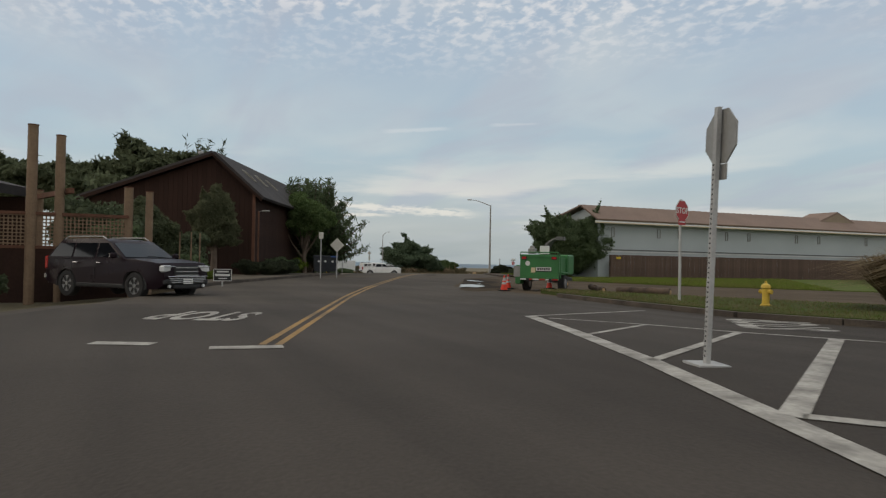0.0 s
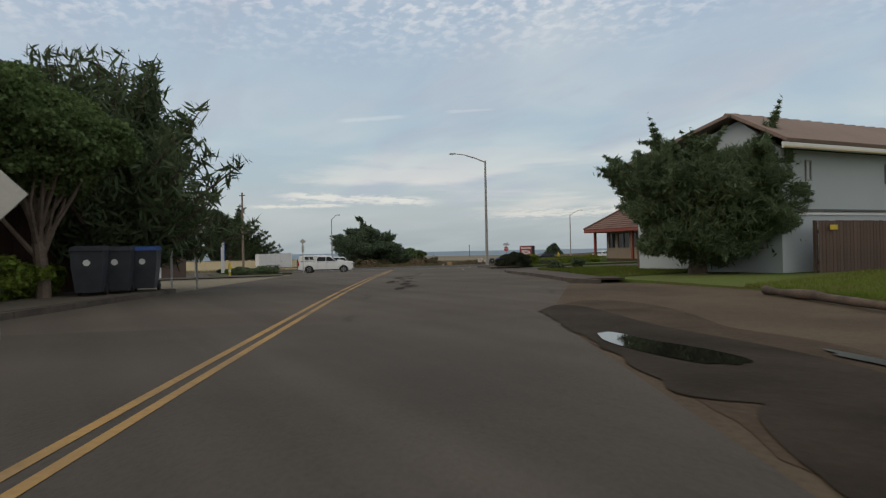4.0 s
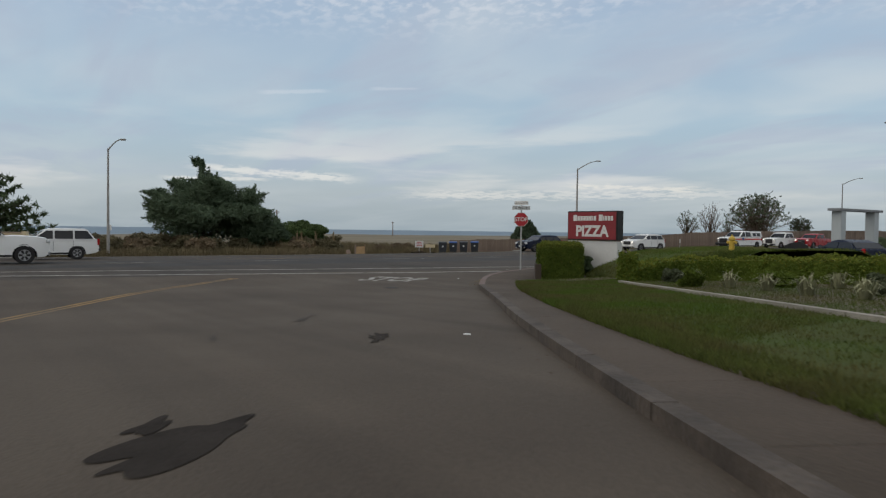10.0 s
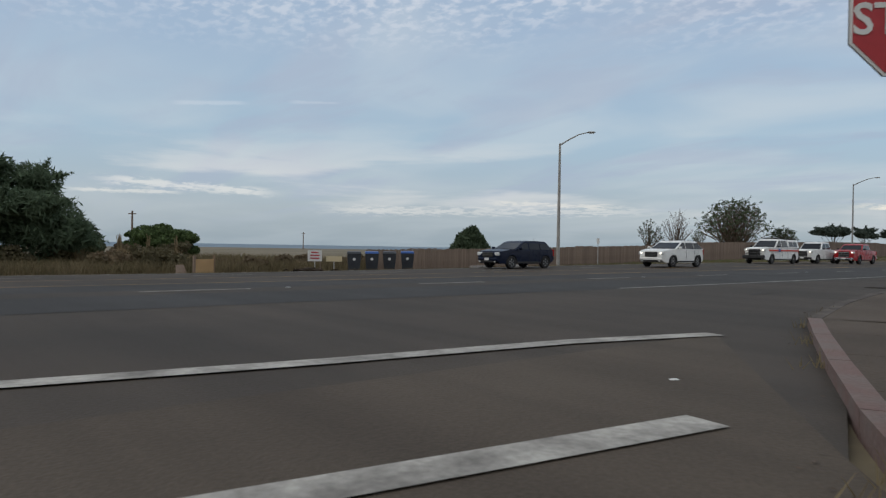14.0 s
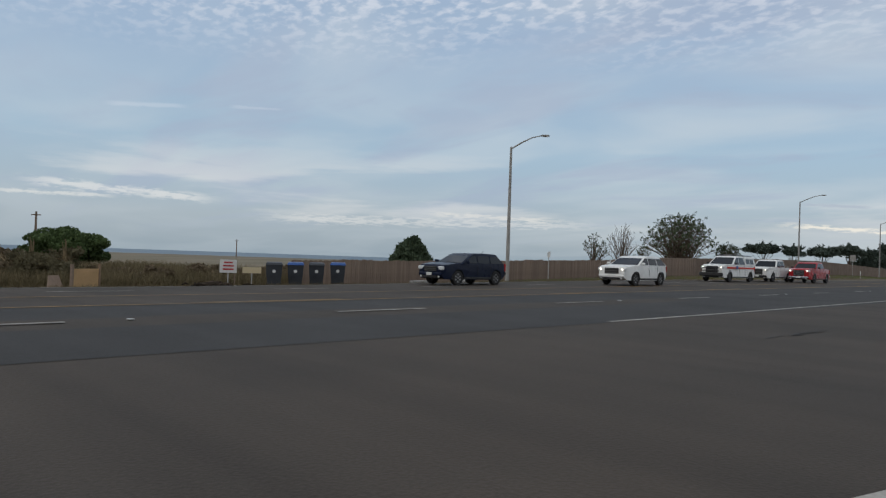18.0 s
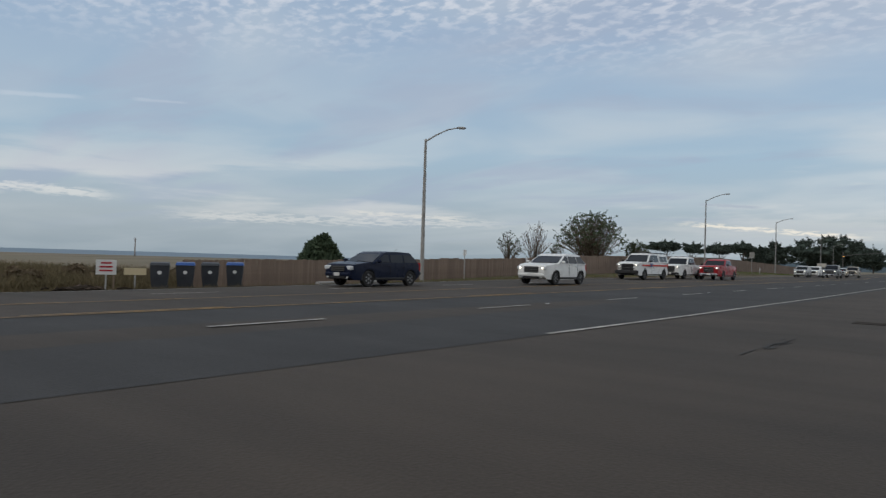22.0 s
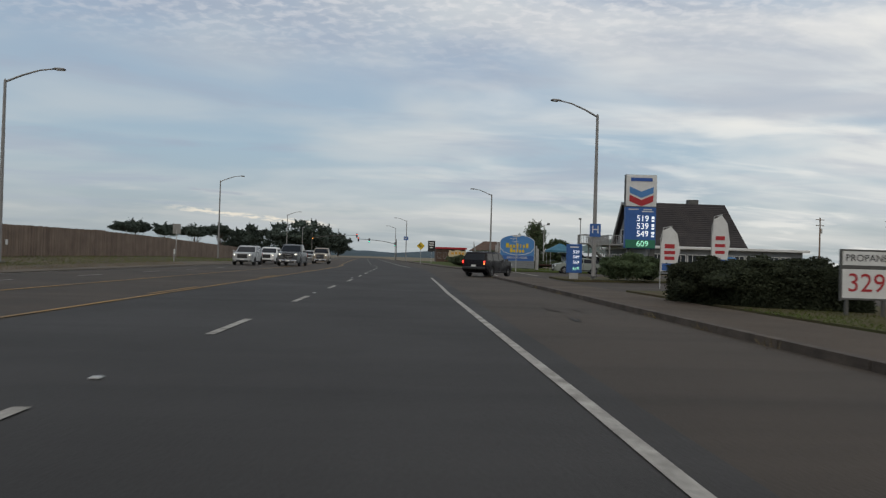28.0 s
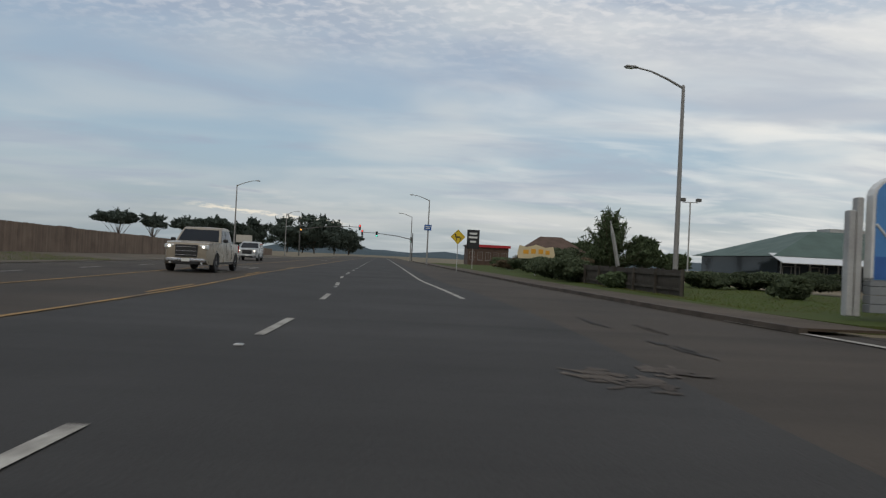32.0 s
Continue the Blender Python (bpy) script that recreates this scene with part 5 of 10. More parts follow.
# restaurant with the broad hipped roof
def restaurant():
    t = thing("restaurant_building", "low tan restaurant with a broad brown tiled roof and red fascia", "building", pose(0, 0, 1.1))
    wall = [(33.0, -0.9), (43.3, -2.0), (44.7, 12.6), (34.2, 13.6)]
    eave = [(31.6, -2.5), (44.5, -3.7), (46.2, 14.2), (32.6, 15.2)]
    para = [(38.3, -0.1), (41.7, 0.1), (42.6, 10), (38.9, 10)]
    part("floor_slab", Shape().prism([(x, y) for x, y in wall], -0.6, 0.02, "z"), "concrete", t)
    for i in range(4):
        a, b = Vector(wall[i]), Vector(wall[(i + 1) % 4])
        d = (b - a)
        ln, ang = d.length, math.degrees(math.atan2(d.y, d.x))
        w = part("wall", Shape().box(ln / 2, 0.12, 0.5, ln, 0.24, 1.0).box(ln / 2, 0.12, 2.52, ln, 0.24, 0.3), "stucco_tan", t, m=frame_at(a.x, a.y, 0, ang))
        part("siding", Shape().box(ln / 2, -0.01, 0.14, ln, 0.03, 0.28).box(ln / 2, -0.01, 0.45, ln, 0.025, 0.26), "stucco_tan", w)
        bays = [0.35, 1.35, 1.75, 3.5, 3.9, 5.1, 5.3, 6.5, 7.0, 9.6] if i == 0 else [0.5, 2.0, 2.4, 4.2, 4.5, 6.0, 6.4, 7.4, 7.7, 9.4, 9.8, 11.6]
        prev = 0.0
        for k in range(0, len(bays), 2):
            lo, hi = bays[k] * ln / 10.4 if i == 0 else bays[k] * ln / 13, bays[k + 1] * ln / 10.4 if i == 0 else bays[k + 1] * ln / 13
            part("pier", Shape().box((prev + lo) / 2, 0.12, 1.68, lo - prev, 0.22, 1.38), "stucco_tan", w)
            prev = hi
            pane = part("window", Shape().box((lo + hi) / 2, 0.12, 1.68, hi - lo, 0.04, 1.36), "window_glass", w, "dark restaurant window")
            part("frame", Shape().box((lo + hi) / 2, 0.05, 1.02, hi - lo, 0.1, 0.05).box((lo + hi) / 2, 0.05, 2.34, hi - lo, 0.1, 0.05).box((lo + hi) / 2, 0.07, 1.68, 0.05, 0.06, 1.3), "steel_dark", pane)
        part("pier", Shape().box((prev + ln) / 2, 0.12, 1.68, ln - prev, 0.22, 1.38), "stucco_tan", w)
    for x, y in ((43.9, -3.0), (38.0, -2.3), (32.4, -1.8), (44.6, 4.4), (45.1, 9.5)):
        part("post", Shape().box(x, y, 1.25, 0.2, 0.2, 2.5), "fascia_red", t, "red-painted timber post")
    door = part("door", Shape().box(0.5, -0.02, 1.05, 0.95, 0.06, 2.1), "white_wall", t, "white framed glass door", m=frame_at(43.75, 3.0, 0, 84.5))
    part("glass", Shape().box(0.5, -0.06, 1.15, 0.6, 0.03, 1.75), "dark_glass", door)
    part("handle", Shape().tube([(0.82, -0.12, 0.85), (0.82, -0.12, 1.35)], 0.02, 6), "steel", door)
    zt = 5.74
    part("soffit", Shape().prism(eave, 2.46, 2.52, "z"), "wood_trim", t)
    fas = Shape()
    for i in range(4):
        (ax, ay), (bx, by) = eave[i], eave[(i + 1) % 4]
        fas.slab([(ax, ay, 2.48), (bx, by, 2.48), (bx, by, 2.78), (ax, ay, 2.78)], 0.08)
    part("fascia", fas, "fascia_red", t, "red-brown timber fascia")
    roof = part("roof", Shape().loft([[(x, y, 2.72) for x, y in eave], [(x, y, zt) for x, y in para]]), "tile_brown", t)
    for i in range(4):
        a0, b0 = Vector((*eave[i], 2.76)), Vector((*eave[(i + 1) % 4], 2.76))
        a1, b1 = Vector((*para[i], zt + 0.04)), Vector((*para[(i + 1) % 4], zt + 0.04))
        n = 16
        nrm = (b0 - a0).cross(a1 - a0).normalized()
        if nrm.z < 0:
            nrm = -nrm
        for r in range(n):
            k0, k1 = r / n, (r + 0.97) / n
            p, q, s2, u = a0.lerp(a1, k0), b0.lerp(b1, k0), b0.lerp(b1, k1), a0.lerp(a1, k1)
            sh = Shape()
            cols = max(1, int((q - p).length / 0.42)) if i in (0, 1) else 1
            for c in range(cols):
                f0, f1 = (c + 0.03) / cols, (c + 0.97) / cols
                sh.slab([p.lerp(q, f0) + nrm * 0.07, p.lerp(q, f1) + nrm * 0.05, u.lerp(s2, f1) + nrm * 0.015, u.lerp(s2, f0) + nrm * 0.03], 0.03)
            part("tile_course", sh, "tile_brown", roof)
        part("hip_tiles", Shape().tube([a0 + Vector((0, 0, 0.08)), a1 + Vector((0, 0, 0.08))], 0.1, 6), "tile_brown", roof)
    for z0, z1, mat, grow in ((zt - 0.25, zt + 0.3, "fascia_red", 0.0), (zt + 0.3, zt + 0.72, "cream", 0.03), (zt + 0.72, zt + 1.0, "fascia_red", 0.12)):
        c = Vector((40.4, 5.0))
        poly = [((x - c.x) * (1 + grow / 3) + c.x, (y - c.y) * (1 + grow / 6) + c.y) for x, y in para]
        part("parapet_band", Shape().prism(poly, z0, z1, "z"), mat, t)
    for k, (x, y, z) in enumerate(((36.2, -1.6, 4.1), (40.6, -2.2, 4.0), (43.6, 2.0, 4.6))):
        v = part("roof_vent", Shape().tube([(x, y, z - 0.3), (x, y, z + 0.25)], 0.06, 8), "steel", t)
        part("cowl", Shape().tube([(x, y, z + 0.25), (x, y, z + 0.32)], 0.1, 8), "steel", v)
    return t


restaurant()


# fuel station on the south corner
def south_station():
    t = thing("station_canopy", "white fuel station canopy with a blue stripe", "canopy", frame_at(24.5, -36.5, land(24.5, -36.5), -35))
    part("deck", Shape().box(6, -4, 4.5, 12, 8, 0.9), "white_wall", t)
    part("gable", Shape().prism([(0.0, 4.95), (12, 4.95), (6, 6.2)], -8, 0.0, "y"), "white_wall", t)
    part("stripe", Shape().box(6, 0.02, 4.55, 12.04, 0.04, 0.34).box(-0.02, -4, 4.55, 0.04, 8.0, 0.34), "gas_blue", t)
    for x in (2.0, 10.0):
        for y in (-1.5, -6.5):
            part("column", Shape().box(x, y, 2.0, 0.4, 0.4, 4.1, bevel=0.03), "white_wall", t)
    k = thing("station_kiosk", "small timber kiosk with a pitched roof", "kiosk", frame_at(33.0, -42.0, land(33, -42), -35))
    part("wall", Shape().box(0, 0, 1.2, 4, 4, 2.4), "wood_brown", k)
    part("roof", Shape().prism([(-2.8, 2.4), (2.8, 2.4), (0, 4.0)], -2.8, 2.8, "y"), "wood_grey", k)
    part("post", Shape().box(-2.5, 2.5, 1.2, 0.15, 0.15, 2.4).box(2.5, 2.5, 1.2, 0.15, 0.15, 2.4), "white_wall", k)
    window_in(k, 0.0, 1.4, 1.6, 0.9, y=-2.02)
    r = thing("guard_railing", "white metal guard railing", "railing", frame_at(22, -40.5, land(22, -40.5), -35))
    part("top_rail", Shape().box(2, 0, 1.0, 4, 0.05, 0.05), "white_wall", r)
    for i in range(17):
        part("baluster", Shape().box(i * 0.25, 0, 0.5, 0.03, 0.03, 1.0), "white_wall", r)
    for x, y in ((31.5, -36.0), (27.2, -38.8), (13.0, -32.3)):
        b = thing("bollard", "yellow and white steel bollard", "bollard", pose(x, y, land(x, y)))
        part("post", Shape().tube([(0, 0, 0), (0, 0, 0.95), (0, 0, 1.02)], [0.08, 0.08, 0.04], 10), "sign_yellow", b)
        part("band", Shape().tube([(0, 0, 0.3), (0, 0, 0.5)], 0.083, 10), "sign_white", b)
    s = thing("price_pylon", "slim white price pylon at the station corner", "sign", frame_at(5.6, -31.7, land(5.6, -31.7), -16))
    part("pylon", Shape().box(0, 0, 2.0, 0.75, 0.3, 3.7, bevel=0.02), "white_wall", s)
    part("panel", Shape().box(0, -0.17, 2.6, 0.6, 0.04, 2.2), "gas_blue", s)
    part("panel", Shape().box(0, 0.17, 2.6, 0.6, 0.04, 2.2), "gas_blue", s)


south_station()
# cream boundary wall across the main street
wl2 = thing("boundary_wall", "long cream boundary wall with capped piers", "wall", frame_at(-42.5, -40.0, -0.75, 57.0))
part("wall", Shape().box(15.2, 0, 0.9, 30.4, 0.25, 1.8), "cream", wl2)
part("coping", Shape().box(15.2, 0, 1.84, 30.5, 0.34, 0.1, bevel=0.02), "stucco_tan", wl2)
for i in range(9):
    part("pier", Shape().box(i * 3.8, 0, 0.97, 0.34, 0.36, 1.94), "cream", wl2)
pl = part("plaque", Shape().box(28.6, -0.16, 1.45, 2.0, 0.05, 0.42), "sign_maroon", wl2, "dark red plaque with unreadable pale writing")
part("writing", Shape().box(28.3, -0.195, 1.5, 1.0, 0.02, 0.09).box(28.9, -0.195, 1.36, 0.7, 0.02, 0.06), "sign_white", pl)


# lodge with the A-shaped upper floor: front at x = 27.6
def lodge():
    t = thing("lodge_building", "grey lodge office with a steep dark A-frame upper floor", "building", pose(1.8, 0, 0.1))
    prof = [(131.2, 3.2), (142.4, 3.2), (138.3, 8.3), (135.2, 8.1)]
    part("upper_floor", Shape().prism(prof, 27.7, 38.3, "x"), "shingle_dark", t)
    roof = part("roof", Shape().slab([(26.9, 130.9, 3.0), (39.2, 130.9, 3.0), (38.3, 135.1, 8.25), (26.9, 135.1, 8.25)], 0.15).slab([(26.9, 135.1, 8.25), (38.3, 135.1, 8.25), (38.3, 138.4, 8.45), (26.9, 138.4, 8.45)], 0.15).slab([(26.9, 138.4, 8.45), (38.3, 138.4, 8.45), (39.2, 142.8, 3.0), (26.9, 142.8, 3.0)], 0.15), "shingle_dark", t)
    part("roof_box", Shape().box(35.0, 136.6, 8.6, 1.2, 0.8, 0.5), "steel_dark", roof)
    rows = Shape()
    for i in range(22):
        k0, k1 = i / 22, (i + 0.9) / 22
        rows.slab([(26.88, 130.88 + 4.2 * k0, 3.03 + 5.25 * k0), (39.22 - k0, 130.88 + 4.2 * k0, 3.03 + 5.25 * k0), (39.22 - k1, 130.9 + 4.2 * k1, 3.0 + 5.25 * k1), (26.88, 130.9 + 4.2 * k1, 3.0 + 5.25 * k1)], 0.03)
    part("shingle_layer", rows, "shingle_dark", roof)
    tr = Shape()
    for (a, b) in ((prof[0], prof[3]), (prof[3], prof[2]), (prof[2], prof[1])):
        tr.slab([(26.85, a[0], a[1] + 0.05), (26.85, b[0], b[1] + 0.1), (26.85, b[0] + (0.3 if b[0] < 136 else -0.3), b[1] - 0.2), (26.85, a[0] + (0.35 if a[0] < 136 else -0.35), a[1] + 0.05)], 0.12)
    part("front_trim", tr, "trim_grey", t)
    front = part("front_wall", Shape().prism([(131.6, 3.3), (142.0, 3.3), (138.0, 8.0), (135.4, 7.9)], 27.5, 27.7, "x"), "grey_wall", t)
    for y, z, w, h in ((136.7, 6.6, 2.4, 1.6), (136.2, 4.4, 2.0, 1.9), (139.0, 4.3, 1.6, 1.7), (133.6, 4.3, 1.0, 1.8)):
        win = part("window", Shape().box(27.47, y, z, 0.05, w, h), "window_glass", front, "tall window between white frames")
        part("frame", Shape().box(27.43, y - w / 2, z, 0.08, 0.1, h).box(27.43, y + w / 2, z, 0.08, 0.1, h).box(27.43, y, z + h / 2, 0.08, w, 0.1).box(27.43, y, z - h / 2, 0.08, w, 0.1), "white_wall", win)
    low = part("ground_floor", Shape().box(35.5, 136.5, 1.35, 17.5, 15.5, 2.7), "grey_wall", t)
    part("flat_roof", Shape().box(35.4, 136.4, 2.85, 18.6, 16.8, 0.3, bevel=0.05), "white_wall", low)
    for i in range(12):
        x = 28.0 + i * 1.3
        w = part("window", Shape().box(x, 128.72, 1.55, 1.0, 0.06, 1.1), "window_glass", low, "office window in a white frame")
        part("frame", Shape().box(x, 128.68, 2.13, 1.12, 0.1, 0.08).box(x, 128.68, 0.97, 1.12, 0.1, 0.08).box(x - 0.54, 128.68, 1.55, 0.08, 0.1, 1.2).box(x + 0.54, 128.68, 1.55, 0.08, 0.1, 1.2).box(x, 128.68, 1.55, 0.05, 0.08, 1.1), "white_wall", w)
    for y in (131, 134, 137, 140, 143):
        w = part("window", Shape().box(26.72, y, 1.5, 0.06, 1.6, 1.2), "window_glass", low, "office window in a white frame")
        part("frame", Shape().box(26.68, y, 2.13, 0.1, 1.7, 0.08).box(26.68, y, 0.87, 0.1, 1.7, 0.08).box(26.68, y, 1.5, 0.1, 0.06, 1.2), "white_wall", w)
    deck = thing("lodge_deck", "grey-railed upper deck with a stair", "deck", pose(1.8, 0, 0.1))
    part("floor", Shape().box(25.6, 137, 3.1, 4.0, 9.5, 0.16), "trim_grey", deck)
    part("top_rail", Shape().box(23.7, 137, 4.15, 0.08, 9.5, 0.08).box(25.6, 132.3, 4.15, 4.0, 0.08, 0.08), "trim_grey", deck)
    part("landing", Shape().box(22.05, 132.95, 3.1, 3.3, 1.3, 0.14), "trim_grey", deck)
    part("landing_rail", Shape().box(20.42, 132.95, 4.1, 0.07, 1.3, 0.07).box(22.05, 133.6, 4.1, 3.3, 0.07, 0.07), "trim_grey", deck)
    for i in range(7):
        part("baluster", Shape().box(20.42, 132.35 + i * 0.2, 3.62, 0.04, 0.04, 0.95), "trim_grey", deck)
    for i in range(16):
        part("baluster", Shape().box(20.5 + i * 0.2, 133.6, 3.62, 0.04, 0.04, 0.95), "trim_grey", deck)
    part("lower_landing", Shape().box(24.1, 131.6, 0.95, 1.8, 1.3, 0.12), "trim_grey", deck)
    part("landing_rail", Shape().box(24.1, 130.98, 1.95, 1.8, 0.07, 0.07), "trim_grey", deck)
    for i in range(10):
        part("baluster", Shape().box(23.25 + i * 0.19, 130.98, 1.45, 0.04, 0.04, 1.0), "trim_grey", deck)
    for x, y, h in ((20.5, 132.4, 3.05), (20.5, 133.5, 3.05), (22.2, 132.4, 3.05), (23.3, 131.05, 0.9), (24.9, 131.05, 0.9), (24.9, 132.15, 0.9)):
        part("post", Shape().box(x, y, h / 2, 0.14, 0.14, h), "trim_grey", deck)
    for i in range(48):
        part("baluster", Shape().box(23.7, 132.4 + i * 0.195, 3.65, 0.04, 0.04, 1.0), "trim_grey", deck)
    for i in range(20):
        part("baluster", Shape().box(23.8 + i * 0.19, 132.3, 3.65, 0.04, 0.04, 1.0), "trim_grey", deck)
    for x, y in ((23.8, 132.4), (23.8, 141.5), (25.8, 132.4)):
        part("post", Shape().box(x, y, 1.5, 0.16, 0.16, 3.0), "trim_grey", deck)
    st = part("stair", Shape().slab([(21.1, 131.0, 3.1), (21.1, 132.2, 3.1), (23.2, 132.2, 0.95), (23.2, 131.0, 0.95)], 0.12), "trim_grey", deck)
    for i in range(11):
        part("tread", Shape().box(21.2 + i * 0.2, 131.6, 3.0 - i * 0.195, 0.26, 1.25, 0.05), "steel", st)
    for y in (131.0, 132.2):
        part("handrail", Shape().tube([(20.45, y, 4.1), (21.1, y, 4.1), (23.2, y, 1.95)], 0.045, 6), "trim_grey", st)
        for i in range(11):
            part("baluster", Shape().box(21.1 + i * 0.2, y, 3.6 - i * 0.2047, 0.04, 0.04, 0.98), "trim_grey", st)
    part("platform", Shape().box(20.75, 131.65, 3.1, 0.7, 1.3, 0.12), "trim_grey", st)


lodge()


# fuel station beside the lodge
def north_station():
    c = thing("station_canopy", "white and blue fuel station canopy on columns", "canopy", frame_at(30.2, 82.6, 0.1, 4))
    part("deck", Shape().box(8, 3.2, 4.85, 16, 6.4, 1.1, bevel=0.04), "white_wall", c)
    part("stripe", Shape().box(8, -0.02, 4.55, 16.02, 0.05, 0.42).box(-0.02, 3.2, 4.85, 0.05, 6.42, 0.98), "gas_blue", c)
    for x in (1.0, 13.5):
        for y in (3.2,):
            part("column", Shape().box(x, y, 2.2, 0.7, 0.6, 4.4, bevel=0.03), "steel", c)
    for x in (2.5, 13.5):
        p = thing("fuel_pump", "blue and white fuel pump", "fuel pump", frame_at(32.0 + x, 86.4, 0.1, 4))
        part("cabinet", Shape().box(0, 0, 0.95, 0.9, 0.5, 1.7, bevel=0.05), "white_wall", p)
        part("screen", Shape().box(0, -0.26, 1.35, 0.6, 0.03, 0.5), "dark_glass", p)
        part("panel", Shape().box(0, -0.26, 0.6, 0.7, 0.03, 0.8), "gas_blue", p)
    s = thing("station_shop", "white flat-roofed station shop with large windows", "shop", frame_at(34.0, 62.0, 0.15, 0))
    part("wall", Shape().box(8, 5, 1.9, 16, 10, 3.8), "white_wall", s)
    part("roof", Shape().box(8, 5, 3.95, 16.8, 10.8, 0.35), "steel", s)
    for i in range(5):
        window_in(s, 1.8 + i * 3.0, 1.6, 2.4, 1.7, "steel", mull=1)
    for i in range(3):
        w = part("window", Shape().box(-0.02, 2.0 + i * 3, 1.6, 0.05, 2.3, 1.7), "window_glass", s)
        part("frame", Shape().box(-0.05, 2.0 + i * 3, 2.5, 0.06, 2.4, 0.08).box(-0.05, 2.0 + i * 3, 0.72, 0.06, 2.4, 0.08), "steel", w)


north_station()


def flat_building(x, y, heading, lx, ly, h, wall, roof, label, name="shop_building", windows=4, trim=None, hip=0.0, facade=0.6):
    t = thing(name, label, "building", frame_at(x, y, land(x, y) - 0.1, heading))
    part("wall", Shape().box(lx / 2, ly / 2, h / 2, lx, ly, h), wall, t)
    if hip:
        part("roof", Shape().loft([[(-0.8, -0.8, h), (lx + 0.8, -0.8, h), (lx + 0.8, ly + 0.8, h), (-0.8, ly + 0.8, h)], [(lx * 0.3, ly * 0.4, h + hip), (lx * 0.7, ly * 0.4, h + hip), (lx * 0.7, ly * 0.6, h + hip), (lx * 0.3, ly * 0.6, h + hip)]]), roof, t)
    else:
        part("roof", Shape().box(lx / 2, ly / 2, h + 0.12, lx + 0.6, ly + 0.6, 0.24), roof, t)
    if trim:
        part("fascia", Shape().box(lx / 2, -0.35, h + 0.05, lx + 0.7, 0.1, 0.5), trim, t)
    for i in range(windows):
        window_in(t, lx * (i + 0.5) / windows, h * 0.5, lx / windows * 0.62, h * 0.42, "sign_back", mull=1)
    return t


flat_building(10.9, 246, 0, 8, 12, 3.9, "wood_brown", "steel_dark", "dark single-storey diner with a red roof band", windows=5, trim="sign_red")
flat_building(18.5, 222, -6, 9, 9, 3.2, "wood_brown", "wood_brown", "house with a brown pitched roof behind shrubs", "house", windows=3, hip=2.4)
gh = flat_building(31.5, 166, 3, 22, 14, 2.7, "window_glass", "green_roof", "green-roofed pavilion with a glazed front", "pavilion", windows=9, hip=2.6)
for i in range(18):
    part("mullion", Shape().box(0.3 + i * 1.26, -0.06, 1.35, 0.1, 0.1, 2.6), "steel", gh)
part("glazed_lean_to", Shape().slab([(-0.8, -2.2, 2.1), (22.8, -2.2, 2.1), (22.8, 0.0, 2.9), (-0.8, 0.0, 2.9)], -0.06), "lens_clear", gh)
part("roof_unit", Shape().box(11, 7, 5.4, 5, 2, 0.5), "steel", gh)
flat_building(50, 118, 0, 40, 9, 3.0, "grey_wall", "shingle_dark", "long dark-roofed motel wing", "motel_wing", windows=10, hip=1.2)
flat_building(75, 112, -8, 40, 12, 3.4, "wood_dark", "shingle_dark", "long dark-roofed building at the back of the lots", "motel_wing", windows=8, hip=1.5)
flat_building(40, 46, 0, 24, 14, 5.4, "white_wall", "steel", "two-storey pale motel behind the sign", "motel_wing", windows=8)


# ---- plants ----


def leaf_cloud(clumps, n, size, seed, shell=0.55, long=1.0, droop=0.0, radial=0.0, up=0.0, thin=1.0):
    """Loose leaves in ellipsoids (x, y, z, rx, ry, rz), denser towards their skins."""
    rg = np.random.default_rng(seed)
    c = np.array(clumps, float)
    wgt = (c[:, 3] * c[:, 4] * c[:, 5]) ** 0.7
    pick = rg.choice(len(c), n, p=wgt / wgt.sum())
    d = rg.normal(size=(n, 3))
    d /= np.linalg.norm(d, axis=1)[:, None]
    r = shell + (1.08 - shell) * rg.random(n) ** 0.7
    pos = c[pick, :3] + d * r[:, None] * c[pick, 3:6]
    pos[:, 2] -= droop * rg.random(n)
    a = rg.normal(size=(n, 3)) + d * radial + np.array([0, 0, up])
    a /= np.linalg.norm(a, axis=1)[:, None]
    b = np.cross(a, rg.normal(size=(n, 3)))
    b /= np.linalg.norm(b, axis=1)[:, None]
    s = size * (0.55 + 0.9 * rg.random(n))[:, None]
    a, b = a * s * long, b * s * thin
    return np.stack([pos - a * 0.5 - b * 0.18, pos - a * 0.1 - b * 0.5, pos + a * 0.5, pos - a * 0.1 + b * 0.5], 1)


def clump_ball(x, y, z, rx, ry, rz, n, seed, small=0.35, lower=-0.35):
    """Clumps over the skin of an ellipsoid, for an uneven outline."""
    rg = random.Random(seed)
    out = [(x, y, z, rx * 0.72, ry * 0.72, rz * 0.72)]
    for _ in range(n):
        while True:
            u = Vector((rg.gauss(0, 1), rg.gauss(0, 1), rg.gauss(0, 1))).normalized()
            if u.z > lower:
                break
        k = rg.uniform(0.5, 0.86)
        s = small * rg.uniform(0.45, 1.05)
        out.append((x + u.x * rx * k, y + u.y * ry * k, z + u.z * rz * k, rx * s, ry * s, rz * s * 0.85))
    return out


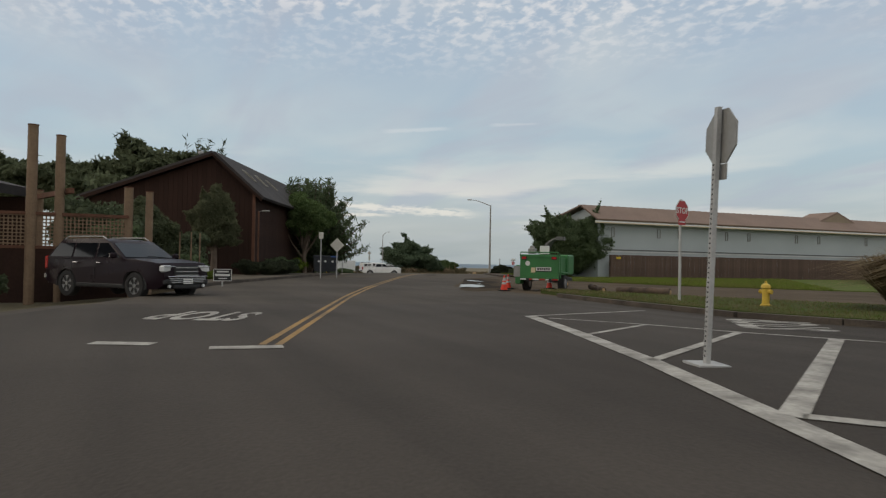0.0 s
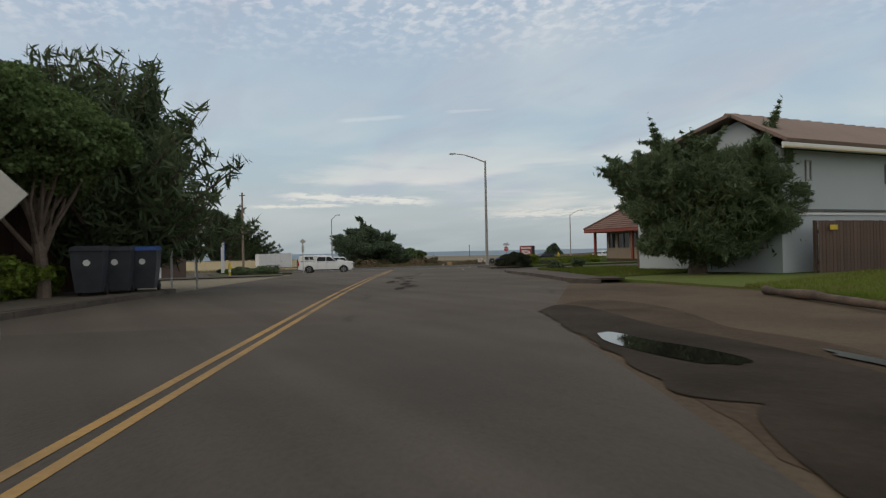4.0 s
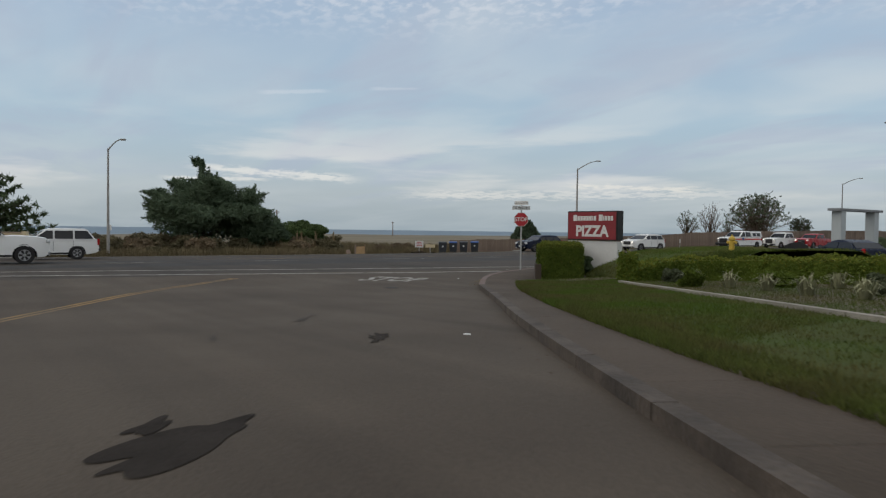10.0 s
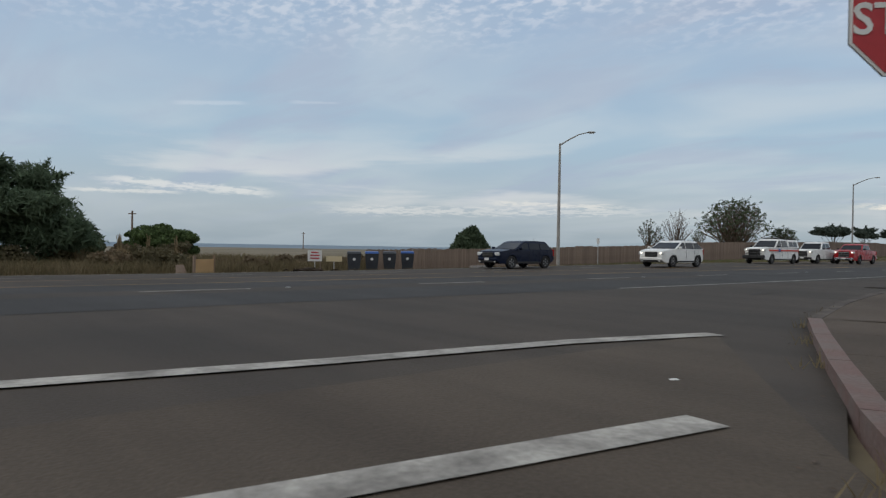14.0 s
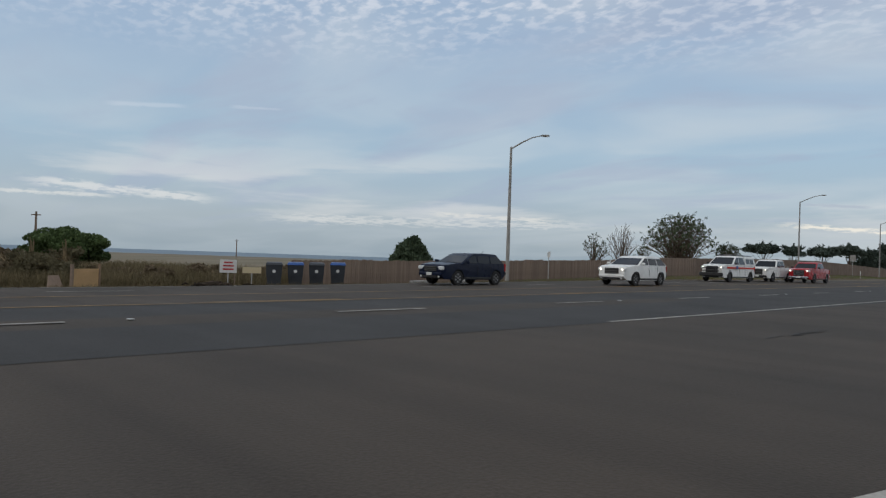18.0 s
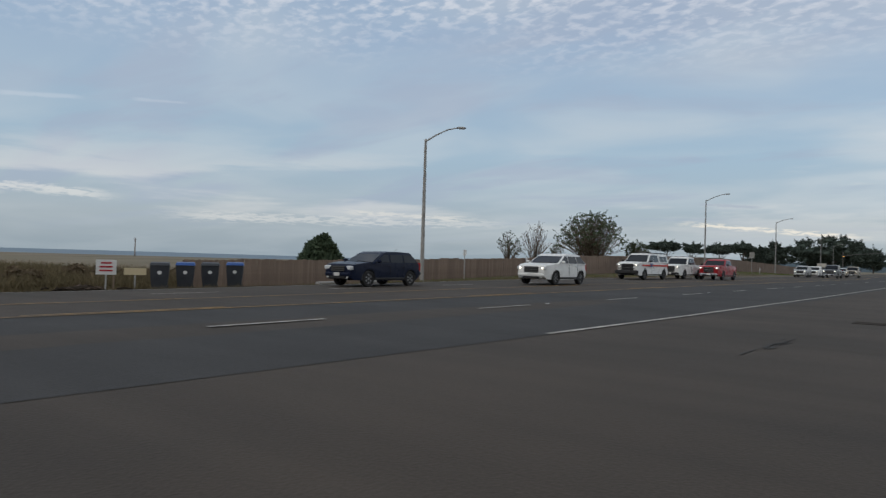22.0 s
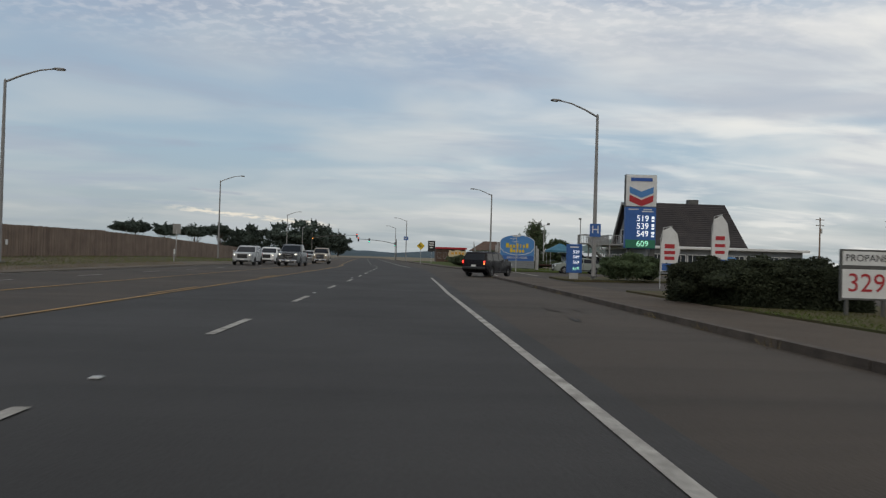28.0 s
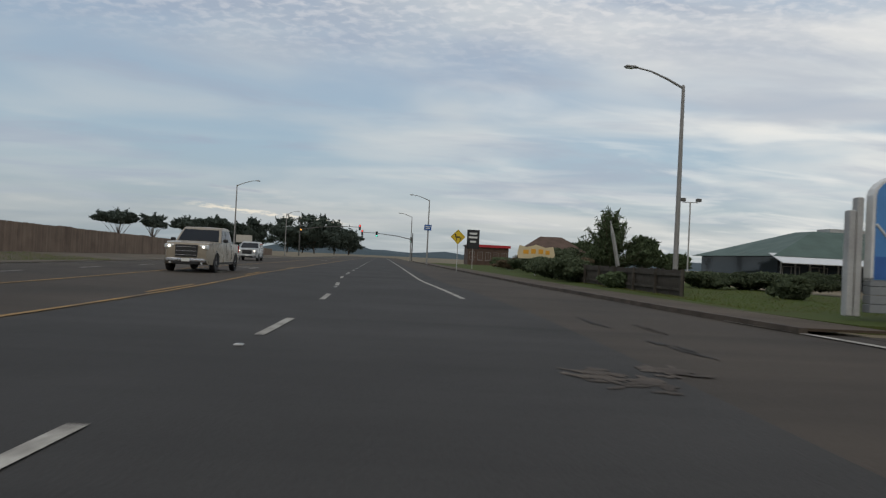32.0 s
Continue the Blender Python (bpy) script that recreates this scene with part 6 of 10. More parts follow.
def limbs(base, clumps, r0, seed, bend=0.25, count=9):
    rg = random.Random(seed)
    s = Shape()
    bx, by, bz = base
    top = max(clumps, key=lambda c: c[2])
    mid = (bx * 0.6 + top[0] * 0.4, by * 0.6 + top[1] * 0.4, bz + (top[2] - bz) * 0.5)
    s.tube([(bx, by, bz - 0.2), (bx + 0.05, by, bz + 0.5), mid, top[:3]], [r0 * 1.35, r0, r0 * 0.7, r0 * 0.15], 9)
    for c in rg.sample(clumps, min(count, len(clumps))):
        k = rg.uniform(0.25, 0.7)
        st = Vector((bx, by, bz)).lerp(Vector(mid), k)
        en = Vector(c[:3])
        md = st.lerp(en, 0.5) + Vector((rg.uniform(-bend, bend), rg.uniform(-bend, bend), rg.uniform(0, bend)))
        s.tube([st, md, en], [r0 * 0.45, r0 * 0.28, r0 * 0.06], 6)
    return s


def spray_leaves(loc, n, reach, leaves, size, seed):
    """Pointed sprays that break the outline of a crown."""
    rg = random.Random(seed + 3)
    mid = sum((Vector(c[:3]) for c in loc), Vector()) / len(loc)
    tufts = []
    for _ in range(n):
        c = rg.choice(loc)
        away = Vector(c[:3]) - mid
        away = away.normalized() if away.length > 0.01 else Vector((0, 0, 1))
        u = (Vector((rg.gauss(0, 1), rg.gauss(0, 1), rg.gauss(0, 0.6))) * 0.5 + away + Vector((0, 0, 0.15))).normalized()
        p0 = Vector((c[0] + u.x * c[3] * 0.8, c[1] + u.y * c[4] * 0.8, c[2] + u.z * c[5] * 0.8))
        far = reach * rg.uniform(0.5, 1.3)
        for k in range(5):
            p = p0 + u * far * k / 4 + Vector((0, 0, 0.05 * far * k * k / 16))
            w = reach * 0.2 * (1.1 - k / 4)
            tufts.append((p.x, p.y, p.z, w, w, w * 0.55))
    return leaf_cloud(tufts, leaves, size, seed + 7, long=2.8, radial=0.5, shell=0.1, thin=0.5)


def tree(name, label, base, clumps, leaves, size, mat, r0, seed, trunk=True, category="tree", core=0.0, kind="", count=9, sprays=0, reach=1.0, **kw):
    x, y = base
    z = land(x, y)
    t = thing(name, label, category, pose(x, y, z), kind=kind)
    loc = [(c[0] - x, c[1] - y, c[2] - z, *c[3:]) for c in clumps]
    if trunk:
        part("trunk", limbs((0, 0, 0), loc, r0, seed, count=count), "bark", t, smooth=True)
    quads = leaf_cloud(loc, leaves, size, seed, **kw)
    if sprays:
        quads = np.concatenate([quads, spray_leaves(loc, sprays, reach, leaves // 2, size * 0.8, seed)])
    cr = part("crown", quad_mesh("crown", quads, mat), mat, t)
    if core:
        core *= 0.8
        s = Shape()
        for cx, cy, cz, rx, ry, rz in loc:
            ring = []
            for i in range(1, 6):
                w = math.pi * i / 6
                ring.append([(cx + rx * core * math.sin(w) * math.cos(2 * math.pi * k / 8), cy + ry * core * math.sin(w) * math.sin(2 * math.pi * k / 8), cz + rz * core * math.cos(w)) for k in range(8)])
            s.loft(ring)
        part("inner_crown", s, mat, cr, smooth=True)
    return t


# dome of pine across the main street, with its lone bent leader
cl = clump_ball(-37.8, 1.6, 2.9, 6.9, 6.6, 4.0, 46, 21, 0.3, -0.5) + clump_ball(-33.5, 6.0, 1.6, 3.6, 3.2, 2.6, 14, 22, 0.35) + [(-38.0, 1.8, 6.9, 0.5, 0.5, 0.8), (-38.3, 1.9, 7.6, 0.35, 0.35, 0.5), (-38.9, 1.6, 8.1, 0.55, 0.4, 0.25), (-38.5, 1.8, 8.2, 0.3, 0.3, 0.3)]
tree("pine_tree", "dense dark green dome-shaped pine with a bent leader", (-37.8, 1.6), cl, 46000, 0.2, "leaf_pine", 0.45, 31, sprays=150, reach=1.1, thin=0.5, long=2.6, radial=1.0, core=0.8)
tree("round_bush", "round dark green bush beside the track", (-60, 22), clump_ball(-60, 22, 0.7, 4.4, 4.0, 2.4, 22, 23, 0.35), 14000, 0.24, "leaf_garden", 0.2, 32, core=0.8)
tree("round_bush", "round olive bush beside the track", (-66, 16), clump_ball(-66, 16, 0.4, 2.4, 2.4, 2.0, 14, 24, 0.35), 4000, 0.3, "leaf_euc", 0.15, 33, core=0.8)
tree("pine_bush", "young bushy pine behind the fence", (-41.4, 48.6), [(-41.4, 48.6, 0.6, 2.0, 2.0, 1.2), (-41.4, 48.6, 1.7, 1.2, 1.2, 0.9), (-41.2, 48.8, 2.5, 0.6, 0.6, 0.6), (-42.4, 48.4, 1.6, 0.7, 0.6, 0.7), (-40.3, 48.7, 1.5, 0.7, 0.6, 0.7), (-42.0, 48.6, 2.2, 0.3, 0.3, 0.6)], 6000, 0.3, "leaf_pine", 0.15, 34, long=2.2, up=1.2, radial=1.0)

# cypresses on the far corner
def branchy(name, label, base, tips, mat, seed, n=9000, size=0.28, r0=0.3, spread=1.0):
    """A cypress with long bare-ended sprays reaching out to given tips."""
    rg = random.Random(seed)
    x, y = base
    z = land(x, y)
    t = thing(name, label, "tree", pose(x, y, z))
    tr = Shape()
    cl = []
    for tx, ty, tz in tips:
        e = Vector((tx - x, ty - y, tz - z))
        st = Vector((rg.uniform(-.4, .4), rg.uniform(-.4, .4), max(0.5, e.z * rg.uniform(0.3, 0.55))))
        md = st.lerp(e, 0.5) + Vector((0, 0, -0.4))
        tr.tube([(0, 0, 0), st, md, e], [r0 * 0.5, r0 * 0.4, r0 * 0.2, 0.02], 6)
        for k in np.linspace(0.25, 1.0, 9):
            p = st.lerp(md, k * 2) if k < 0.5 else md.lerp(e, k * 2 - 1)
            w = 0.75 * (1.25 - k) * spread
            cl.append((p.x, p.y, p.z + 0.15, w + 0.12, w + 0.12, (0.16 + w * 0.28) * spread ** 0.5))
    part("trunk", tr, "bark", t, smooth=True)
    part("crown", quad_mesh("crown", leaf_cloud(cl, n, size, seed, long=2.8, up=0.6, radial=0.3, shell=0.2, thin=0.45), mat), mat, t)


for i, (x, y, zt, r, n, dk) in enumerate(((-64, -42, 33, 12, 70, 0), (-72, -29.5, 24, 8.5, 54, 0), (-78, -48, 26, 9, 40, 0), (-57, -27.5, 13.5, 6.5, 46, 1), (-51, -21.5, 10.8, 5.0, 40, 1), (-60, -36, 16, 7, 40, 1))):
    rg = random.Random(40 + i)
    tips = []
    for _ in range(n):
        w, h = rg.uniform(0, 6.283), rg.random() ** 0.7
        k = r * (1.05 - 0.75 * h ** 2) * rg.uniform(0.55, 1.1)
        tips.append((x + math.cos(w) * k, y + math.sin(w) * k, land(x, y) + zt * (0.34 + 0.66 * h) * rg.uniform(0.93, 1.05)))
    branchy("cypress_tree", "tall dark windswept cypress", (x, y), tips, "leaf_cypress" if i % 2 else "leaf_dark", 50 + i, 16000, 0.62 if not dk else 0.45, 0.6, spread=1.0 + 0.055 * zt)

cl = clump_ball(-66, -37, 15, 7.5, 7.0, 11, 60, 880, 0.26, -0.9)
tree("cypress_tree", "dense dark heart of the tall cypress stand", (-66, -37), cl, 42000, 0.42, "leaf_dark", 0.6, 881, sprays=140, reach=2.2, long=2.0, shell=0.35, core=0.6)
for i, (x, y, zc, r, rz, mat) in enumerate(((-56, -27.5, 7.6, 4.4, 5.4, "leaf_euc"), (-53, -22.6, 7.0, 3.4, 4.4, "leaf_dark"), (-50.5, -18.9, 6.2, 2.6, 3.6, "leaf_cypress"))):
    tree("coast_tree", "bushy olive-green tree on several pale stems", (x, y), clump_ball(x, y, zc, r, r, rz, 46, 885 + i, 0.26, -0.7), 26000, 0.2, mat, 0.24, 890 + i, sprays=50, reach=1.0, core=0.6, count=16)
rg = random.Random(5)
tips = [(-45.0 + rg.uniform(-1.5, 1.5), -19.5 + k * 0.52 + rg.uniform(-.4, .4), 10.2 - k * 0.62 + rg.uniform(-.8, .8)) for k in range(14)] + [(-44 + rg.uniform(-1, 1), -16 + k * 0.7, 7.5 - k * 0.8 + rg.uniform(-.6, .5)) for k in range(8)]
branchy("cypress_tree", "spiky windswept cypress with sprays leaning to the road", (-48.5, -20.5), tips, "leaf_cypress", 61, 14000, 0.32)
rg = random.Random(6)
for i in range(46):
    x, y = -26 + rg.uniform(-14, 1.0), rg.uniform(-13, 13)
    r = rg.uniform(0.8, 1.9)
    z = land(x, y) + r * 0.35
    tree("scrub_bush", "low brown-green coastal scrub bush", (x, y), clump_ball(x, y, z, r, r, r * 0.75, 7, 200 + i, 0.4), 1500, 0.16, "leaf_scrub" if i % 3 else "leaf_brown", 0.05, 300 + i, trunk=False, category="bush", core=0.75)
for i in range(40):
    x, y = rg.uniform(-34, -23.5), rg.uniform(14, 29)
    r = rg.uniform(0.5, 1.0)
    z = land(x, y) + r * 0.3
    tree("scrub_bush", "low grey-brown coastal scrub bush", (x, y), clump_ball(x, y, z, r, r, r * 0.8, 5, 260 + i, 0.4), 800, 0.14, "leaf_brown", 0.05, 360 + i, trunk=False, category="bush", core=0.75)


def pampas(name, label, x, y, h, r, seed, blades=420, plumes=8, mat="leaf_pampas"):
    rg = np.random.default_rng(seed)
    t = thing(name, label, "grass clump", pose(x, y, land(x, y) + 0.05))
    a = rg.random(blades) * 6.283
    lean = rg.random(blades) ** 0.7
    base = np.stack([np.cos(a) * 0.25 * r * rg.random(blades), np.sin(a) * 0.25 * r * rg.random(blades), np.zeros(blades)], 1)
    hh = h * (0.5 + 0.5 * rg.random(blades))
    out = np.stack([np.cos(a), np.sin(a), np.zeros(blades)], 1)
    side = np.stack([-np.sin(a), np.cos(a), np.zeros(blades)], 1) * 0.02
    mid = base + out * (r * 0.5 * lean)[:, None] + np.array([0, 0, 1]) * (hh * 0.75)[:, None]
    tip = base + out * (r * 1.15 * lean)[:, None] + np.array([0, 0, 1]) * (hh * (1 - 0.45 * lean))[:, None]
    q = np.concatenate([np.stack([base - side, base + side, mid + side * 0.8, mid - side * 0.8], 1), np.stack([mid - side * 0.8, mid + side * 0.8, tip + side * 0.1, tip - side * 0.1], 1)])
    part("leaf_tuft", quad_mesh("leaf_tuft", q, mat), mat, t)
    for i in range(plumes):
        w, k = rg.random() * 6.283, rg.random() * 0.4
        e = (math.cos(w) * r * k, math.sin(w) * r * k, h * (1.0 + 0.3 * rg.random()))
        p = part("plume", Shape().tube([(0, 0, 0.2), (e[0] * 0.6, e[1] * 0.6, e[2] * 0.75), e], [0.012, 0.03, 0.012], 5), "leaf_pampas", t)


pampas("pampas_grass", "large tan clump of dry pampas grass", 103.5, -42.2, 1.75, 1.8, 7, 1800, 4)
for i, (x, y) in enumerate(((-30.5, 9.5), (-31.5, 11.5), (-29.5, 12.5), (-33.5, 10.3), (-32.2, 7.6))):
    pampas("pampas_grass", "pale pampas grass clump by the verge", x, y, 1.7, 0.8, 71 + i, 160, 7)
for i, (x, y) in enumerate(((35.35, -12.05), (23.6, -2.6), (25.2, -3.4), (26.6, -4.2), (28.0, -5.2), (29.2, -5.6), (30.6, -6.8), (27.2, -2.4))):
    pampas("yucca_plant", "small spiky pale yucca in the lawn", x, y, 0.62, 0.34, 81 + i, 60, 0, "leaf_pale")
for i, (x, y, r) in enumerate(((22.4, -1.8, 0.35), (25.9, -2.6, 0.45), (28.9, -4.2, 0.5), (30.4, -5.6, 0.45), (31.6, -7.4, 0.5), (24.4, -3.7, 0.3))):
    tree("garden_shrub", "low leafy plant in the hedged bed", (x, y), clump_ball(x, y, land(x, y) + 0.3, r, r, 0.28, 9, 930 + i, 0.4), 2600, 0.06, "leaf_hedge" if i % 2 else "leaf_euc", 0.03, 940 + i, trunk=False, category="shrub", core=0.6)

# side road: brown building's trees and shrubs
rg = random.Random(91)
tips = []
for _ in range(120):
    w, h = rg.uniform(0, 6.283), rg.random()
    k = 4.7 * (1 - 0.62 * h ** 1.6) * rg.uniform(0.45, 1.05)
    tips.append((61.6 + math.cos(w) * k, -45.6 + math.sin(w) * k, 3.0 + 5.0 * h + rg.uniform(-.25, .3)))
branchy("cypress_tree", "broad dark green cypress with layered branches over the road edge", (61.6, -45.6), tips, "leaf_cypress", 93, 60000, 0.17, 0.4, spread=1.15)
tree("garden_tree", "round-headed olive-green tree before the cypress", (66.0, -47.0), clump_ball(66.0, -47.0, 5.0, 2.15, 2.15, 1.75, 44, 92, 0.26, -0.7), 46000, 0.085, "leaf_garden", 0.16, 98, core=0.6, count=14)
cl = clump_ball(75.6, -54.05, 4.25, 1.2, 1.3, 1.75, 60, 94, 0.24, -0.95) + clump_ball(75.6, -54.05, 3.6, 1.3, 1.4, 1.1, 30, 194, 0.24, -0.9)
tree("pine_tree", "round-topped olive-green pine on a bare trunk", (75.6, -54.05), cl, 52000, 0.085, "leaf_spruce", 0.17, 95, sprays=60, reach=0.3, thin=0.5, long=1.8, radial=1.0, core=0.6)
cl = clump_ball(83.2, -57.7, 3.0, 1.75, 1.65, 1.55, 60, 96, 0.24, -0.8) + [(83.6, -58.8, 2.9, 1.0, 1.0, 1.0)]
tree("garden_tree", "rounded olive-green broadleaf tree in the bed", (83.2, -57.7), cl, 45000, 0.07, "leaf_euc", 0.12, 97, core=0.75)
for i, (x, y, zt, r) in enumerate(((38, -56, 14.2, 5.8), (37, -63, 12.2, 4.5), (40, -51.5, 11.6, 4.3), (33, -68, 12, 5), (46, -60, 10, 4.5))):
    tree("eucalyptus_tree", "tall eucalyptus with a ragged open crown", (x, y), clump_ball(x, y, zt * 0.72, r, r, zt * 0.26, 26, 100 + i, 0.25, -0.6), 7000, 0.34, "leaf_euc", 0.4, 110 + i, sprays=60, reach=1.3, long=1.8, shell=0.3)
rg = random.Random(9)
for i, (x, y, r, h, mat) in enumerate(((86.6, -58.4, 1.3, 2.6, "leaf_cypress"), (84.4, -59.2, 1.8, 3.4, "leaf_dark"), (81.8, -57.2, 1.2, 1.6, "leaf_euc"), (80.0, -55.6, 1.0, 1.3, "leaf_cypress"), (78.4, -55.8, 1.6, 2.3, "leaf_dark"), (87.3, -56.9, 0.7, 0.8, "leaf_euc"), (86.0, -56.4, 0.6, 0.55, "leaf_hedge"), (84.8, -56.2, 0.6, 0.5, "leaf_brown"), (82.6, -54.8, 0.6, 0.45, "leaf_hedge"), (96.0, -63.0, 1.9, 1.6, "leaf_dark"), (98.6, -64.2, 1.7, 1.5, "leaf_dark"), (93.5, -62.0, 1.2, 1.3, "leaf_dark"))):
    z = land(x, y)
    tree("garden_shrub", "leafy green garden shrub in the bed", (x, y), clump_ball(x, y, z + h * 0.5, r, r, h * 0.5, 14, 120 + i, 0.36), 4200, 0.13, mat, 0.06, 140 + i, trunk=False, category="shrub", core=0.75)
for i in range(9):
    x, y = 71.5 + i * 0.85 - 6.5, -49.8 + (6.5 - i * 0.85) * 0.47
    tree("low_hedge", "low dark hedge along the timber wall", (x, y - 0.4), clump_ball(x, y - 0.4, land(x, y) + 0.5, 0.85, 0.75, 0.6, 8, 160 + i, 0.4), 2200, 0.1, "leaf_hedge" if i < 3 else "leaf_cypress", 0.05, 170 + i, trunk=False, category="hedge", core=0.8)
for i, (x, y) in enumerate(((74.9, -52.1), (74.4, -51.1), (73.5, -50.4), (72.4, -49.8))):
    tree("low_hedge", "low rounded dark hedge before the timber wall", (x, y), clump_ball(x, y, land(x, y) + 0.5, 0.95, 0.85, 0.5, 14, 860 + i, 0.34), 9000, 0.05, "leaf_heath", 0.05, 870 + i, trunk=False, category="hedge", core=0.85)
# ragged juniper in front of the motel
rg = random.Random(14)
cl = clump_ball(67.4, -27.0, 3.3, 3.4, 2.7, 2.4, 50, 181, 0.24, -0.9) + clump_ball(68.4, -26.0, 4.0, 1.9, 2.1, 2.0, 44, 182, 0.26, -0.9) + clump_ball(67.1, -27.4, 4.4, 2.0, 2.0, 1.6, 30, 190, 0.28, -0.9)
for _ in range(16):
    w = rg.uniform(0, 6.28)
    for k in (0.0, 0.45, 0.8):
        cl.append((66.9 + math.cos(w) * (2.3 + k * 1.2), -27 + math.sin(w) * (1.8 + k), 4.2 + rg.uniform(-.2, .2) + k * 1.2, 0.45 - k * 0.35, 0.45 - k * 0.35, 0.55))
cl += [(68.7, -25.9, 5.3, 0.55, 0.55, 0.6), (68.9, -25.7, 5.9, 0.25, 0.25, 0.5), (69.0, -25.5, 6.3, 0.12, 0.12, 0.3), (66.4, -27.9, 5.4, 0.5, 0.5, 0.6), (66.2, -28.1, 5.9, 0.2, 0.2, 0.4)]
cl = [(c[0] + 0.25, c[1] + 0.45, *c[2:]) for c in cl]
tree("juniper_tree", "large ragged dark green juniper", (67.2, -26.6), cl, 90000, 0.10, "leaf_cypress", 0.3, 183, sprays=130, reach=0.7, thin=0.45, long=2.8, up=0.7, radial=0.8, core=0.7)
cl = clump_ball(46.7, -20.85, 1.2, 1.3, 1.2, 0.82, 36, 184, 0.26, -0.6) + clump_ball(44.6, -19.4, 1.25, 1.45, 1.3, 0.85, 36, 192, 0.26, -0.6) + clump_ball(43.3, -18.5, 1.15, 0.9, 0.9, 0.7, 26, 193, 0.28, -0.6)
tree("round_shrub", "long dark rounded shrub at the drive mouth", (45.2, -19.9), cl, 110000, 0.045, "leaf_heath", 0.08, 185, trunk=False, category="shrub", core=0.85)
tree("flowering_shrub", "low purple-tinged shrub at the lawn edge", (57.9, -25.9), clump_ball(57.9, -25.9, 1.3, 0.62, 0.5, 0.32, 12, 186, 0.4), 6000, 0.05, "leaf_dark", 0.05, 187, trunk=False, category="shrub", core=0.7)
tree("round_bush", "dark bush at the lawn edge", (55.5, -22.6), clump_ball(55.5, -22.6, 1.35, 0.45, 0.45, 0.4, 8, 188, 0.4), 1500, 0.08, "leaf_cypress", 0.05, 189, trunk=False, category="shrub", core=0.8)


def hedge(label, pts, width, z0, z1, seed, mat="leaf_hedge", n=9000, size=0.07, side=1, tips=None, ease=0.0):
    """A clipped hedge along a line, with a leafy skin over a dark core."""
    rg = np.random.default_rng(seed)
    p = along(pts, max(2, int(length(pts) / 0.5) + 1))
    x, y = p[0]
    t = thing("hedge", label, "hedge", pose(x, y, 0))
    q = offset(p, side * width)
    gz = [land(*a) for a in p]
    drop = [ease * max(0.0, 1 - min(i, len(p) - 1 - i) / 3) ** 2 for i in range(len(p))]
    core = Shape().loft([[(p[i][0] - x, p[i][1] - y, gz[i] + z0), (q[i][0] - x, q[i][1] - y, gz[i] + z0), (q[i][0] - x, q[i][1] - y, gz[i] + z1 - 0.05 - drop[i]), (p[i][0] - x, p[i][1] - y, gz[i] + z1 - 0.05 - drop[i])] for i in range(len(p))])
    part("inner_growth", core, mat, t)
    u = rg.random(n) * (len(p) - 1)
    i = np.minimum(u.astype(int), len(p) - 2)
    f = (u - i)[:, None]
    a, b = p[i] * (1 - f) + p[i + 1] * f, q[i] * (1 - f) + q[i + 1] * f
    g0 = np.interp(u, np.arange(len(p)), gz)
    face = rg.random(n)
    h = z1 - z0
    tot = h * 2 + width + 0.6
    k = face * tot
    pos = np.zeros((n, 3))
    v = rg.random(n)
    lump = 0.05 * np.sin(u * 1.7 + seed) + 0.04 * np.sin(u * 4.1)
    top, left, right = k < width, (k >= width) & (k < width + h), (k >= width + h) & (k < width + 2 * h)
    ends = k >= width + 2 * h
    w = np.where(top, v, np.where(left, -0.02 - 0.05 * rg.random(n), np.where(right, 1.02, v)))
    zz = np.where(top, z1 + lump, z0 + h * rg.random(n))
    a = np.where(ends[:, None], np.where((rg.random(n) < 0.5)[:, None], p[0], p[-1]), a)
    b = np.where(ends[:, None], np.where((a == p[0]).all(1)[:, None], q[0], q[-1]), b)
    pos[:, :2] = a + (b - a) * w[:, None] + rg.normal(size=(n, 2)) * 0.035
    fall = np.interp(np.where(ends, np.where((a == p[0]).all(1), 0, len(p) - 1), u), np.arange(len(p)), drop)
    pos[:, 2] = g0 + zz - fall * np.clip((zz - z0) / h, 0, 1) + rg.normal(size=n) * 0.03
    pos[:, 0] -= x
    pos[:, 1] -= y
    d = rg.normal(size=(n, 3))
    d /= np.linalg.norm(d, axis=1)[:, None]
    e = np.cross(d, rg.normal(size=(n, 3)))
    e /= np.linalg.norm(e, axis=1)[:, None]
    s = size * (0.6 + 0.9 * rg.random(n))[:, None]
    leaf = np.stack([pos - d * s * 0.6, pos - e * s * 0.45, pos + d * s * 0.6, pos + e * s * 0.45], 1)
    if tips:
        # leaves near the top take the lighter colour, as if lit from above
        lit_leaf = (top | (zz > z1 - 0.10)) & (rg.random(n) < 0.75) | (rg.random(n) < 0.10)
        part("new_growth", quad_mesh("new_growth", leaf[lit_leaf], tips), tips, t, "yellow-green leaves coloured as the lit top")
        leaf = leaf[~lit_leaf]
    part("leaves", quad_mesh("leaves", leaf, mat), mat, t)
    return t


hedge("clipped yellow-green hedge above a rendered planter wall", [(14.5, 0.55), (16.3, -1.25), (17.9, -2.75)], 1.3, 0.0, 1.22, 301, n=60000, size=0.038, side=1, tips="leaf_lit_top")
hedge("long clipped yellow-green hedge round the planting bed", [(21.3, -2.1), (21.6, -0.8), (23.4, 0.1), (27.4, -0.6), (31.5, -2.6), (35.0, -4.6)], 0.85, 0.1, 0.78, 303, n=46000, size=0.045, tips="leaf_lit_top", ease=0.3)
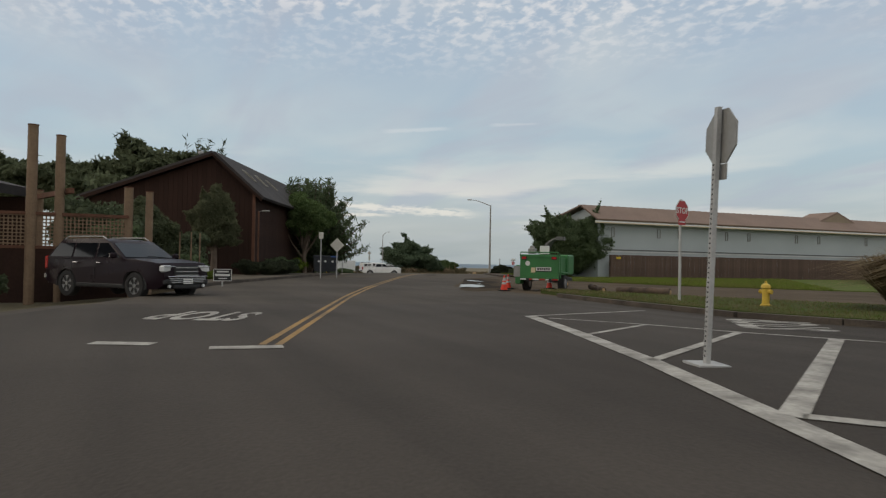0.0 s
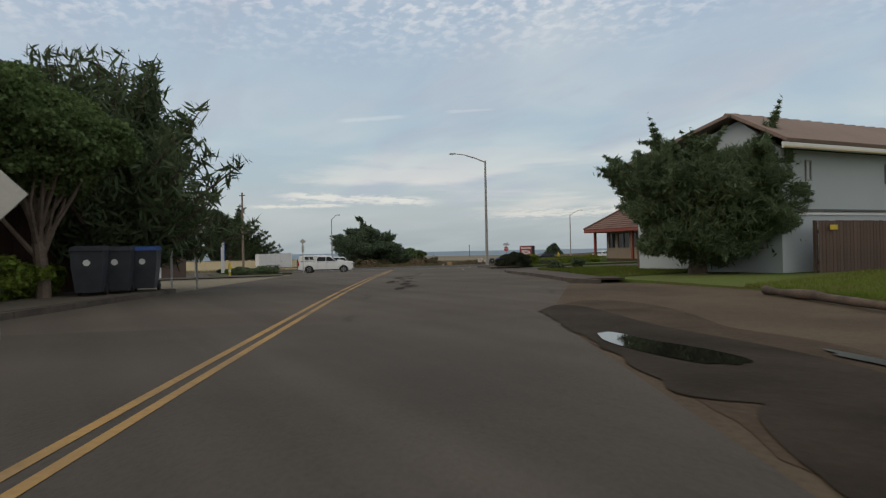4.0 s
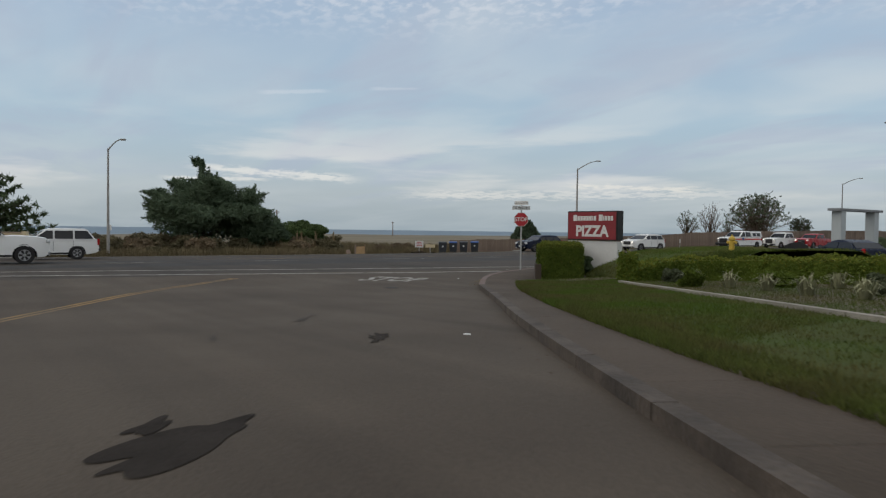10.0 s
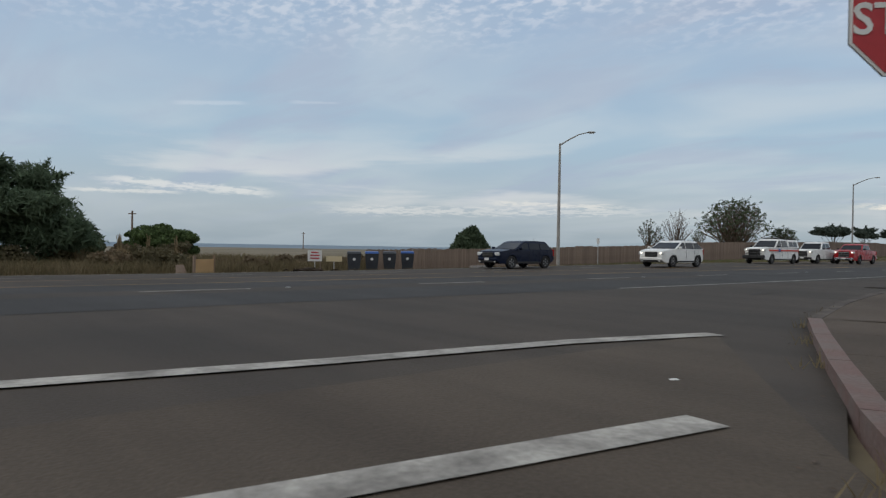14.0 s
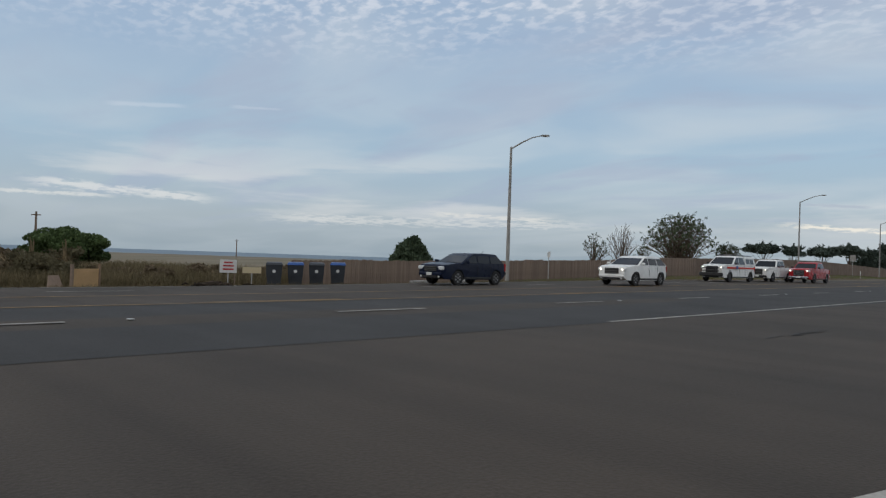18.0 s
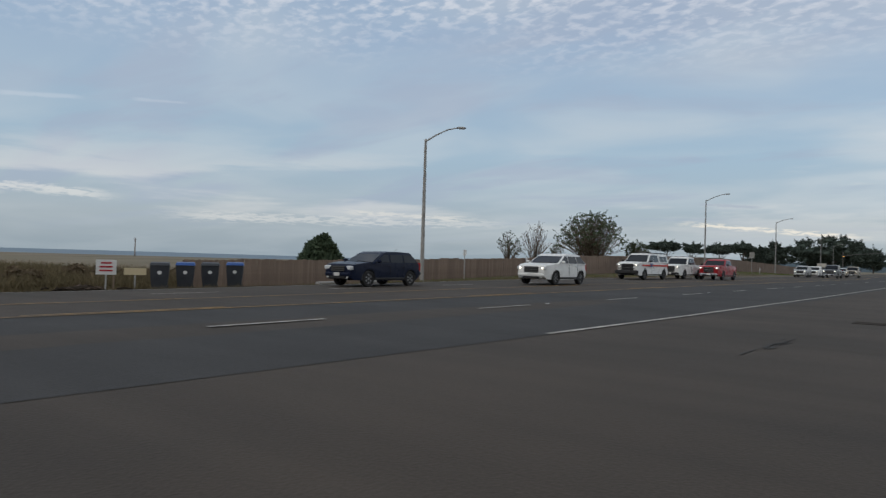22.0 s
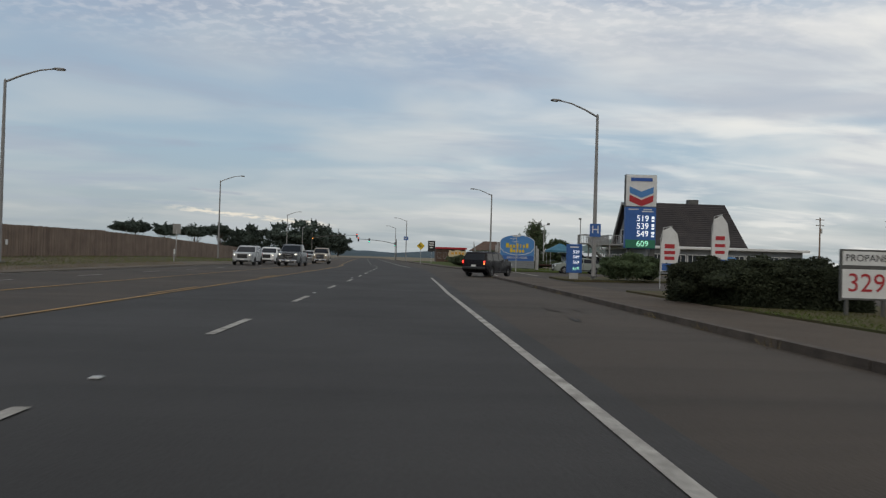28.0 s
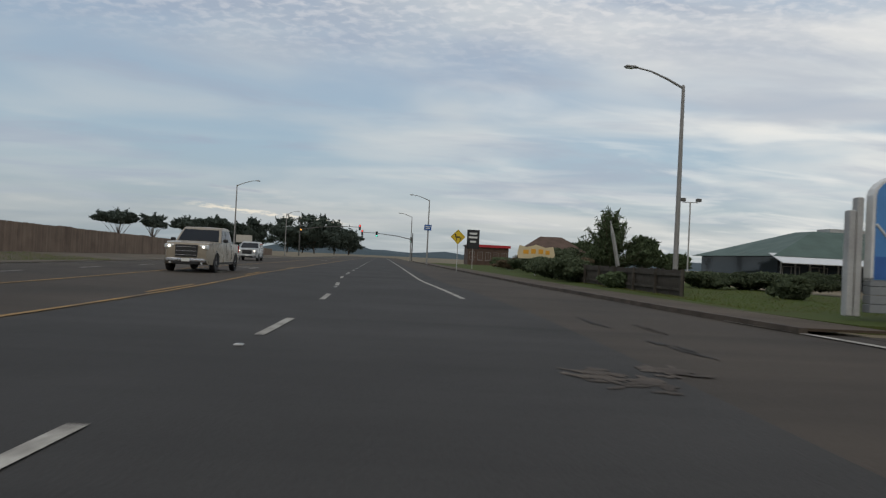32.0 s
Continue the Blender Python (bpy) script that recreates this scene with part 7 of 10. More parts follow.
hedge("clipped boxy green hedge at the end of the bed", [(32.3, -10.6), (33.7, -11.2), (35.2, -11.9)], 1.1, 0.1, 0.88, 304, n=26000, size=0.045, tips="leaf_lit_top")
setting("planting_bed", ribbon([(21.2, -2.6), (23.8, -4.3), (26.5, -6.1), (29.2, -7.8), (31.6, -9.3)], [(20.6, 0.4), (23.4, 0.6), (27.3, -0.7), (31.4, -2.7), (34.0, -4.2)], 0.142, 0.8, 6), "dirt", "bare brown soil of the planting bed", "bed", smooth=True)
pw = Shape().loft([[(x, y, land(x, y) - 0.2), (x + 0.14, y + 0.14, land(x, y) - 0.2), (x + 0.14, y + 0.14, land(x, y) + 0.6), (x, y, land(x, y) + 0.6)] for x, y in ((13.5, 1.75), (14.3, 0.5), (15.2, -0.5), (16.15, -1.4), (17.1, -2.3), (17.9, -2.98))])
tagged(new("planter_wall", pw.mesh("planter_wall", "planter")), "low brown rendered planter wall at the corner", "wall")
ivy = thing("ivy_trail", "thin ivy trailing over the planter wall", "ivy", pose(13.55, 1.6, 0.1))
part("leaves", quad_mesh("leaves", leaf_cloud([(0, 0, 0.2 + 0.14 * k, 0.06 + 0.03 * (k % 3), 0.1, 0.12) for k in range(5)], 160, 0.06, 9, shell=0.1), "leaf_cypress"), "leaf_cypress", ivy)

# main street: bushes, hedges and far woods
def twig_shrub(name, label, x, y, height, reach, stems, leaves, size, mat, seed, category="shrub"):
    """Many thin upright stems fanning from the ground, with forked twigs and small leaf tufts."""
    rg = random.Random(seed)
    t = thing(name, label, category, pose(x, y, land(x, y)))
    wood, tufts = Shape(), []
    for _ in range(stems):
        w, k = rg.uniform(0, 6.283), rg.random() ** 0.5
        top = height * math.sqrt(max(0.05, 1 - (k * 0.92) ** 2)) * rg.uniform(0.82, 1.03)
        foot = Vector((rg.uniform(-0.5, 0.5) * reach * 0.4, rg.uniform(-0.5, 0.5) * reach * 0.4, 0))
        tip = Vector((math.cos(w) * reach * k, math.sin(w) * reach * k, top))
        mid = foot.lerp(tip, 0.5) + Vector((0, 0, height * 0.07))
        wood.tube([foot, mid, tip], [0.07, 0.045, 0.015], 4)
        tufts.append((tip.x, tip.y, tip.z, 0.28, 0.28, 0.22))
        for f in (0.35, 0.55, 0.7, 0.82, 0.92):
            p = mid.lerp(tip, f * 2 - 1) if f > 0.5 else foot.lerp(mid, f * 2)
            e = p + Vector((rg.uniform(-1, 1), rg.uniform(-1, 1), rg.uniform(0.4, 1.3))) * (height * 0.11)
            wood.tube([p, e], [0.025, 0.01], 3)
            tufts.append((e.x, e.y, e.z, 0.25, 0.25, 0.2))
    part("branchwork", wood, "bark", t)
    part("leaves", quad_mesh("leaves", leaf_cloud(tufts, leaves, size, seed, shell=0.1), mat), mat, t)
    return t


twig_shrub("coast_shrub", "large half-bare twiggy shrub behind the fence", -38.4, 102, 8.8, 5.6, 150, 20000, 0.12, "leaf_dark", 402)
twig_shrub("coast_shrub", "low twiggy shrub behind the fence", -33, 107, 4.6, 2.2, 40, 5000, 0.12, "leaf_dark", 403)
twig_shrub("bare_tree", "thin bare sapling behind the fence", -48.6, 102.5, 7.6, 3.0, 34, 250, 0.12, "leaf_brown", 404, "tree")
twig_shrub("bare_tree", "thin half-bare sapling behind the fence", -52.8, 100.5, 5.6, 2.8, 30, 1800, 0.12, "leaf_dark", 405, "tree")
twig_shrub("coast_shrub", "low half-bare shrub behind the fence", -45.2, 104, 4.0, 1.8, 24, 900, 0.12, "leaf_dark", 406)
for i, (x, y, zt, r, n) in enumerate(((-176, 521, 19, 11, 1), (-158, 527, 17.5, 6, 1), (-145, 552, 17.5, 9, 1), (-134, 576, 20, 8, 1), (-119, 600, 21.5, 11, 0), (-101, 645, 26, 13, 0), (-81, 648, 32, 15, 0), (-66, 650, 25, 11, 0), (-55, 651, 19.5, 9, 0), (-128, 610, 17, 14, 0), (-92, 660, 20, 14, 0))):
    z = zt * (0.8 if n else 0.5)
    tree("monterey_pine", "distant dark Monterey pine with a flat crown", (x, y), clump_ball(x, y, z, r * 1.3, r * 1.3, zt * (0.24 if n else 0.56), 36, 430 + i, 0.26, -0.5), 4200, 1.1, "leaf_far_haze", 0.5, 450 + i, sprays=50, reach=3.5, shell=0.5, core=0.75)
tips = []
rg = random.Random(474)
for k in range(90):
    w, h = rg.uniform(0, 6.283), rg.random() ** 1.2
    d = 8.6 * (1 - 0.82 * h) * rg.uniform(0.5, 1.0)
    tips.append((36.3 + math.cos(w) * d, 235.7 + math.sin(w) * d, 2.5 + 9.2 * h))
branchy("cypress_tree", "pointed open cypress behind the lodge fence", (36.3, 235.7), tips, "leaf_cypress", 475, 9000, 0.45, 0.4, spread=1.3)
for i, (x, y, zt, r) in enumerate(((42.0, 234, 6.8, 4.0), (30.5, 233, 6.0, 4.2), (48.0, 236, 4.6, 3.4))):
    tree("cypress_bush", "bushy dark cypress behind the lodge fence", (x, y), clump_ball(x, y, zt * 0.5, r, r, zt * 0.48, 24, 470 + i, 0.32, -0.6), 6000, 0.3, "leaf_cypress", 0.2, 480 + i, sprays=70, reach=1.0, long=1.9, up=0.5, radial=0.6, core=0.7)
hedge("big rounded dark hedge beside the propane sign", [(9.9, 73.3), (11.2, 70.9), (13.4, 69.8)], 1.7, 0.1, 1.1, 501, "leaf_heath", 50000, 0.045, side=1)
tree("round_shrub", "big rounded dark clipped shrub beside the propane sign", (12.4, 72.2), clump_ball(12.4, 72.2, 0.75, 2.4, 1.6, 0.72, 40, 503, 0.24, -0.6), 40000, 0.045, "leaf_heath", 0.05, 504, trunk=False, category="shrub", core=0.85)
for i, (x, y, r, h) in enumerate(((10.6, 72.4, 1.0, 1.3), (11.5, 71.3, 1.2, 1.45), (12.9, 71.0, 1.2, 1.4), (14.6, 93.9, 1.05, 1.5), (15.6, 93.7, 1.25, 1.65), (16.6, 94.1, 1.05, 1.5), (25.5, 101.5, 2.0, 1.6), (28.0, 101.0, 2.0, 1.5))):
    tree("round_shrub", "rounded dark clipped shrub by the forecourt", (x, y), clump_ball(x, y, land(x, y) + h * 0.5, r, r, h * 0.52, 18, 510 + i, 0.36), 16000 if i < 3 else 9000, 0.05 if i < 3 else 0.08, "leaf_heath" if i < 3 else "leaf_cypress", 0.05, 520 + i, trunk=False, category="shrub", core=0.85)
for i, (x, y, r, h, mat) in enumerate(((12.5, 41.2, 0.8, 0.85, "leaf_yellow"), (13.3, 41.0, 0.8, 0.9, "leaf_yellow"), (11.7, 45.0, 0.9, 0.8, "leaf_dark"), (12.6, 44.6, 0.8, 0.9, "leaf_cypress"), (11.2, 47.6, 0.8, 0.7, "leaf_dark"), (14.2, 43.4, 0.9, 1.2, "leaf_dark"), (15.0, 40.6, 1.2, 1.8, "leaf_dark"), (16.2, 38.6, 1.4, 1.9, "leaf_dark"), (14.6, 36.6, 1.2, 1.5, "leaf_dark"), (13.6, 32.0, 1.3, 1.5, "leaf_cypress"), (16.5, 34.5, 1.6, 2.0, "leaf_dark"), (12.4, 50.4, 0.9, 0.8, "leaf_cypress"), (11.6, 53.0, 0.8, 0.7, "leaf_dark"), (11.6, 38.2, 0.7, 0.55, "leaf_hedge"), (12.3, 28.5, 1.0, 1.0, "leaf_cypress"), (14.0, 47.5, 0.8, 1.0, "leaf_hedge"), (17.2, 61.0, 1.6, 1.2, "leaf_dark"), (20.2, 60.0, 1.6, 1.3, "leaf_dark"))):
    tree("garden_shrub", "rounded shrub in the planting bed behind the pavement", (x, y), clump_ball(x, y, land(x, y) + 0.1 + h * 0.5, r, r, h * 0.52, 26, 540 + i, 0.28), 15000, 0.05, mat, 0.05, 560 + i, trunk=False, category="shrub", core=0.82)
for i, (x, y, r, h, mat) in enumerate(((10.8, 139.5, 1.0, 0.9, "leaf_cypress"), (10.2, 146.5, 1.5, 1.6, "leaf_dark"), (10.0, 151.0, 1.4, 1.5, "leaf_dark"), (11.0, 158, 2.2, 1.5, "leaf_dark"), (13.5, 163, 2.4, 1.6, "leaf_brown"), (12.0, 172, 2.0, 1.7, "leaf_dark"), (13.2, 181, 2.2, 2.0, "leaf_brown"), (15.0, 176, 2.6, 2.6, "leaf_dark"), (12.2, 190, 2.0, 1.4, "leaf_brown"), (11.4, 141.5, 0.8, 0.7, "leaf_hedge"), (16.5, 135.6, 0.9, 1.0, "leaf_dark"), (17.6, 146.4, 1.7, 1.15, "leaf_dark"), (20.2, 147.4, 1.8, 1.2, "leaf_dark"), (23.0, 148.6, 1.9, 1.25, "leaf_dark"), (26.0, 150.4, 2.0, 1.3, "leaf_dark"), (14.9, 147.0, 1.0, 1.0, "leaf_hedge"), (12.5, 199, 2.4, 1.8, "leaf_cypress"), (17.5, 186, 3.0, 3.0, "leaf_dark"))):
    tree("garden_shrub", "dark rounded shrub along the pavement", (x, y), clump_ball(x, y, land(x, y) + h * 0.5, r, r, h * 0.52, 16, 600 + i, 0.36), 4500, 0.14, mat, 0.05, 620 + i, trunk=False, category="shrub", core=0.82)
# station corner bushes
for i, (x, y, r, h, mat) in enumerate(((12.0, -31.8, 1.2, 0.8, "leaf_hedge"), (14.0, -31.6, 1.1, 0.9, "leaf_cypress"), (8.0, -31.0, 0.9, 0.7, "leaf_hedge"), (17.0, -31.8, 1.4, 0.9, "leaf_cypress"), (24.2, -31.6, 1.4, 0.9, "leaf_cypress"), (4.5, -31.5, 0.9, 0.6, "leaf_euc"))):
    tree("garden_shrub", "low rounded shrub at the station corner", (x, y), clump_ball(x, y, land(x, y) + h * 0.5, r, r, h * 0.52, 12, 650 + i, 0.36), 3500, 0.1, mat, 0.05, 660 + i, trunk=False, category="shrub", core=0.82)


# grass: loose blades
def blades(label, a, b, n, h, seed, dz=0.12, mat="grass", width=0.008, climb=0.0):
    rg = np.random.default_rng(seed)
    m = max(2, int(length(a) / 1.0))
    pa, pb = along(a, m), along(b, m)
    u = rg.random(n) * (m - 1)
    i = np.minimum(u.astype(int), m - 2)
    f, v = (u - i)[:, None], (rg.random(n) ** 1.6)[:, None]
    p = (pa[i] * (1 - f) + pa[i + 1] * f) * (1 - v) + (pb[i] * (1 - f) + pb[i + 1] * f) * v
    z = np.array([land(x, y) for x, y in p]) + dz - 0.02
    if climb:
        z += np.array([climb * bank_rise(k) for k in v[:, 0]])
    base = np.c_[p, z]
    w = rg.random(n) * 6.283
    side = np.stack([np.cos(w), np.sin(w), np.zeros(n)], 1) * width
    tip = base + np.c_[rg.normal(size=(n, 2)) * h * 0.45, h * (0.4 + 0.8 * rg.random(n))]
    return setting("grass_blades", quad_mesh("grass_blades", np.stack([base - side, base + side, tip], 1), mat), mat, label, "grass", kind="stuff")


blades("short green lawn grass", REST_IN[:-1], [(43, -12), (40, -10), (36, -8), (32, -6), (29, -3), (26, -1), (19.2, -3.2)], 90000, 0.065, 701, 0.13)
blades("short green lawn grass by the sign", [(31.0, -12.9), (28.5, -11.4), (25.9, -9.7), (21.9, -6.9), (19.0, -4.3)], [(29.5, 0), (28, 2), (25, 2.6), (22, 2.5), (18.6, 1.6)], 120000, 0.075, 709, 0.13)
blades("ragged grass over the pavement edge", [(40.0, -17.55), (35.1, -15.4), (31.0, -13.1), (28.5, -11.6), (25.9, -9.9), (21.9, -7.1), (19.2, -4.9)], [(39.6, -16.6), (34.8, -14.5), (30.7, -12.2), (28.2, -10.7), (25.5, -9.0), (21.5, -6.2), (19.2, -3.6)], 26000, 0.11, 710, 0.12)
blades("green grass on the bank", BANK_LOW, BANK_TOP, 60000, 0.09, 719, 0.13, climb=0.87)
blades("rough green grass by the drive", [(67.6, -31.4), (62, -28.7), (58.4, -27.4), (57.2, -26.0)], [(66, -24), (62, -22), (59, -21), (57.5, -21.5)], 30000, 0.10, 702, 0.11, "grass_field", 0.011)
blades("patchy grass along the kerb", [(92.9, -45.3), (95.4, -45.95), (98.6, -46.4), (103, -46.8), (105.5, -46.0)], [(92.7, -44.0), (97, -42.8), (101, -41), (106, -38.5)], 14000, 0.07, 703, 0.12)
blades("dry straw among the kerb grass", [(92.9, -45.3), (95.4, -45.95), (98.6, -46.4), (103, -46.8), (105.5, -46.0)], [(92.7, -44.0), (97, -42.8), (101, -41), (106, -38.5)], 9000, 0.08, 711, 0.12, "dry_grass")
blades("dry straw in the motel field", [(74, -32.6), (79, -34.2), (86, -33.0), (92, -29)], [(71, -23), (72, -20), (72, -16), (72, -8)], 5000, 0.13, 712, 0.05, "dry_grass")
blades("green field grass before the motel", [(74, -32.6), (79, -34.2), (86, -33.0), (92, -29)], [(71, -23), (72, -20), (72, -16), (72, -8)], 60000, 0.13, 704, 0.05, "grass_field", 0.012)
blades("rough dry verge grass below the fence", [(-14.4, -20), (-14.4, 40), (-14.4, 110)], [(-20.8, -20), (-20.8, 40), (-20.8, 110)], 30000, 0.16, 705, 0.0, "dry_grass")
blades("green verge grass below the fence", [(-16, 28), (-16, 60), (-16, 150)], [(-20.8, 28), (-20.8, 60), (-20.8, 150)], 26000, 0.16, 706, 0.0)
blades("green grass by the lodge sign", [(10.4, 126), (10.3, 150)], [(22, 126), (20, 150)], 16000, 0.09, 707, 0.11)
blades("grass along the planting bed", [(10.6, 20), (10.6, 45), (10.4, 70)], [(14, 20), (14, 45), (13, 70)], 16000, 0.08, 708, 0.13)

blades("tall dry coastal grass beyond the road", [(-21.5, -14), (-21.5, 8), (-21.5, 30)], [(-62, -14), (-62, 8), (-62, 30)], 46000, 0.75, 707, 0.0, "dry_grass", 0.035)
blades("tall dry coastal grass beyond the road", [(-21.5, -40), (-21.5, -14)], [(-50, -40), (-50, -14)], 14000, 0.6, 708, 0.0, "dry_grass", 0.035)

tree("garden_shrub", "low green shrub in front of the sign plinth", (16.3, 0.55), clump_ball(16.3, 0.55, 0.42, 0.9, 0.5, 0.42, 16, 803, 0.34), 12000, 0.05, "leaf_cypress", 0.05, 804, trunk=False, category="shrub", core=0.8)


# ---- street furniture ----


def street_lamp(x, y, z, top, arm, rise, label, mat="steel", r=0.11, base=True):
    """A tapered lamp pole whose arm reaches by the vector arm and rises to a cobra head."""
    t = thing("street_lamp", label, "street lamp", pose(x, y, z), group="street lamps")
    h = top - z
    part("pole", Shape().tube([(0, 0, -0.1), (0, 0, h * 0.5), (0, 0, h)], [r, r * 0.8, r * 0.58], 12), mat, t, smooth=True)
    ax, ay = arm
    part("arm", Shape().tube([(0, 0, h - 0.05), (ax * 0.3, ay * 0.3, h + rise * 0.45), (ax * 0.6, ay * 0.6, h + rise * 0.85), (ax * 0.85, ay * 0.85, h + rise)], [0.055, 0.05, 0.04, 0.035], 8), mat, t, smooth=True)
    ang = math.degrees(math.atan2(ay, ax))
    head = part("lamp_head", Shape().box(0.25, 0, 0.02, 0.62, 0.24, 0.10, bevel=0.04, taper=0.8), mat, t, m=frame_at(ax * 0.85, ay * 0.85, h + rise, ang))
    part("lens", Shape().box(0.3, 0, -0.045, 0.36, 0.17, 0.04, bevel=0.015), "lens_clear", head)
    part("cap", Shape().tube([(0, 0, h), (0, 0, h + 0.1)], [r * 0.62, r * 0.3], 10), mat, t)
    if base:
        part("base_plate", Shape().box(0, 0, 0.02, 0.42, 0.42, 0.05, bevel=0.01), "steel_dark", t)
        for bx, by in ((-.15, -.15), (.15, -.15), (.15, .15), (-.15, .15)):
            part("bolt", Shape().tube([(bx, by, 0.03), (bx, by, 0.09)], 0.02, 6), "steel_dark", t)
    return t


street_lamp(36.5, -16.57, land(36.5, -16.57) + 0.13, 9.33, (-1.5, -2.4), 0.7, "tall speckled concrete street lamp on the pavement", "lamp_concrete", 0.13)
street_lamp(-23.0, -9.3, land(-23, -9.3), 7.45, (0.9, 0.8), 0.7, "tall steel street lamp across the main street", "lamp_concrete")
street_lamp(-17.5, 34.6, land(-17.5, 34.6), 8.2, (1.75, 1.3), 0.8, "tall grey street lamp on the grassy verge", "lamp_concrete", 0.13)
street_lamp(-17.5, 89.8, land(-17.5, 89.8), 9.25, (2.6, 0.3), 0.75, "tall grey street lamp on the grassy verge", "pole_grey")
street_lamp(-19.5, 137.75, land(-19.5, 137.75), 9.4, (2.6, 0.3), 0.7, "tall grey street lamp on the grassy verge", "pole_grey")
street_lamp(-21.3, 195.5, 0, 8.8, (2.6, 0.3), 0.7, "tall grey street lamp on the grassy verge", "pole_grey")
street_lamp(-28, 262, 0, 9.0, (2.6, 0.3), 0.7, "distant grey street lamp by the crossing", "pole_grey")
tl = street_lamp(13.14, 38.75, 0.13, 9.5, (-2.6, -0.5), 0.6, "tall grey street lamp carrying two green signs", "pole_grey", 0.13)
gl = street_lamp(13.05, 92.7, 0.3, 9.3, (-2.6, -0.4), 0.7, "tall grey street lamp carrying a blue hospital sign", "pole_grey", 0.13)
street_lamp(12.7, 138.0, 0.2, 8.85, (-2.5, -0.3), 0.65, "tall grey street lamp behind the pavement", "pole_grey", 0.12)
street_lamp(2.55, 201.0, 0.1, 8.6, (-2.5, -0.2), 0.6, "tall grey street lamp with a blue sign", "pole_grey")
street_lamp(-0.4, 245.0, 0.1, 8.8, (-2.5, -0.2), 0.6, "distant grey street lamp", "pole_grey")
street_lamp(31.5, 139.2, 0.1, 6.3, (-0.5, 0), 0.1, "slim lot lamp beside the lodge", "steel", 0.07)
lot = thing("lot_floodlight", "twin-headed floodlight on a thin pole", "lamp", pose(23.9, 139.1, 0.1))
part("pole", Shape().tube([(0, 0, 0), (0, 0, 6.2)], 0.06, 8), "steel", lot)
part("head", Shape().box(-0.1, -0.1, 6.3, 0.3, 0.3, 0.18, bevel=0.03), "steel_dark", lot)
tw = thing("lot_floodlight", "twin-headed floodlight by the pavilion", "lamp", pose(25.5, 170, 0.1))
part("pole", Shape().tube([(0, 0, 0), (0, 0, 7.0)], 0.07, 8), "steel", tw)
part("cross_arm", Shape().tube([(-0.7, 0, 7.0), (0.7, 0, 7.0)], 0.04, 6), "steel", tw)
for x in (-0.7, 0.7):
    part("head", Shape().box(x, -0.1, 7.2, 0.45, 0.3, 0.3, bevel=0.04), "steel_dark", tw)


def face_to(x, y, z, tx, ty, tilt=0.0):
    """A pose whose -y axis faces the place (tx, ty)."""
    return frame_at(x, y, z, math.degrees(math.atan2(ty - y, tx - x)) + 90)


FACE = Matrix.Rotation(radians(90), 4, "X")


def on_face(x, z, y):
    return Matrix.Translation((x, y, z)) @ FACE


def octagon(r):
    return [(r * math.cos(radians(22.5 + 45 * i)), r * math.sin(radians(22.5 + 45 * i))) for i in range(8)]


def stop_sign(x, y, zb, zc, toward, label, r=0.33, extra=0.0):
    t = thing("stop_sign", label, "stop sign", face_to(x, y, zb, *toward))
    h = zc - zb
    part("post", Shape().box(0, 0.05, (h + r + extra) / 2 - 0.1, 0.06, 0.05, h + r + extra + 0.2), "steel", t)
    pl = part("plate", Shape().prism([(a, b + h) for a, b in octagon(r)], 0.0, 0.012, "y"), "sign_back", t)
    part("border", Shape().prism([(a, b + h) for a, b in octagon(r * 0.995)], -0.004, -0.001, "y"), "sign_white", pl)
    part("red_face", Shape().prism([(a, b + h) for a, b in octagon(r * 0.94)], -0.008, -0.004, "y"), "sign_red", pl)
    lettering("writing", "STOP", r * 0.74, "sign_white", pl, on_face(0, h, -0.011), 0.002, bold=r * 0.012)
    return t


sa = stop_sign(12.9, 0.7, 0.13, 2.2, (24, -11.5), "red stop sign with two street name blades above it", 0.31, 0.45)
for z, rot, text, w, mat in ((2.68, 38, "S. Main ST", 0.86, "sign_white"), (2.88, -30, "North Harbor DR", 0.70, "sign_white")):
    bl = part("street_name_blade", Shape().box(0, 0, 0, w, 0.012, 0.165), mat, sa, m=Matrix.Translation((0, 0.0, z - 0.13)) @ Matrix.Rotation(radians(rot), 4, "Z"))
    lettering("writing", text, 0.135 if w > 0.8 or "Main" in text else 0.095, "black", bl, on_face(0, 0, -0.008), 0.001)
part("cap", Shape().box(0, 0.05, 2.62, 0.08, 0.08, 0.06), "steel", sa)
s2 = stop_sign(99.2, -45.0, land(99.2, -45), 3.62, (108.9, -42.7), "red stop sign on a tall post behind the kerb", 0.3)
part("small_plate", Shape().box(0, 0, 2.18, 0.3, 0.012, 0.16), "sign_red", s2, "small red plate below the octagon")
part("writing", Shape().box(0, -0.012, 2.18, 0.24, 0.008, 0.03), "sign_white", s2)
s3 = stop_sign(107.93, -52.9, land(107.9, -52.9), 3.49, (110.5, -43.2), "stop sign seen from behind on a perforated post", 0.3, 0.0)
part("small_plate", Shape().box(0, 0, 1.98, 0.24, 0.012, 0.16), "sign_back", s3)
part("foot_plate", Shape().box(0, 0.05, 0.012, 0.34, 0.34, 0.025), "steel", s3)
s3.matrix_world = Matrix.Translation(s3.matrix_world.translation) @ Matrix.Rotation(radians(-2.0), 4, (0.42, -0.9, 0.0)) @ s3.matrix_world.to_3x3().to_4x4()
for i in range(40):
    part("hole", Shape().box(0, 0.077, 0.1 + i * 0.05, 0.018, 0.004, 0.018), "black", s3)


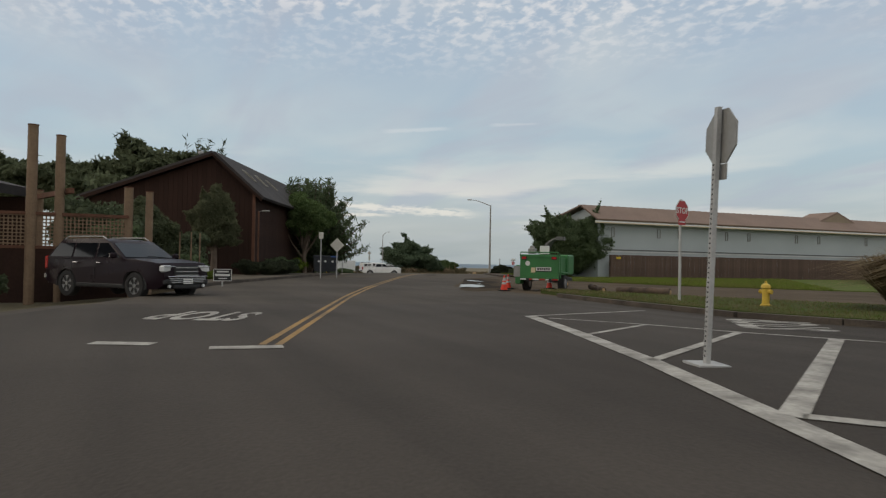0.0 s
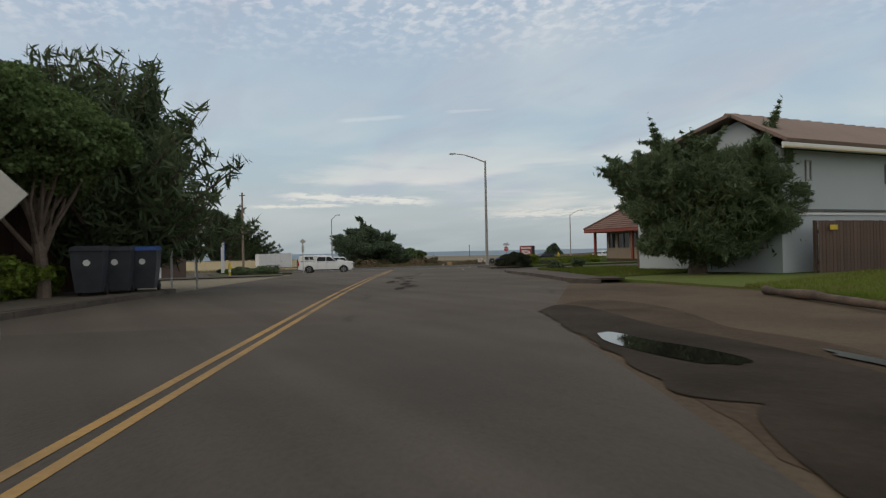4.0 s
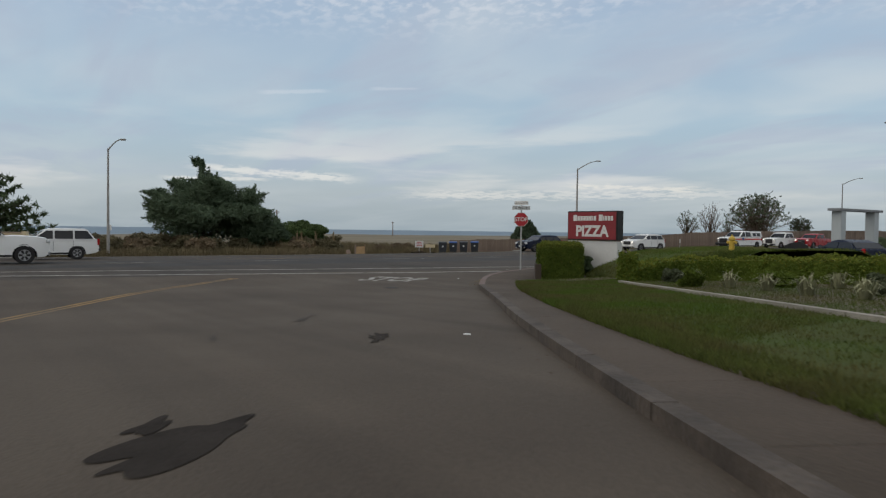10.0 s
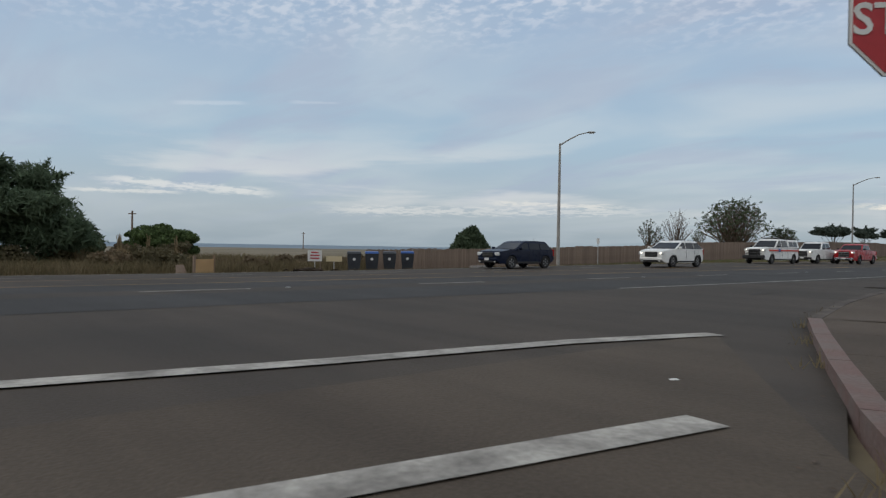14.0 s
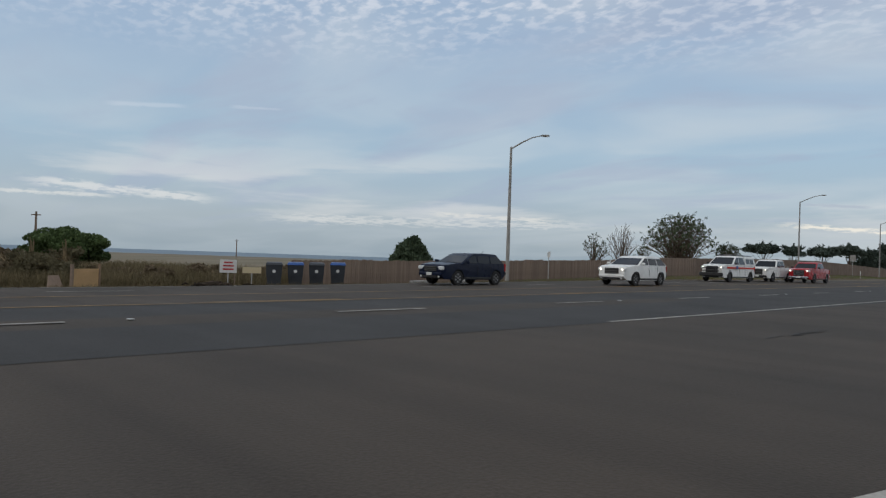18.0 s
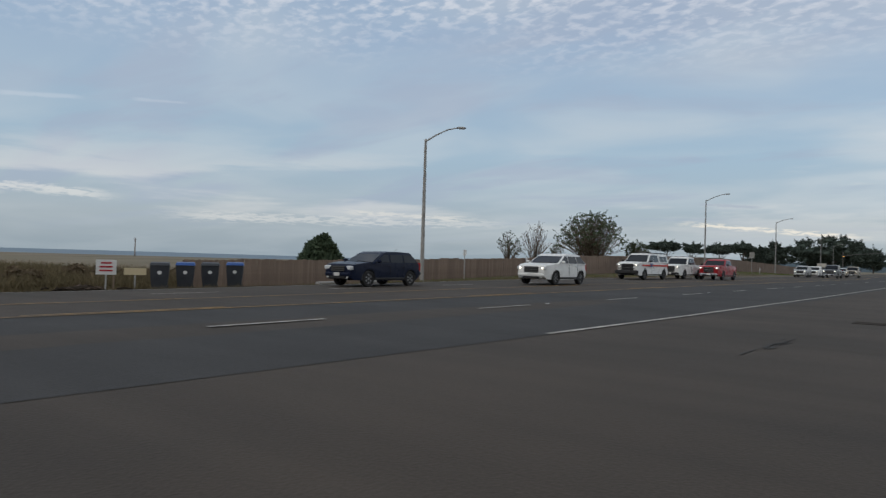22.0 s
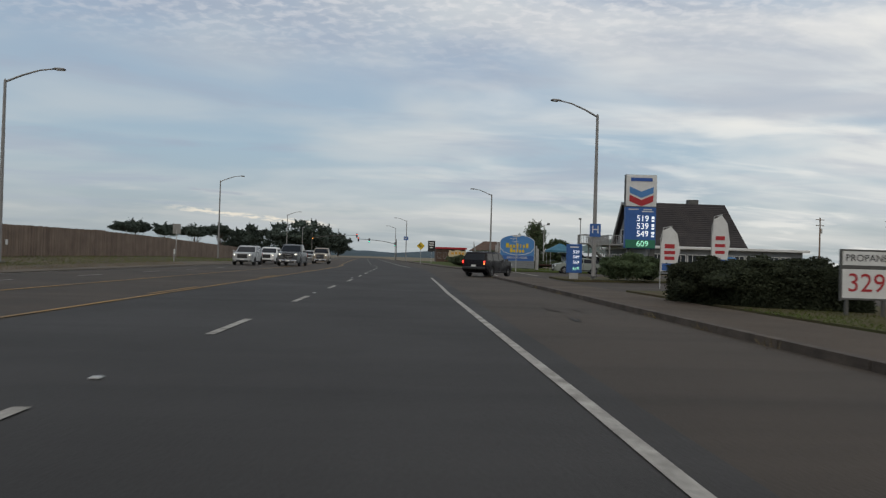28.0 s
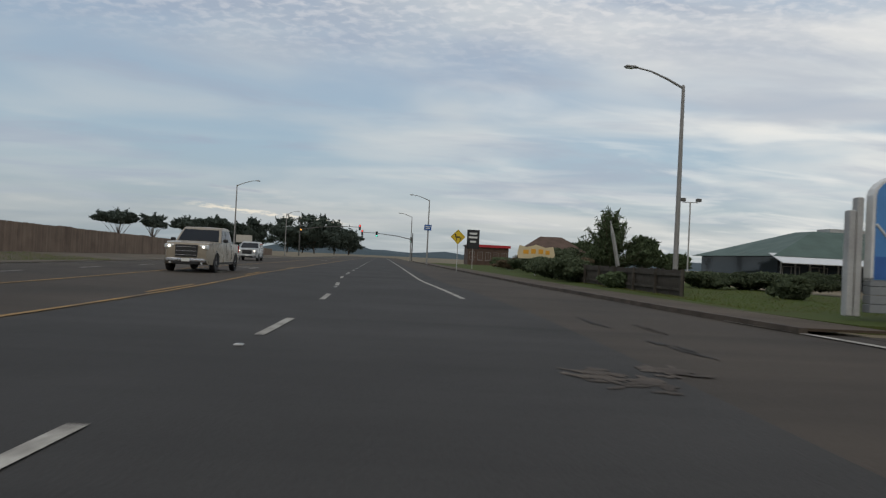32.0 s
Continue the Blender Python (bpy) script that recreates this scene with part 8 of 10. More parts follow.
def plate_sign(name, label, x, y, zb, toward, shape, mat, post_h, back=0.012, category="sign", post=True):
    t = thing(name, label, category, face_to(x, y, zb, *toward))
    if post:
        part("post", Shape().box(0, 0.04, post_h / 2 - 0.1, 0.06, 0.05, post_h + 0.2), "steel", t)
    p = part("plate", Shape().prism(shape, 0.0, back, "y"), mat, t)
    return t, p


def diamond_shape(r, z):
    return [(0, z - r), (r, z), (0, z + r), (-r, z)]


def rect(w, h, z, x=0.0):
    return [(x - w / 2, z - h / 2), (x + w / 2, z - h / 2), (x + w / 2, z + h / 2), (x - w / 2, z + h / 2)]


# lighter copy of sign_back: brightness of backs facing the light, as colour
MAT["sign_back_lit"] = material("sign_back_lit", (0.46, 0.44, 0.39), 0.5, 0.12, 3, 20, 0.03, metal=0.2)
z = land(74.7, -47.3) + 0.1
plate_sign("warning_sign", "diamond warning sign seen from its pale bare back", 74.7, -47.25, z, (95, -52), diamond_shape(0.40, 3.02 - z), "sign_back_lit", 3.3 - z)
z = land(75.7, -48.4) + 0.1
plate_sign("road_sign", "small upright sign seen from its pale bare back", 75.7, -48.45, z, (95, -54), rect(0.25, 0.37, 3.5 - z), "sign_back_lit", 3.6 - z)
z = land(60.5, -42.7)
plate_sign("road_sign", "rectangular sign seen from its grey back", 60.5, -42.7, z, (90, -50), rect(0.5, 0.62, 3.25 - z), "sign_back_lit", 3.4 - z)
z = land(62.2, -43.6)
plate_sign("road_sign", "narrow sign seen from its grey back", 62.3, -43.7, z, (90, -50), rect(0.3, 0.45, 3.35 - z), "sign_back_lit", 3.5 - z)
z = land(24.85, -28.4)
sd, pl = plate_sign("road_sign", "small diamond sign above an upright sign", 24.85, -28.4, z, (60, -36), diamond_shape(0.26, 3.2 - z), "sign_back_lit", 3.3 - z)
part("lower_plate", Shape().prism(rect(0.22, 0.62, 2.55 - z), 0, 0.012, "y"), "sign_back_lit", sd)
rs, pl = plate_sign("notice_board", "white notice with red writing on thin legs", -20.0, 16.7, -0.9, (10, 0), rect(0.78, 0.62, 1.24), "sign_white", 1.5)
for k, zz in enumerate((1.42, 1.26, 1.1)):
    part("writing", Shape().box(0, -0.008, zz, 0.5 - 0.1 * (k == 0), 0.01, 0.07), "sign_red", pl)
part("leg", Shape().box(0.3, 0.03, 0.5, 0.05, 0.05, 1.2, turn=0), "wood_grey", rs)
pl2, pp = plate_sign("notice_board", "low pale board leaning at the fence", -20.4, 18.2, -0.85, (10, 0), rect(0.9, 0.3, 1.0), "cream", 0.9)
plate_sign("road_sign", "back of a blue roadside sign on a post", -20.9, 127.0, 0.2, (-20, 200), rect(0.8, 1.0, 3.1), "sign_back", 3.0)
plate_sign("road_sign", "wide sign seen from behind on two posts", -22.5, 205, 0.0, (-20, 300), rect(2.2, 1.0, 2.4), "sign_back_lit", 2.2)
bs, pl = plate_sign("road_sign", "blue roadside sign on the lamp post", 2.5, 200.7, 0.1, (2.5, 100), rect(0.95, 0.75, 4.9), "sign_blue", 1.0, post=False)
part("writing", Shape().box(0, -0.008, 5.0, 0.7, 0.006, 0.1).box(0, -0.008, 4.8, 0.6, 0.006, 0.1), "sign_white", pl)
ds, pl = plate_sign("deer_sign", "yellow diamond deer-crossing sign", 5.0, 170.1, land(5, 170), (3, 100), diamond_shape(0.66, 3.0), "sign_yellow", 3.3)
part("border", Shape().prism(diamond_shape(0.60, 3.0), -0.004, -0.001, "y"), "black", pl)
part("yellow_face", Shape().prism(diamond_shape(0.57, 3.0), -0.008, -0.004, "y"), "sign_yellow", pl)
dr = Shape().box(0.0, -0.01, 2.98, 0.36, 0.004, 0.13, turn=0).box(-0.2, -0.01, 3.12, 0.1, 0.004, 0.22).box(-0.27, -0.01, 3.24, 0.14, 0.004, 0.08).box(0.2, -0.01, 2.82, 0.06, 0.004, 0.26).box(-0.12, -0.01, 2.82, 0.06, 0.004, 0.26).box(0.28, -0.01, 2.9, 0.18, 0.004, 0.05)
part("deer_symbol", dr, "black", pl)
bb, pl = plate_sign("shop_sign", "black roadside sign with pale unreadable writing", 7.2, 182.0, land(7, 182), (3, 100), rect(1.3, 2.0, 3.2), "black", 2.5)
part("writing", Shape().box(0, -0.01, 3.8, 0.8, 0.006, 0.2).box(0, -0.01, 3.4, 0.9, 0.006, 0.2).box(0, -0.01, 2.95, 0.6, 0.006, 0.2), "sign_white", pl)
hs, pl = plate_sign("shop_sign", "cream carved sign with unreadable dark orange writing", 10.4, 160.5, land(10.4, 160), (3, 108), [(-1.3, 1.35), (1.3, 1.35), (1.4, 1.7), (1.25, 2.3), (0.7, 2.2), (0.0, 2.4), (-0.7, 2.2), (-1.25, 2.35), (-1.4, 1.7)], "cream", 1.3)
part("writing", Shape().box(-0.75, -0.02, 1.85, 0.4, 0.02, 0.3).box(-0.2, -0.02, 1.9, 0.35, 0.02, 0.34).box(0.35, -0.02, 1.9, 0.35, 0.02, 0.34).box(0.85, -0.02, 1.85, 0.3, 0.02, 0.3), "sign_orange", pl)
ss, pl = plate_sign("street_name_sign", "white street name blade on a thin post", 13.15, 121.0, 0.1, (4, 100), rect(0.75, 0.18, 3.35), "sign_white", 3.3)
lettering("writing", "South", 0.14, "black", pl, on_face(-0.08, 3.35, -0.006), 0.001)
yb, pl = plate_sign("garden_board", "small black board sign with white unreadable writing", 87.4, -55.1, 1.0, (108, -58), rect(0.62, 0.42, 0.56), "black", 0.4)
part("writing", Shape().box(0, -0.008, 0.68, 0.4, 0.006, 0.05).box(0, -0.008, 0.56, 0.5, 0.006, 0.08).box(0, -0.008, 0.44, 0.3, 0.006, 0.03), "sign_white", pl)
part("border", Shape().box(0, -0.006, 0.765, 0.62, 0.006, 0.02).box(0, -0.006, 0.355, 0.62, 0.006, 0.02).box(-0.3, -0.006, 0.56, 0.02, 0.006, 0.42).box(0.3, -0.006, 0.56, 0.02, 0.006, 0.42), "sign_white", pl)
for (x, y, h, w) in ((-20.35, 43.0, 2.1, 0.22), (-15.2, 48.7, 1.0, 0.12), (-16.2, 112.0, 1.0, 0.12), (-24.5, -9.0, 2.5, 0.4)):
    zz = land(x, y)
    t, pl = plate_sign("marker_post", "slim white roadside marker post", x, y, zz, (8, y - 30), rect(w, 0.42, h - 0.2), "sign_white", h)
for x, y, zz in ((-20.85, 52.6, 1.25), (-20.85, 78.0, 1.3), (-20.85, 96.5, 1.3)):
    t = thing("fence_notice", "small white notice on the board fence", "sign", face_to(x, y, zz, 20, y))
    part("plate", Shape().box(0, 0, 0, 0.24, 0.015, 0.3), "sign_white", t)

# green train sign and blue hospital sign on their lamps
gs = part("train_plate", Shape().box(0, 0, 0, 0.6, 0.012, 0.6), "sign_green", tl, "green railway symbol sign", m=Matrix.Translation((0, -0.16, 3.40)))
part("symbol", Shape().box(-0.1, -0.008, 0.04, 0.24, 0.004, 0.3).box(0.17, -0.008, 0.02, 0.12, 0.004, 0.34).box(-0.1, -0.008, -0.2, 0.34, 0.004, 0.03), "sign_white", gs)
gs2 = part("mile_plate", Shape().box(0, 0, 0, 0.5, 0.012, 0.24), "sign_green", tl, "green distance plate", m=Matrix.Translation((0, -0.16, 2.94)))
lettering("writing", "1 MILE", 0.17, "sign_white", gs2, on_face(0, 0, -0.008), 0.001)
hp = part("hospital_plate", Shape().box(0, 0, 0, 0.62, 0.012, 0.72), "sign_blue", gl, "blue hospital sign", m=Matrix.Translation((0, -0.16, 2.6)))
lettering("writing", "H", 0.62, "sign_white", hp, on_face(0, 0.02, -0.008), 0.001)

# restaurant sign on its plinth
ps = thing("restaurant_sign", "dark red lit-box sign on a white plinth", "sign", frame_at(16.35, 1.22, 0.0, 5.3))
part("plinth", Shape().box(-0.02, 0.22, 0.74, 2.3, 0.30, 1.28), "white_wall", ps)
cab = part("cabinet", Shape().box(0, 0.19, 1.965, 2.34, 0.38, 1.11, bevel=0.02), "black", ps)
part("red_face", Shape().box(0, -0.005, 1.965, 2.24, 0.02, 1.02), "sign_maroon", cab)
lettering("writing", "PIZZA", 0.56, "sign_white", cab, on_face(0.02, 1.74, -0.018), 0.002, bold=0.022)
xs = -0.86
for w in (0.17, 0.11, 0.11, 0.11, 0.11, 0.11, 0.04, 0.11, 0.0, 0.17, 0.04, 0.11, 0.1, 0.1):
    if w:
        part("letter_bar", Shape().box(xs + w / 2, -0.02, 2.24 + (0.02 if w == 0.17 else 0), w, 0.012, 0.23 if w == 0.17 else 0.17), "sign_white", cab)
    xs += w + (0.03 if w else 0.1)

# arched motel sign
sp = thing("motel_sign", "yellow arched motel sign with a large red figure shape", "sign", frame_at(12.38, 46.0, 0.0, -4))
arch = [(-0.83, 0.85), (0.83, 0.85), (0.83, 2.68)] + [(0.5 * math.cos(radians(a)) , 2.68 + 0.34 * math.sin(radians(a))) for a in range(20, 161, 14)] + [(-0.83, 2.68)]
part("case", Shape().prism(arch, -0.14, 0.14, "y"), "black", sp)
part("yellow_face", Shape().prism([(x * 0.95, 0.88 + (z - 0.85) * 0.975) for x, z in arch], -0.16, -0.141, "y"), "sign_yellow", sp)
part("yellow_face", Shape().prism([(x * 0.95, 0.88 + (z - 0.85) * 0.975) for x, z in arch], 0.141, 0.16, "y"), "sign_yellow", sp)


def ring_shape(cx, cz, rx, rz, thick, y, n=24):
    s = Shape()
    for i in range(n):
        a, b = 2 * math.pi * i / n, 2 * math.pi * (i + 1) / n
        k = 1 - thick
        s.slab([(cx + rx * math.cos(a), y, cz + rz * math.sin(a)), (cx + rx * math.cos(b), y, cz + rz * math.sin(b)), (cx + rx * k * math.cos(b), y, cz + rz * k * math.sin(b)), (cx + rx * k * math.cos(a), y, cz + rz * k * math.sin(a))], 0.012)
    return s


part("red_ring", ring_shape(0.02, 1.98, 0.34, 0.3, 0.55, -0.165), "sign_red", sp)
part("red_ring", ring_shape(0.02, 1.46, 0.44, 0.38, 0.5, -0.167), "sign_red", sp)
part("name_stroke", Shape().tube([(-0.55, -0.17, 2.3), (-0.3, -0.17, 2.55), (-0.1, -0.17, 2.42), (0.1, -0.17, 2.56), (0.3, -0.17, 2.44), (0.58, -0.17, 2.54)], 0.035, 5), "black", sp)
part("small_print", Shape().box(0, -0.165, 0.97, 0.9, 0.01, 0.06), "black", sp)
part("post", Shape().box(-0.5, 0, 0.42, 0.14, 0.14, 0.9).box(0.5, 0, 0.42, 0.14, 0.14, 0.9), "black", sp)

# propane price board
pp = thing("propane_sign", "white propane price board with large red digits", "sign", frame_at(12.4, 68.6, 0.1, -2))
p1 = part("top_panel", Shape().box(0, 0, 1.26, 1.04, 0.05, 0.3), "sign_white", pp)
lettering("writing", "PROPANE", 0.21, "black", p1, on_face(0, 1.26, -0.03), 0.001)
p2 = part("price_panel", Shape().box(0, 0, 0.72, 1.04, 0.05, 0.62), "sign_white", pp)
lettering("writing", "329", 0.56, "sign_red", p2, on_face(0, 0.72, -0.03), 0.001)
part("frame", Shape().box(0, 0.005, 1.43, 1.1, 0.06, 0.04).box(0, 0.005, 0.39, 1.1, 0.06, 0.04).box(0, 0.005, 1.07, 1.1, 0.06, 0.06).box(-0.54, 0.005, 0.9, 0.04, 0.06, 1.1).box(0.54, 0.005, 0.9, 0.04, 0.06, 1.1), "steel_dark", pp)
part("leg", Shape().box(-0.4, 0.02, 0.15, 0.06, 0.06, 0.5), "steel_dark", pp)
part("leg", Shape().box(0.4, 0.02, 0.15, 0.06, 0.06, 0.5), "steel_dark", pp)

# fuel price pylon and its smaller twin
cp = thing("fuel_price_pylon", "tall blue and white fuel price pylon", "sign", frame_at(16.62, 95.7, 0.1, -2))
part("pole", Shape().box(0.85, 0.3, 3.0, 0.3, 0.3, 6.0), "steel_dark", cp)
part("pole", Shape().box(-0.6, 0.25, 1.2, 0.2, 0.2, 2.4), "steel_dark", cp)
head = part("emblem_panel", Shape().box(0, 0, 5.4, 1.84, 0.4, 1.9, bevel=0.03), "sign_white", cp)
part("panel_edge", Shape().box(0, 0.01, 5.4, 1.88, 0.34, 1.94), "steel_dark", head)
part("name_bar", Shape().box(0, -0.21, 6.08, 1.3, 0.02, 0.2), "gas_blue", head)
for z0, mat in ((5.35, "sign_sky"), (4.85, "sign_red")):
    part("chevron_stripe", Shape().prism([(-0.72, z0 + 0.3), (0, z0), (0.72, z0 + 0.3), (0.72, z0 - 0.08), (0, z0 - 0.38), (-0.72, z0 - 0.08)], -0.225, -0.2, "y"), mat, head)
price = part("price_panel", Shape().box(0, 0, 3.17, 1.84, 0.38, 2.5, bevel=0.02), "sign_blue", cp)
part("heading_bars", Shape().box(-0.45, -0.2, 4.28, 0.6, 0.01, 0.06).box(0.4, -0.2, 4.28, 0.5, 0.01, 0.06).box(0.4, -0.2, 4.16, 0.7, 0.01, 0.06), "sign_white", price)
for text, zz in (("519", 3.72), ("539", 3.26), ("549", 2.8)):
    lettering("digits", text, 0.5, "price_glow", price, on_face(0.12, zz, -0.2), 0.003)
    part("fraction", Shape().box(0.74, -0.2, zz + 0.07, 0.16, 0.01, 0.16).box(0.74, -0.2, zz - 0.12, 0.16, 0.01, 0.1), "price_glow", price)
grn = part("diesel_panel", Shape().box(0, -0.01, 2.2, 1.8, 0.38, 0.5), "sign_green", price)
lettering("digits", "609", 0.5, "price_green", grn, on_face(0.12, 2.2, -0.21), 0.003)
sp2 = thing("fuel_price_sign", "small blue fuel price sign near the kerb", "sign", frame_at(12.3, 94.2, 0.1, -2))
part("panel", Shape().box(0, 0, 1.2, 0.9, 0.16, 1.66, bevel=0.02), "sign_blue", sp2)
part("post", Shape().box(0, 0, 0.2, 0.5, 0.12, 0.4), "steel", sp2)
for text, zz in (("529", 1.58), ("549", 1.28), ("559", 0.98), ("619", 0.62)):
    lettering("digits", text, 0.25, "price_green" if text == "619" else "price_glow", sp2, on_face(0.1, zz, -0.088), 0.003)
part("name_bar", Shape().box(0, -0.084, 1.86, 0.5, 0.01, 0.08), "sign_white", sp2)


def feather_flag(x, y, h, turn, label):
    t = thing("feather_flag", label, "flag", frame_at(x, y, 0.1, turn))
    part("pole", Shape().tube([(0, 0, 0), (0, 0, h * 0.8), (0.1, 0, h * 0.97), (0.45, 0, h)], 0.02, 6), "steel", t)
    cloth = [(0.02, h * 0.28), (0.62, h * 0.3), (0.78, h * 0.62), (0.66, h * 0.88), (0.4, h * 0.99), (0.08, h * 0.93), (0.02, h * 0.7)]
    c = part("cloth", Shape().prism(cloth, -0.012, 0.012, "y"), "sign_white", t)
    part("red_print", Shape().box(0.36, -0.016, h * 0.68, 0.4, 0.004, 0.18).box(0.36, -0.016, h * 0.58, 0.44, 0.004, 0.14).box(0.36, -0.016, h * 0.49, 0.4, 0.004, 0.14), "sign_red", c)
    part("blue_print", Shape().box(0.32, -0.016, h * 0.35, 0.52, 0.004, 0.3), "sign_blue", c)


feather_flag(16.1, 84.5, 3.3, -10, "tall white and blue feather flag")
feather_flag(13.1, 82.6, 2.6, -10, "white and blue feather flag")
ff = thing("folded_flag", "grey furled feather flag on a leaning pole", "flag", pose(11.6, 142.5, 0.1))
part("pole", Shape().tube([(0, 0, 0), (-0.5, 0.2, 3.2)], 0.03, 6), "steel", ff)
part("cloth", Shape().tube([(-0.1, 0, 1.0), (-0.4, 0.1, 2.6), (-0.5, 0.2, 3.2)], [0.1, 0.09, 0.02], 7), "sign_back", ff)

# lodge sign
ls = thing("lodge_sign", "large blue arched lodge sign on a grey plank base", "sign", frame_at(13.72, 124.0, 0.2, -2))
for i in range(4):
    part("plank", Shape().box(0, 0.0, 0.2 + i * 0.2, 3.5, 0.3, 0.19, bevel=0.01), "grey_wall", ls)
arch = [(-1.75, 0.82), (1.75, 0.82), (1.75, 2.75)] + [(1.75 * math.cos(radians(a)), 2.75 + 0.68 * math.sin(radians(a))) for a in range(12, 169, 12)] + [(-1.75, 2.75)]
part("board", Shape().prism(arch, -0.14, 0.14, "y"), "sign_white", ls)
part("blue_face", Shape().prism([(x * 0.965, 0.85 + (z - 0.82) * 0.975) for x, z in arch], -0.16, -0.141, "y"), "sign_sky", ls)
part("white_curve", Shape().tube([(-1.68, -0.165, 2.1), (-1.35, -0.165, 1.72), (-0.7, -0.165, 1.5), (0, -0.165, 1.42), (0.7, -0.165, 1.5), (1.35, -0.165, 1.72), (1.68, -0.165, 2.1)], 0.03, 6), "sign_white", ls)
part("lower_face", Shape().box(0, -0.152, 1.12, 3.36, 0.03, 0.5), "sign_blue", ls)
lettering("writing", "INDOOR POOL", 0.3, "sign_white", ls, on_face(0, 1.16, -0.172), 0.002)
nb = Shape()
for i, (w, h) in enumerate(((0.3, 0.46), (0.24, 0.3), (0.24, 0.3), (0.24, 0.44), (0.1, 0.38), (0.2, 0.3), (0.25, 0.44))):
    nb.box(-1.0 + i * 0.33, -0.165, 2.3 + (h - 0.3) / 2, w, 0.012, h)
for i, (w, h) in enumerate(((0.26, 0.4), (0.22, 0.27), (0.22, 0.4), (0.22, 0.27), (0.22, 0.27))):
    nb.box(-0.6 + i * 0.3, -0.165, 1.82 + (h - 0.27) / 2, w, 0.012, h)
part("name_bars", nb, "sign_yellow", ls)
for x, z in ((-0.1, 3.22), (-0.45, 2.98), (-0.25, 2.72)):
    part("bird_shape", Shape().tube([(x - 0.35, -0.165, z + 0.06), (x - 0.15, -0.165, z + 0.1), (x, -0.165, z), (x + 0.15, -0.165, z + 0.1), (x + 0.35, -0.165, z + 0.06)], [0.008, 0.03, 0.035, 0.03, 0.008], 5), "sign_white", ls)
for x, h in ((-1.95, 2.7), (-2.12, 2.4), (1.95, 2.4), (2.12, 2.1)):
    part("post", Shape().box(x, 0.1, h / 2, 0.15, 0.24, h, bevel=0.02), "steel", ls)

# blue tent beside the lodge
tent = thing("canopy_tent", "blue pop-up canopy tent on thin legs", "tent", frame_at(18.25, 129.4, 0.1, 3) @ Matrix.Diagonal((0.76, 0.5, 1.0, 1)))
part("roof", Shape().loft([[(-0.2, -0.2, 2.0), (3.6, -0.2, 2.0), (3.6, 3.6, 2.0), (-0.2, 3.6, 2.0)], [(-0.2, -0.2, 2.2), (3.6, -0.2, 2.2), (3.6, 3.6, 2.2), (-0.2, 3.6, 2.2)], [(1.5, 1.5, 2.95), (1.9, 1.5, 2.95), (1.9, 1.9, 2.95), (1.5, 1.9, 2.95)]]), "canopy_blue", tent)
for x in (0, 3.4):
    for y in (0, 3.4):
        part("leg", Shape().tube([(x, y, 0), (x, y, 2.05)], 0.03, 6), "steel", tent)

# wooden rail by the lodge, picket fence along the pavement
rl = thing("log_rail", "low dark log rail along the lodge lot", "rail", frame_at(15.9, 126.2, 0.1, 2))
part("rail", Shape().tube([(0, 0, 0.55), (5, 0.05, 0.55), (9.5, 0, 0.55)], 0.1, 8), "wood_dark", rl)
for i in range(6):
    part("post", Shape().tube([(i * 1.8 + 0.2, 0, -0.1), (i * 1.8 + 0.2, 0, 0.6)], 0.09, 8), "wood_dark", rl)
board_fence(11.2, 133.0, 93, 18, 0.95, "wood_weathered", "low weathered picket fence along the pavement", 0.17, 12, 0.04, 300, z=0.12)

# board fence along the west side of the main street
FENCE_Y = (18, 25, 37, 52, 60, 90, 108, 118, 156, 190, 225, 260)
FENCE_TOP = (0.62, 0.70, 0.95, 1.32, 1.72, 2.25, 2.4, 2.3, 1.95, 1.6, 1.3, 1.2)


def fence_spot(y):
    x = -21.0 + bend(y)
    return x, land(x, y), float(np.interp(y, FENCE_Y, FENCE_TOP))


wf = thing("roadside_fence", "long weathered board fence along the verge", "fence", pose(-21, 20, 0))
unit = Shape().box(0, 0, 0, 0.022, 0.15, 1.0, bevel=0.004).mesh("board", "wood_grey")
rg = random.Random(77)
y, n = 21.0, 0
rest = Shape()
while y < 255:
    x, z0, z1 = fence_spot(y)
    top = z1 + rg.uniform(-0.03, 0.03) + (0.05 if int(y / 2.4) % 7 == 3 else 0)
    dx = rg.uniform(-0.008, 0.008)
    if n < 300:
        part("board", unit, "wood_grey", wf, m=Matrix.Translation((x + 21 + dx, y - 20, (top + z0) / 2)) @ Matrix.Rotation(radians(rg.uniform(-1.2, 1.2)), 4, "X") @ Matrix.Diagonal((1, 1, top - z0 + 0.1, 1)))
    else:
        rest.box(x + 21 + dx, y - 20, (top + z0) / 2, 0.022, 0.15, top - z0 + 0.1)
    n += 1
    y += 0.158
tagged(part("far_boarding", rest, "wood_grey", wf), kind="stuff")
for k in range(90):
    y = 21 + k * 2.6
    x, z0, z1 = fence_spot(y)
    part("post", Shape().box(x + 20.92, y - 20, (z0 + z1) / 2, 0.1, 0.1, z1 - z0 + 0.06), "wood_brown", wf)
for h in (0.25, 0.75):
    part("rail", Shape().tube([(fence_spot(y)[0] + 20.95, y - 20, fence_spot(y)[1] + (fence_spot(y)[2] - fence_spot(y)[1]) * h) for y in range(21, 255, 6)], 0.045, 4), "wood_brown", wf)


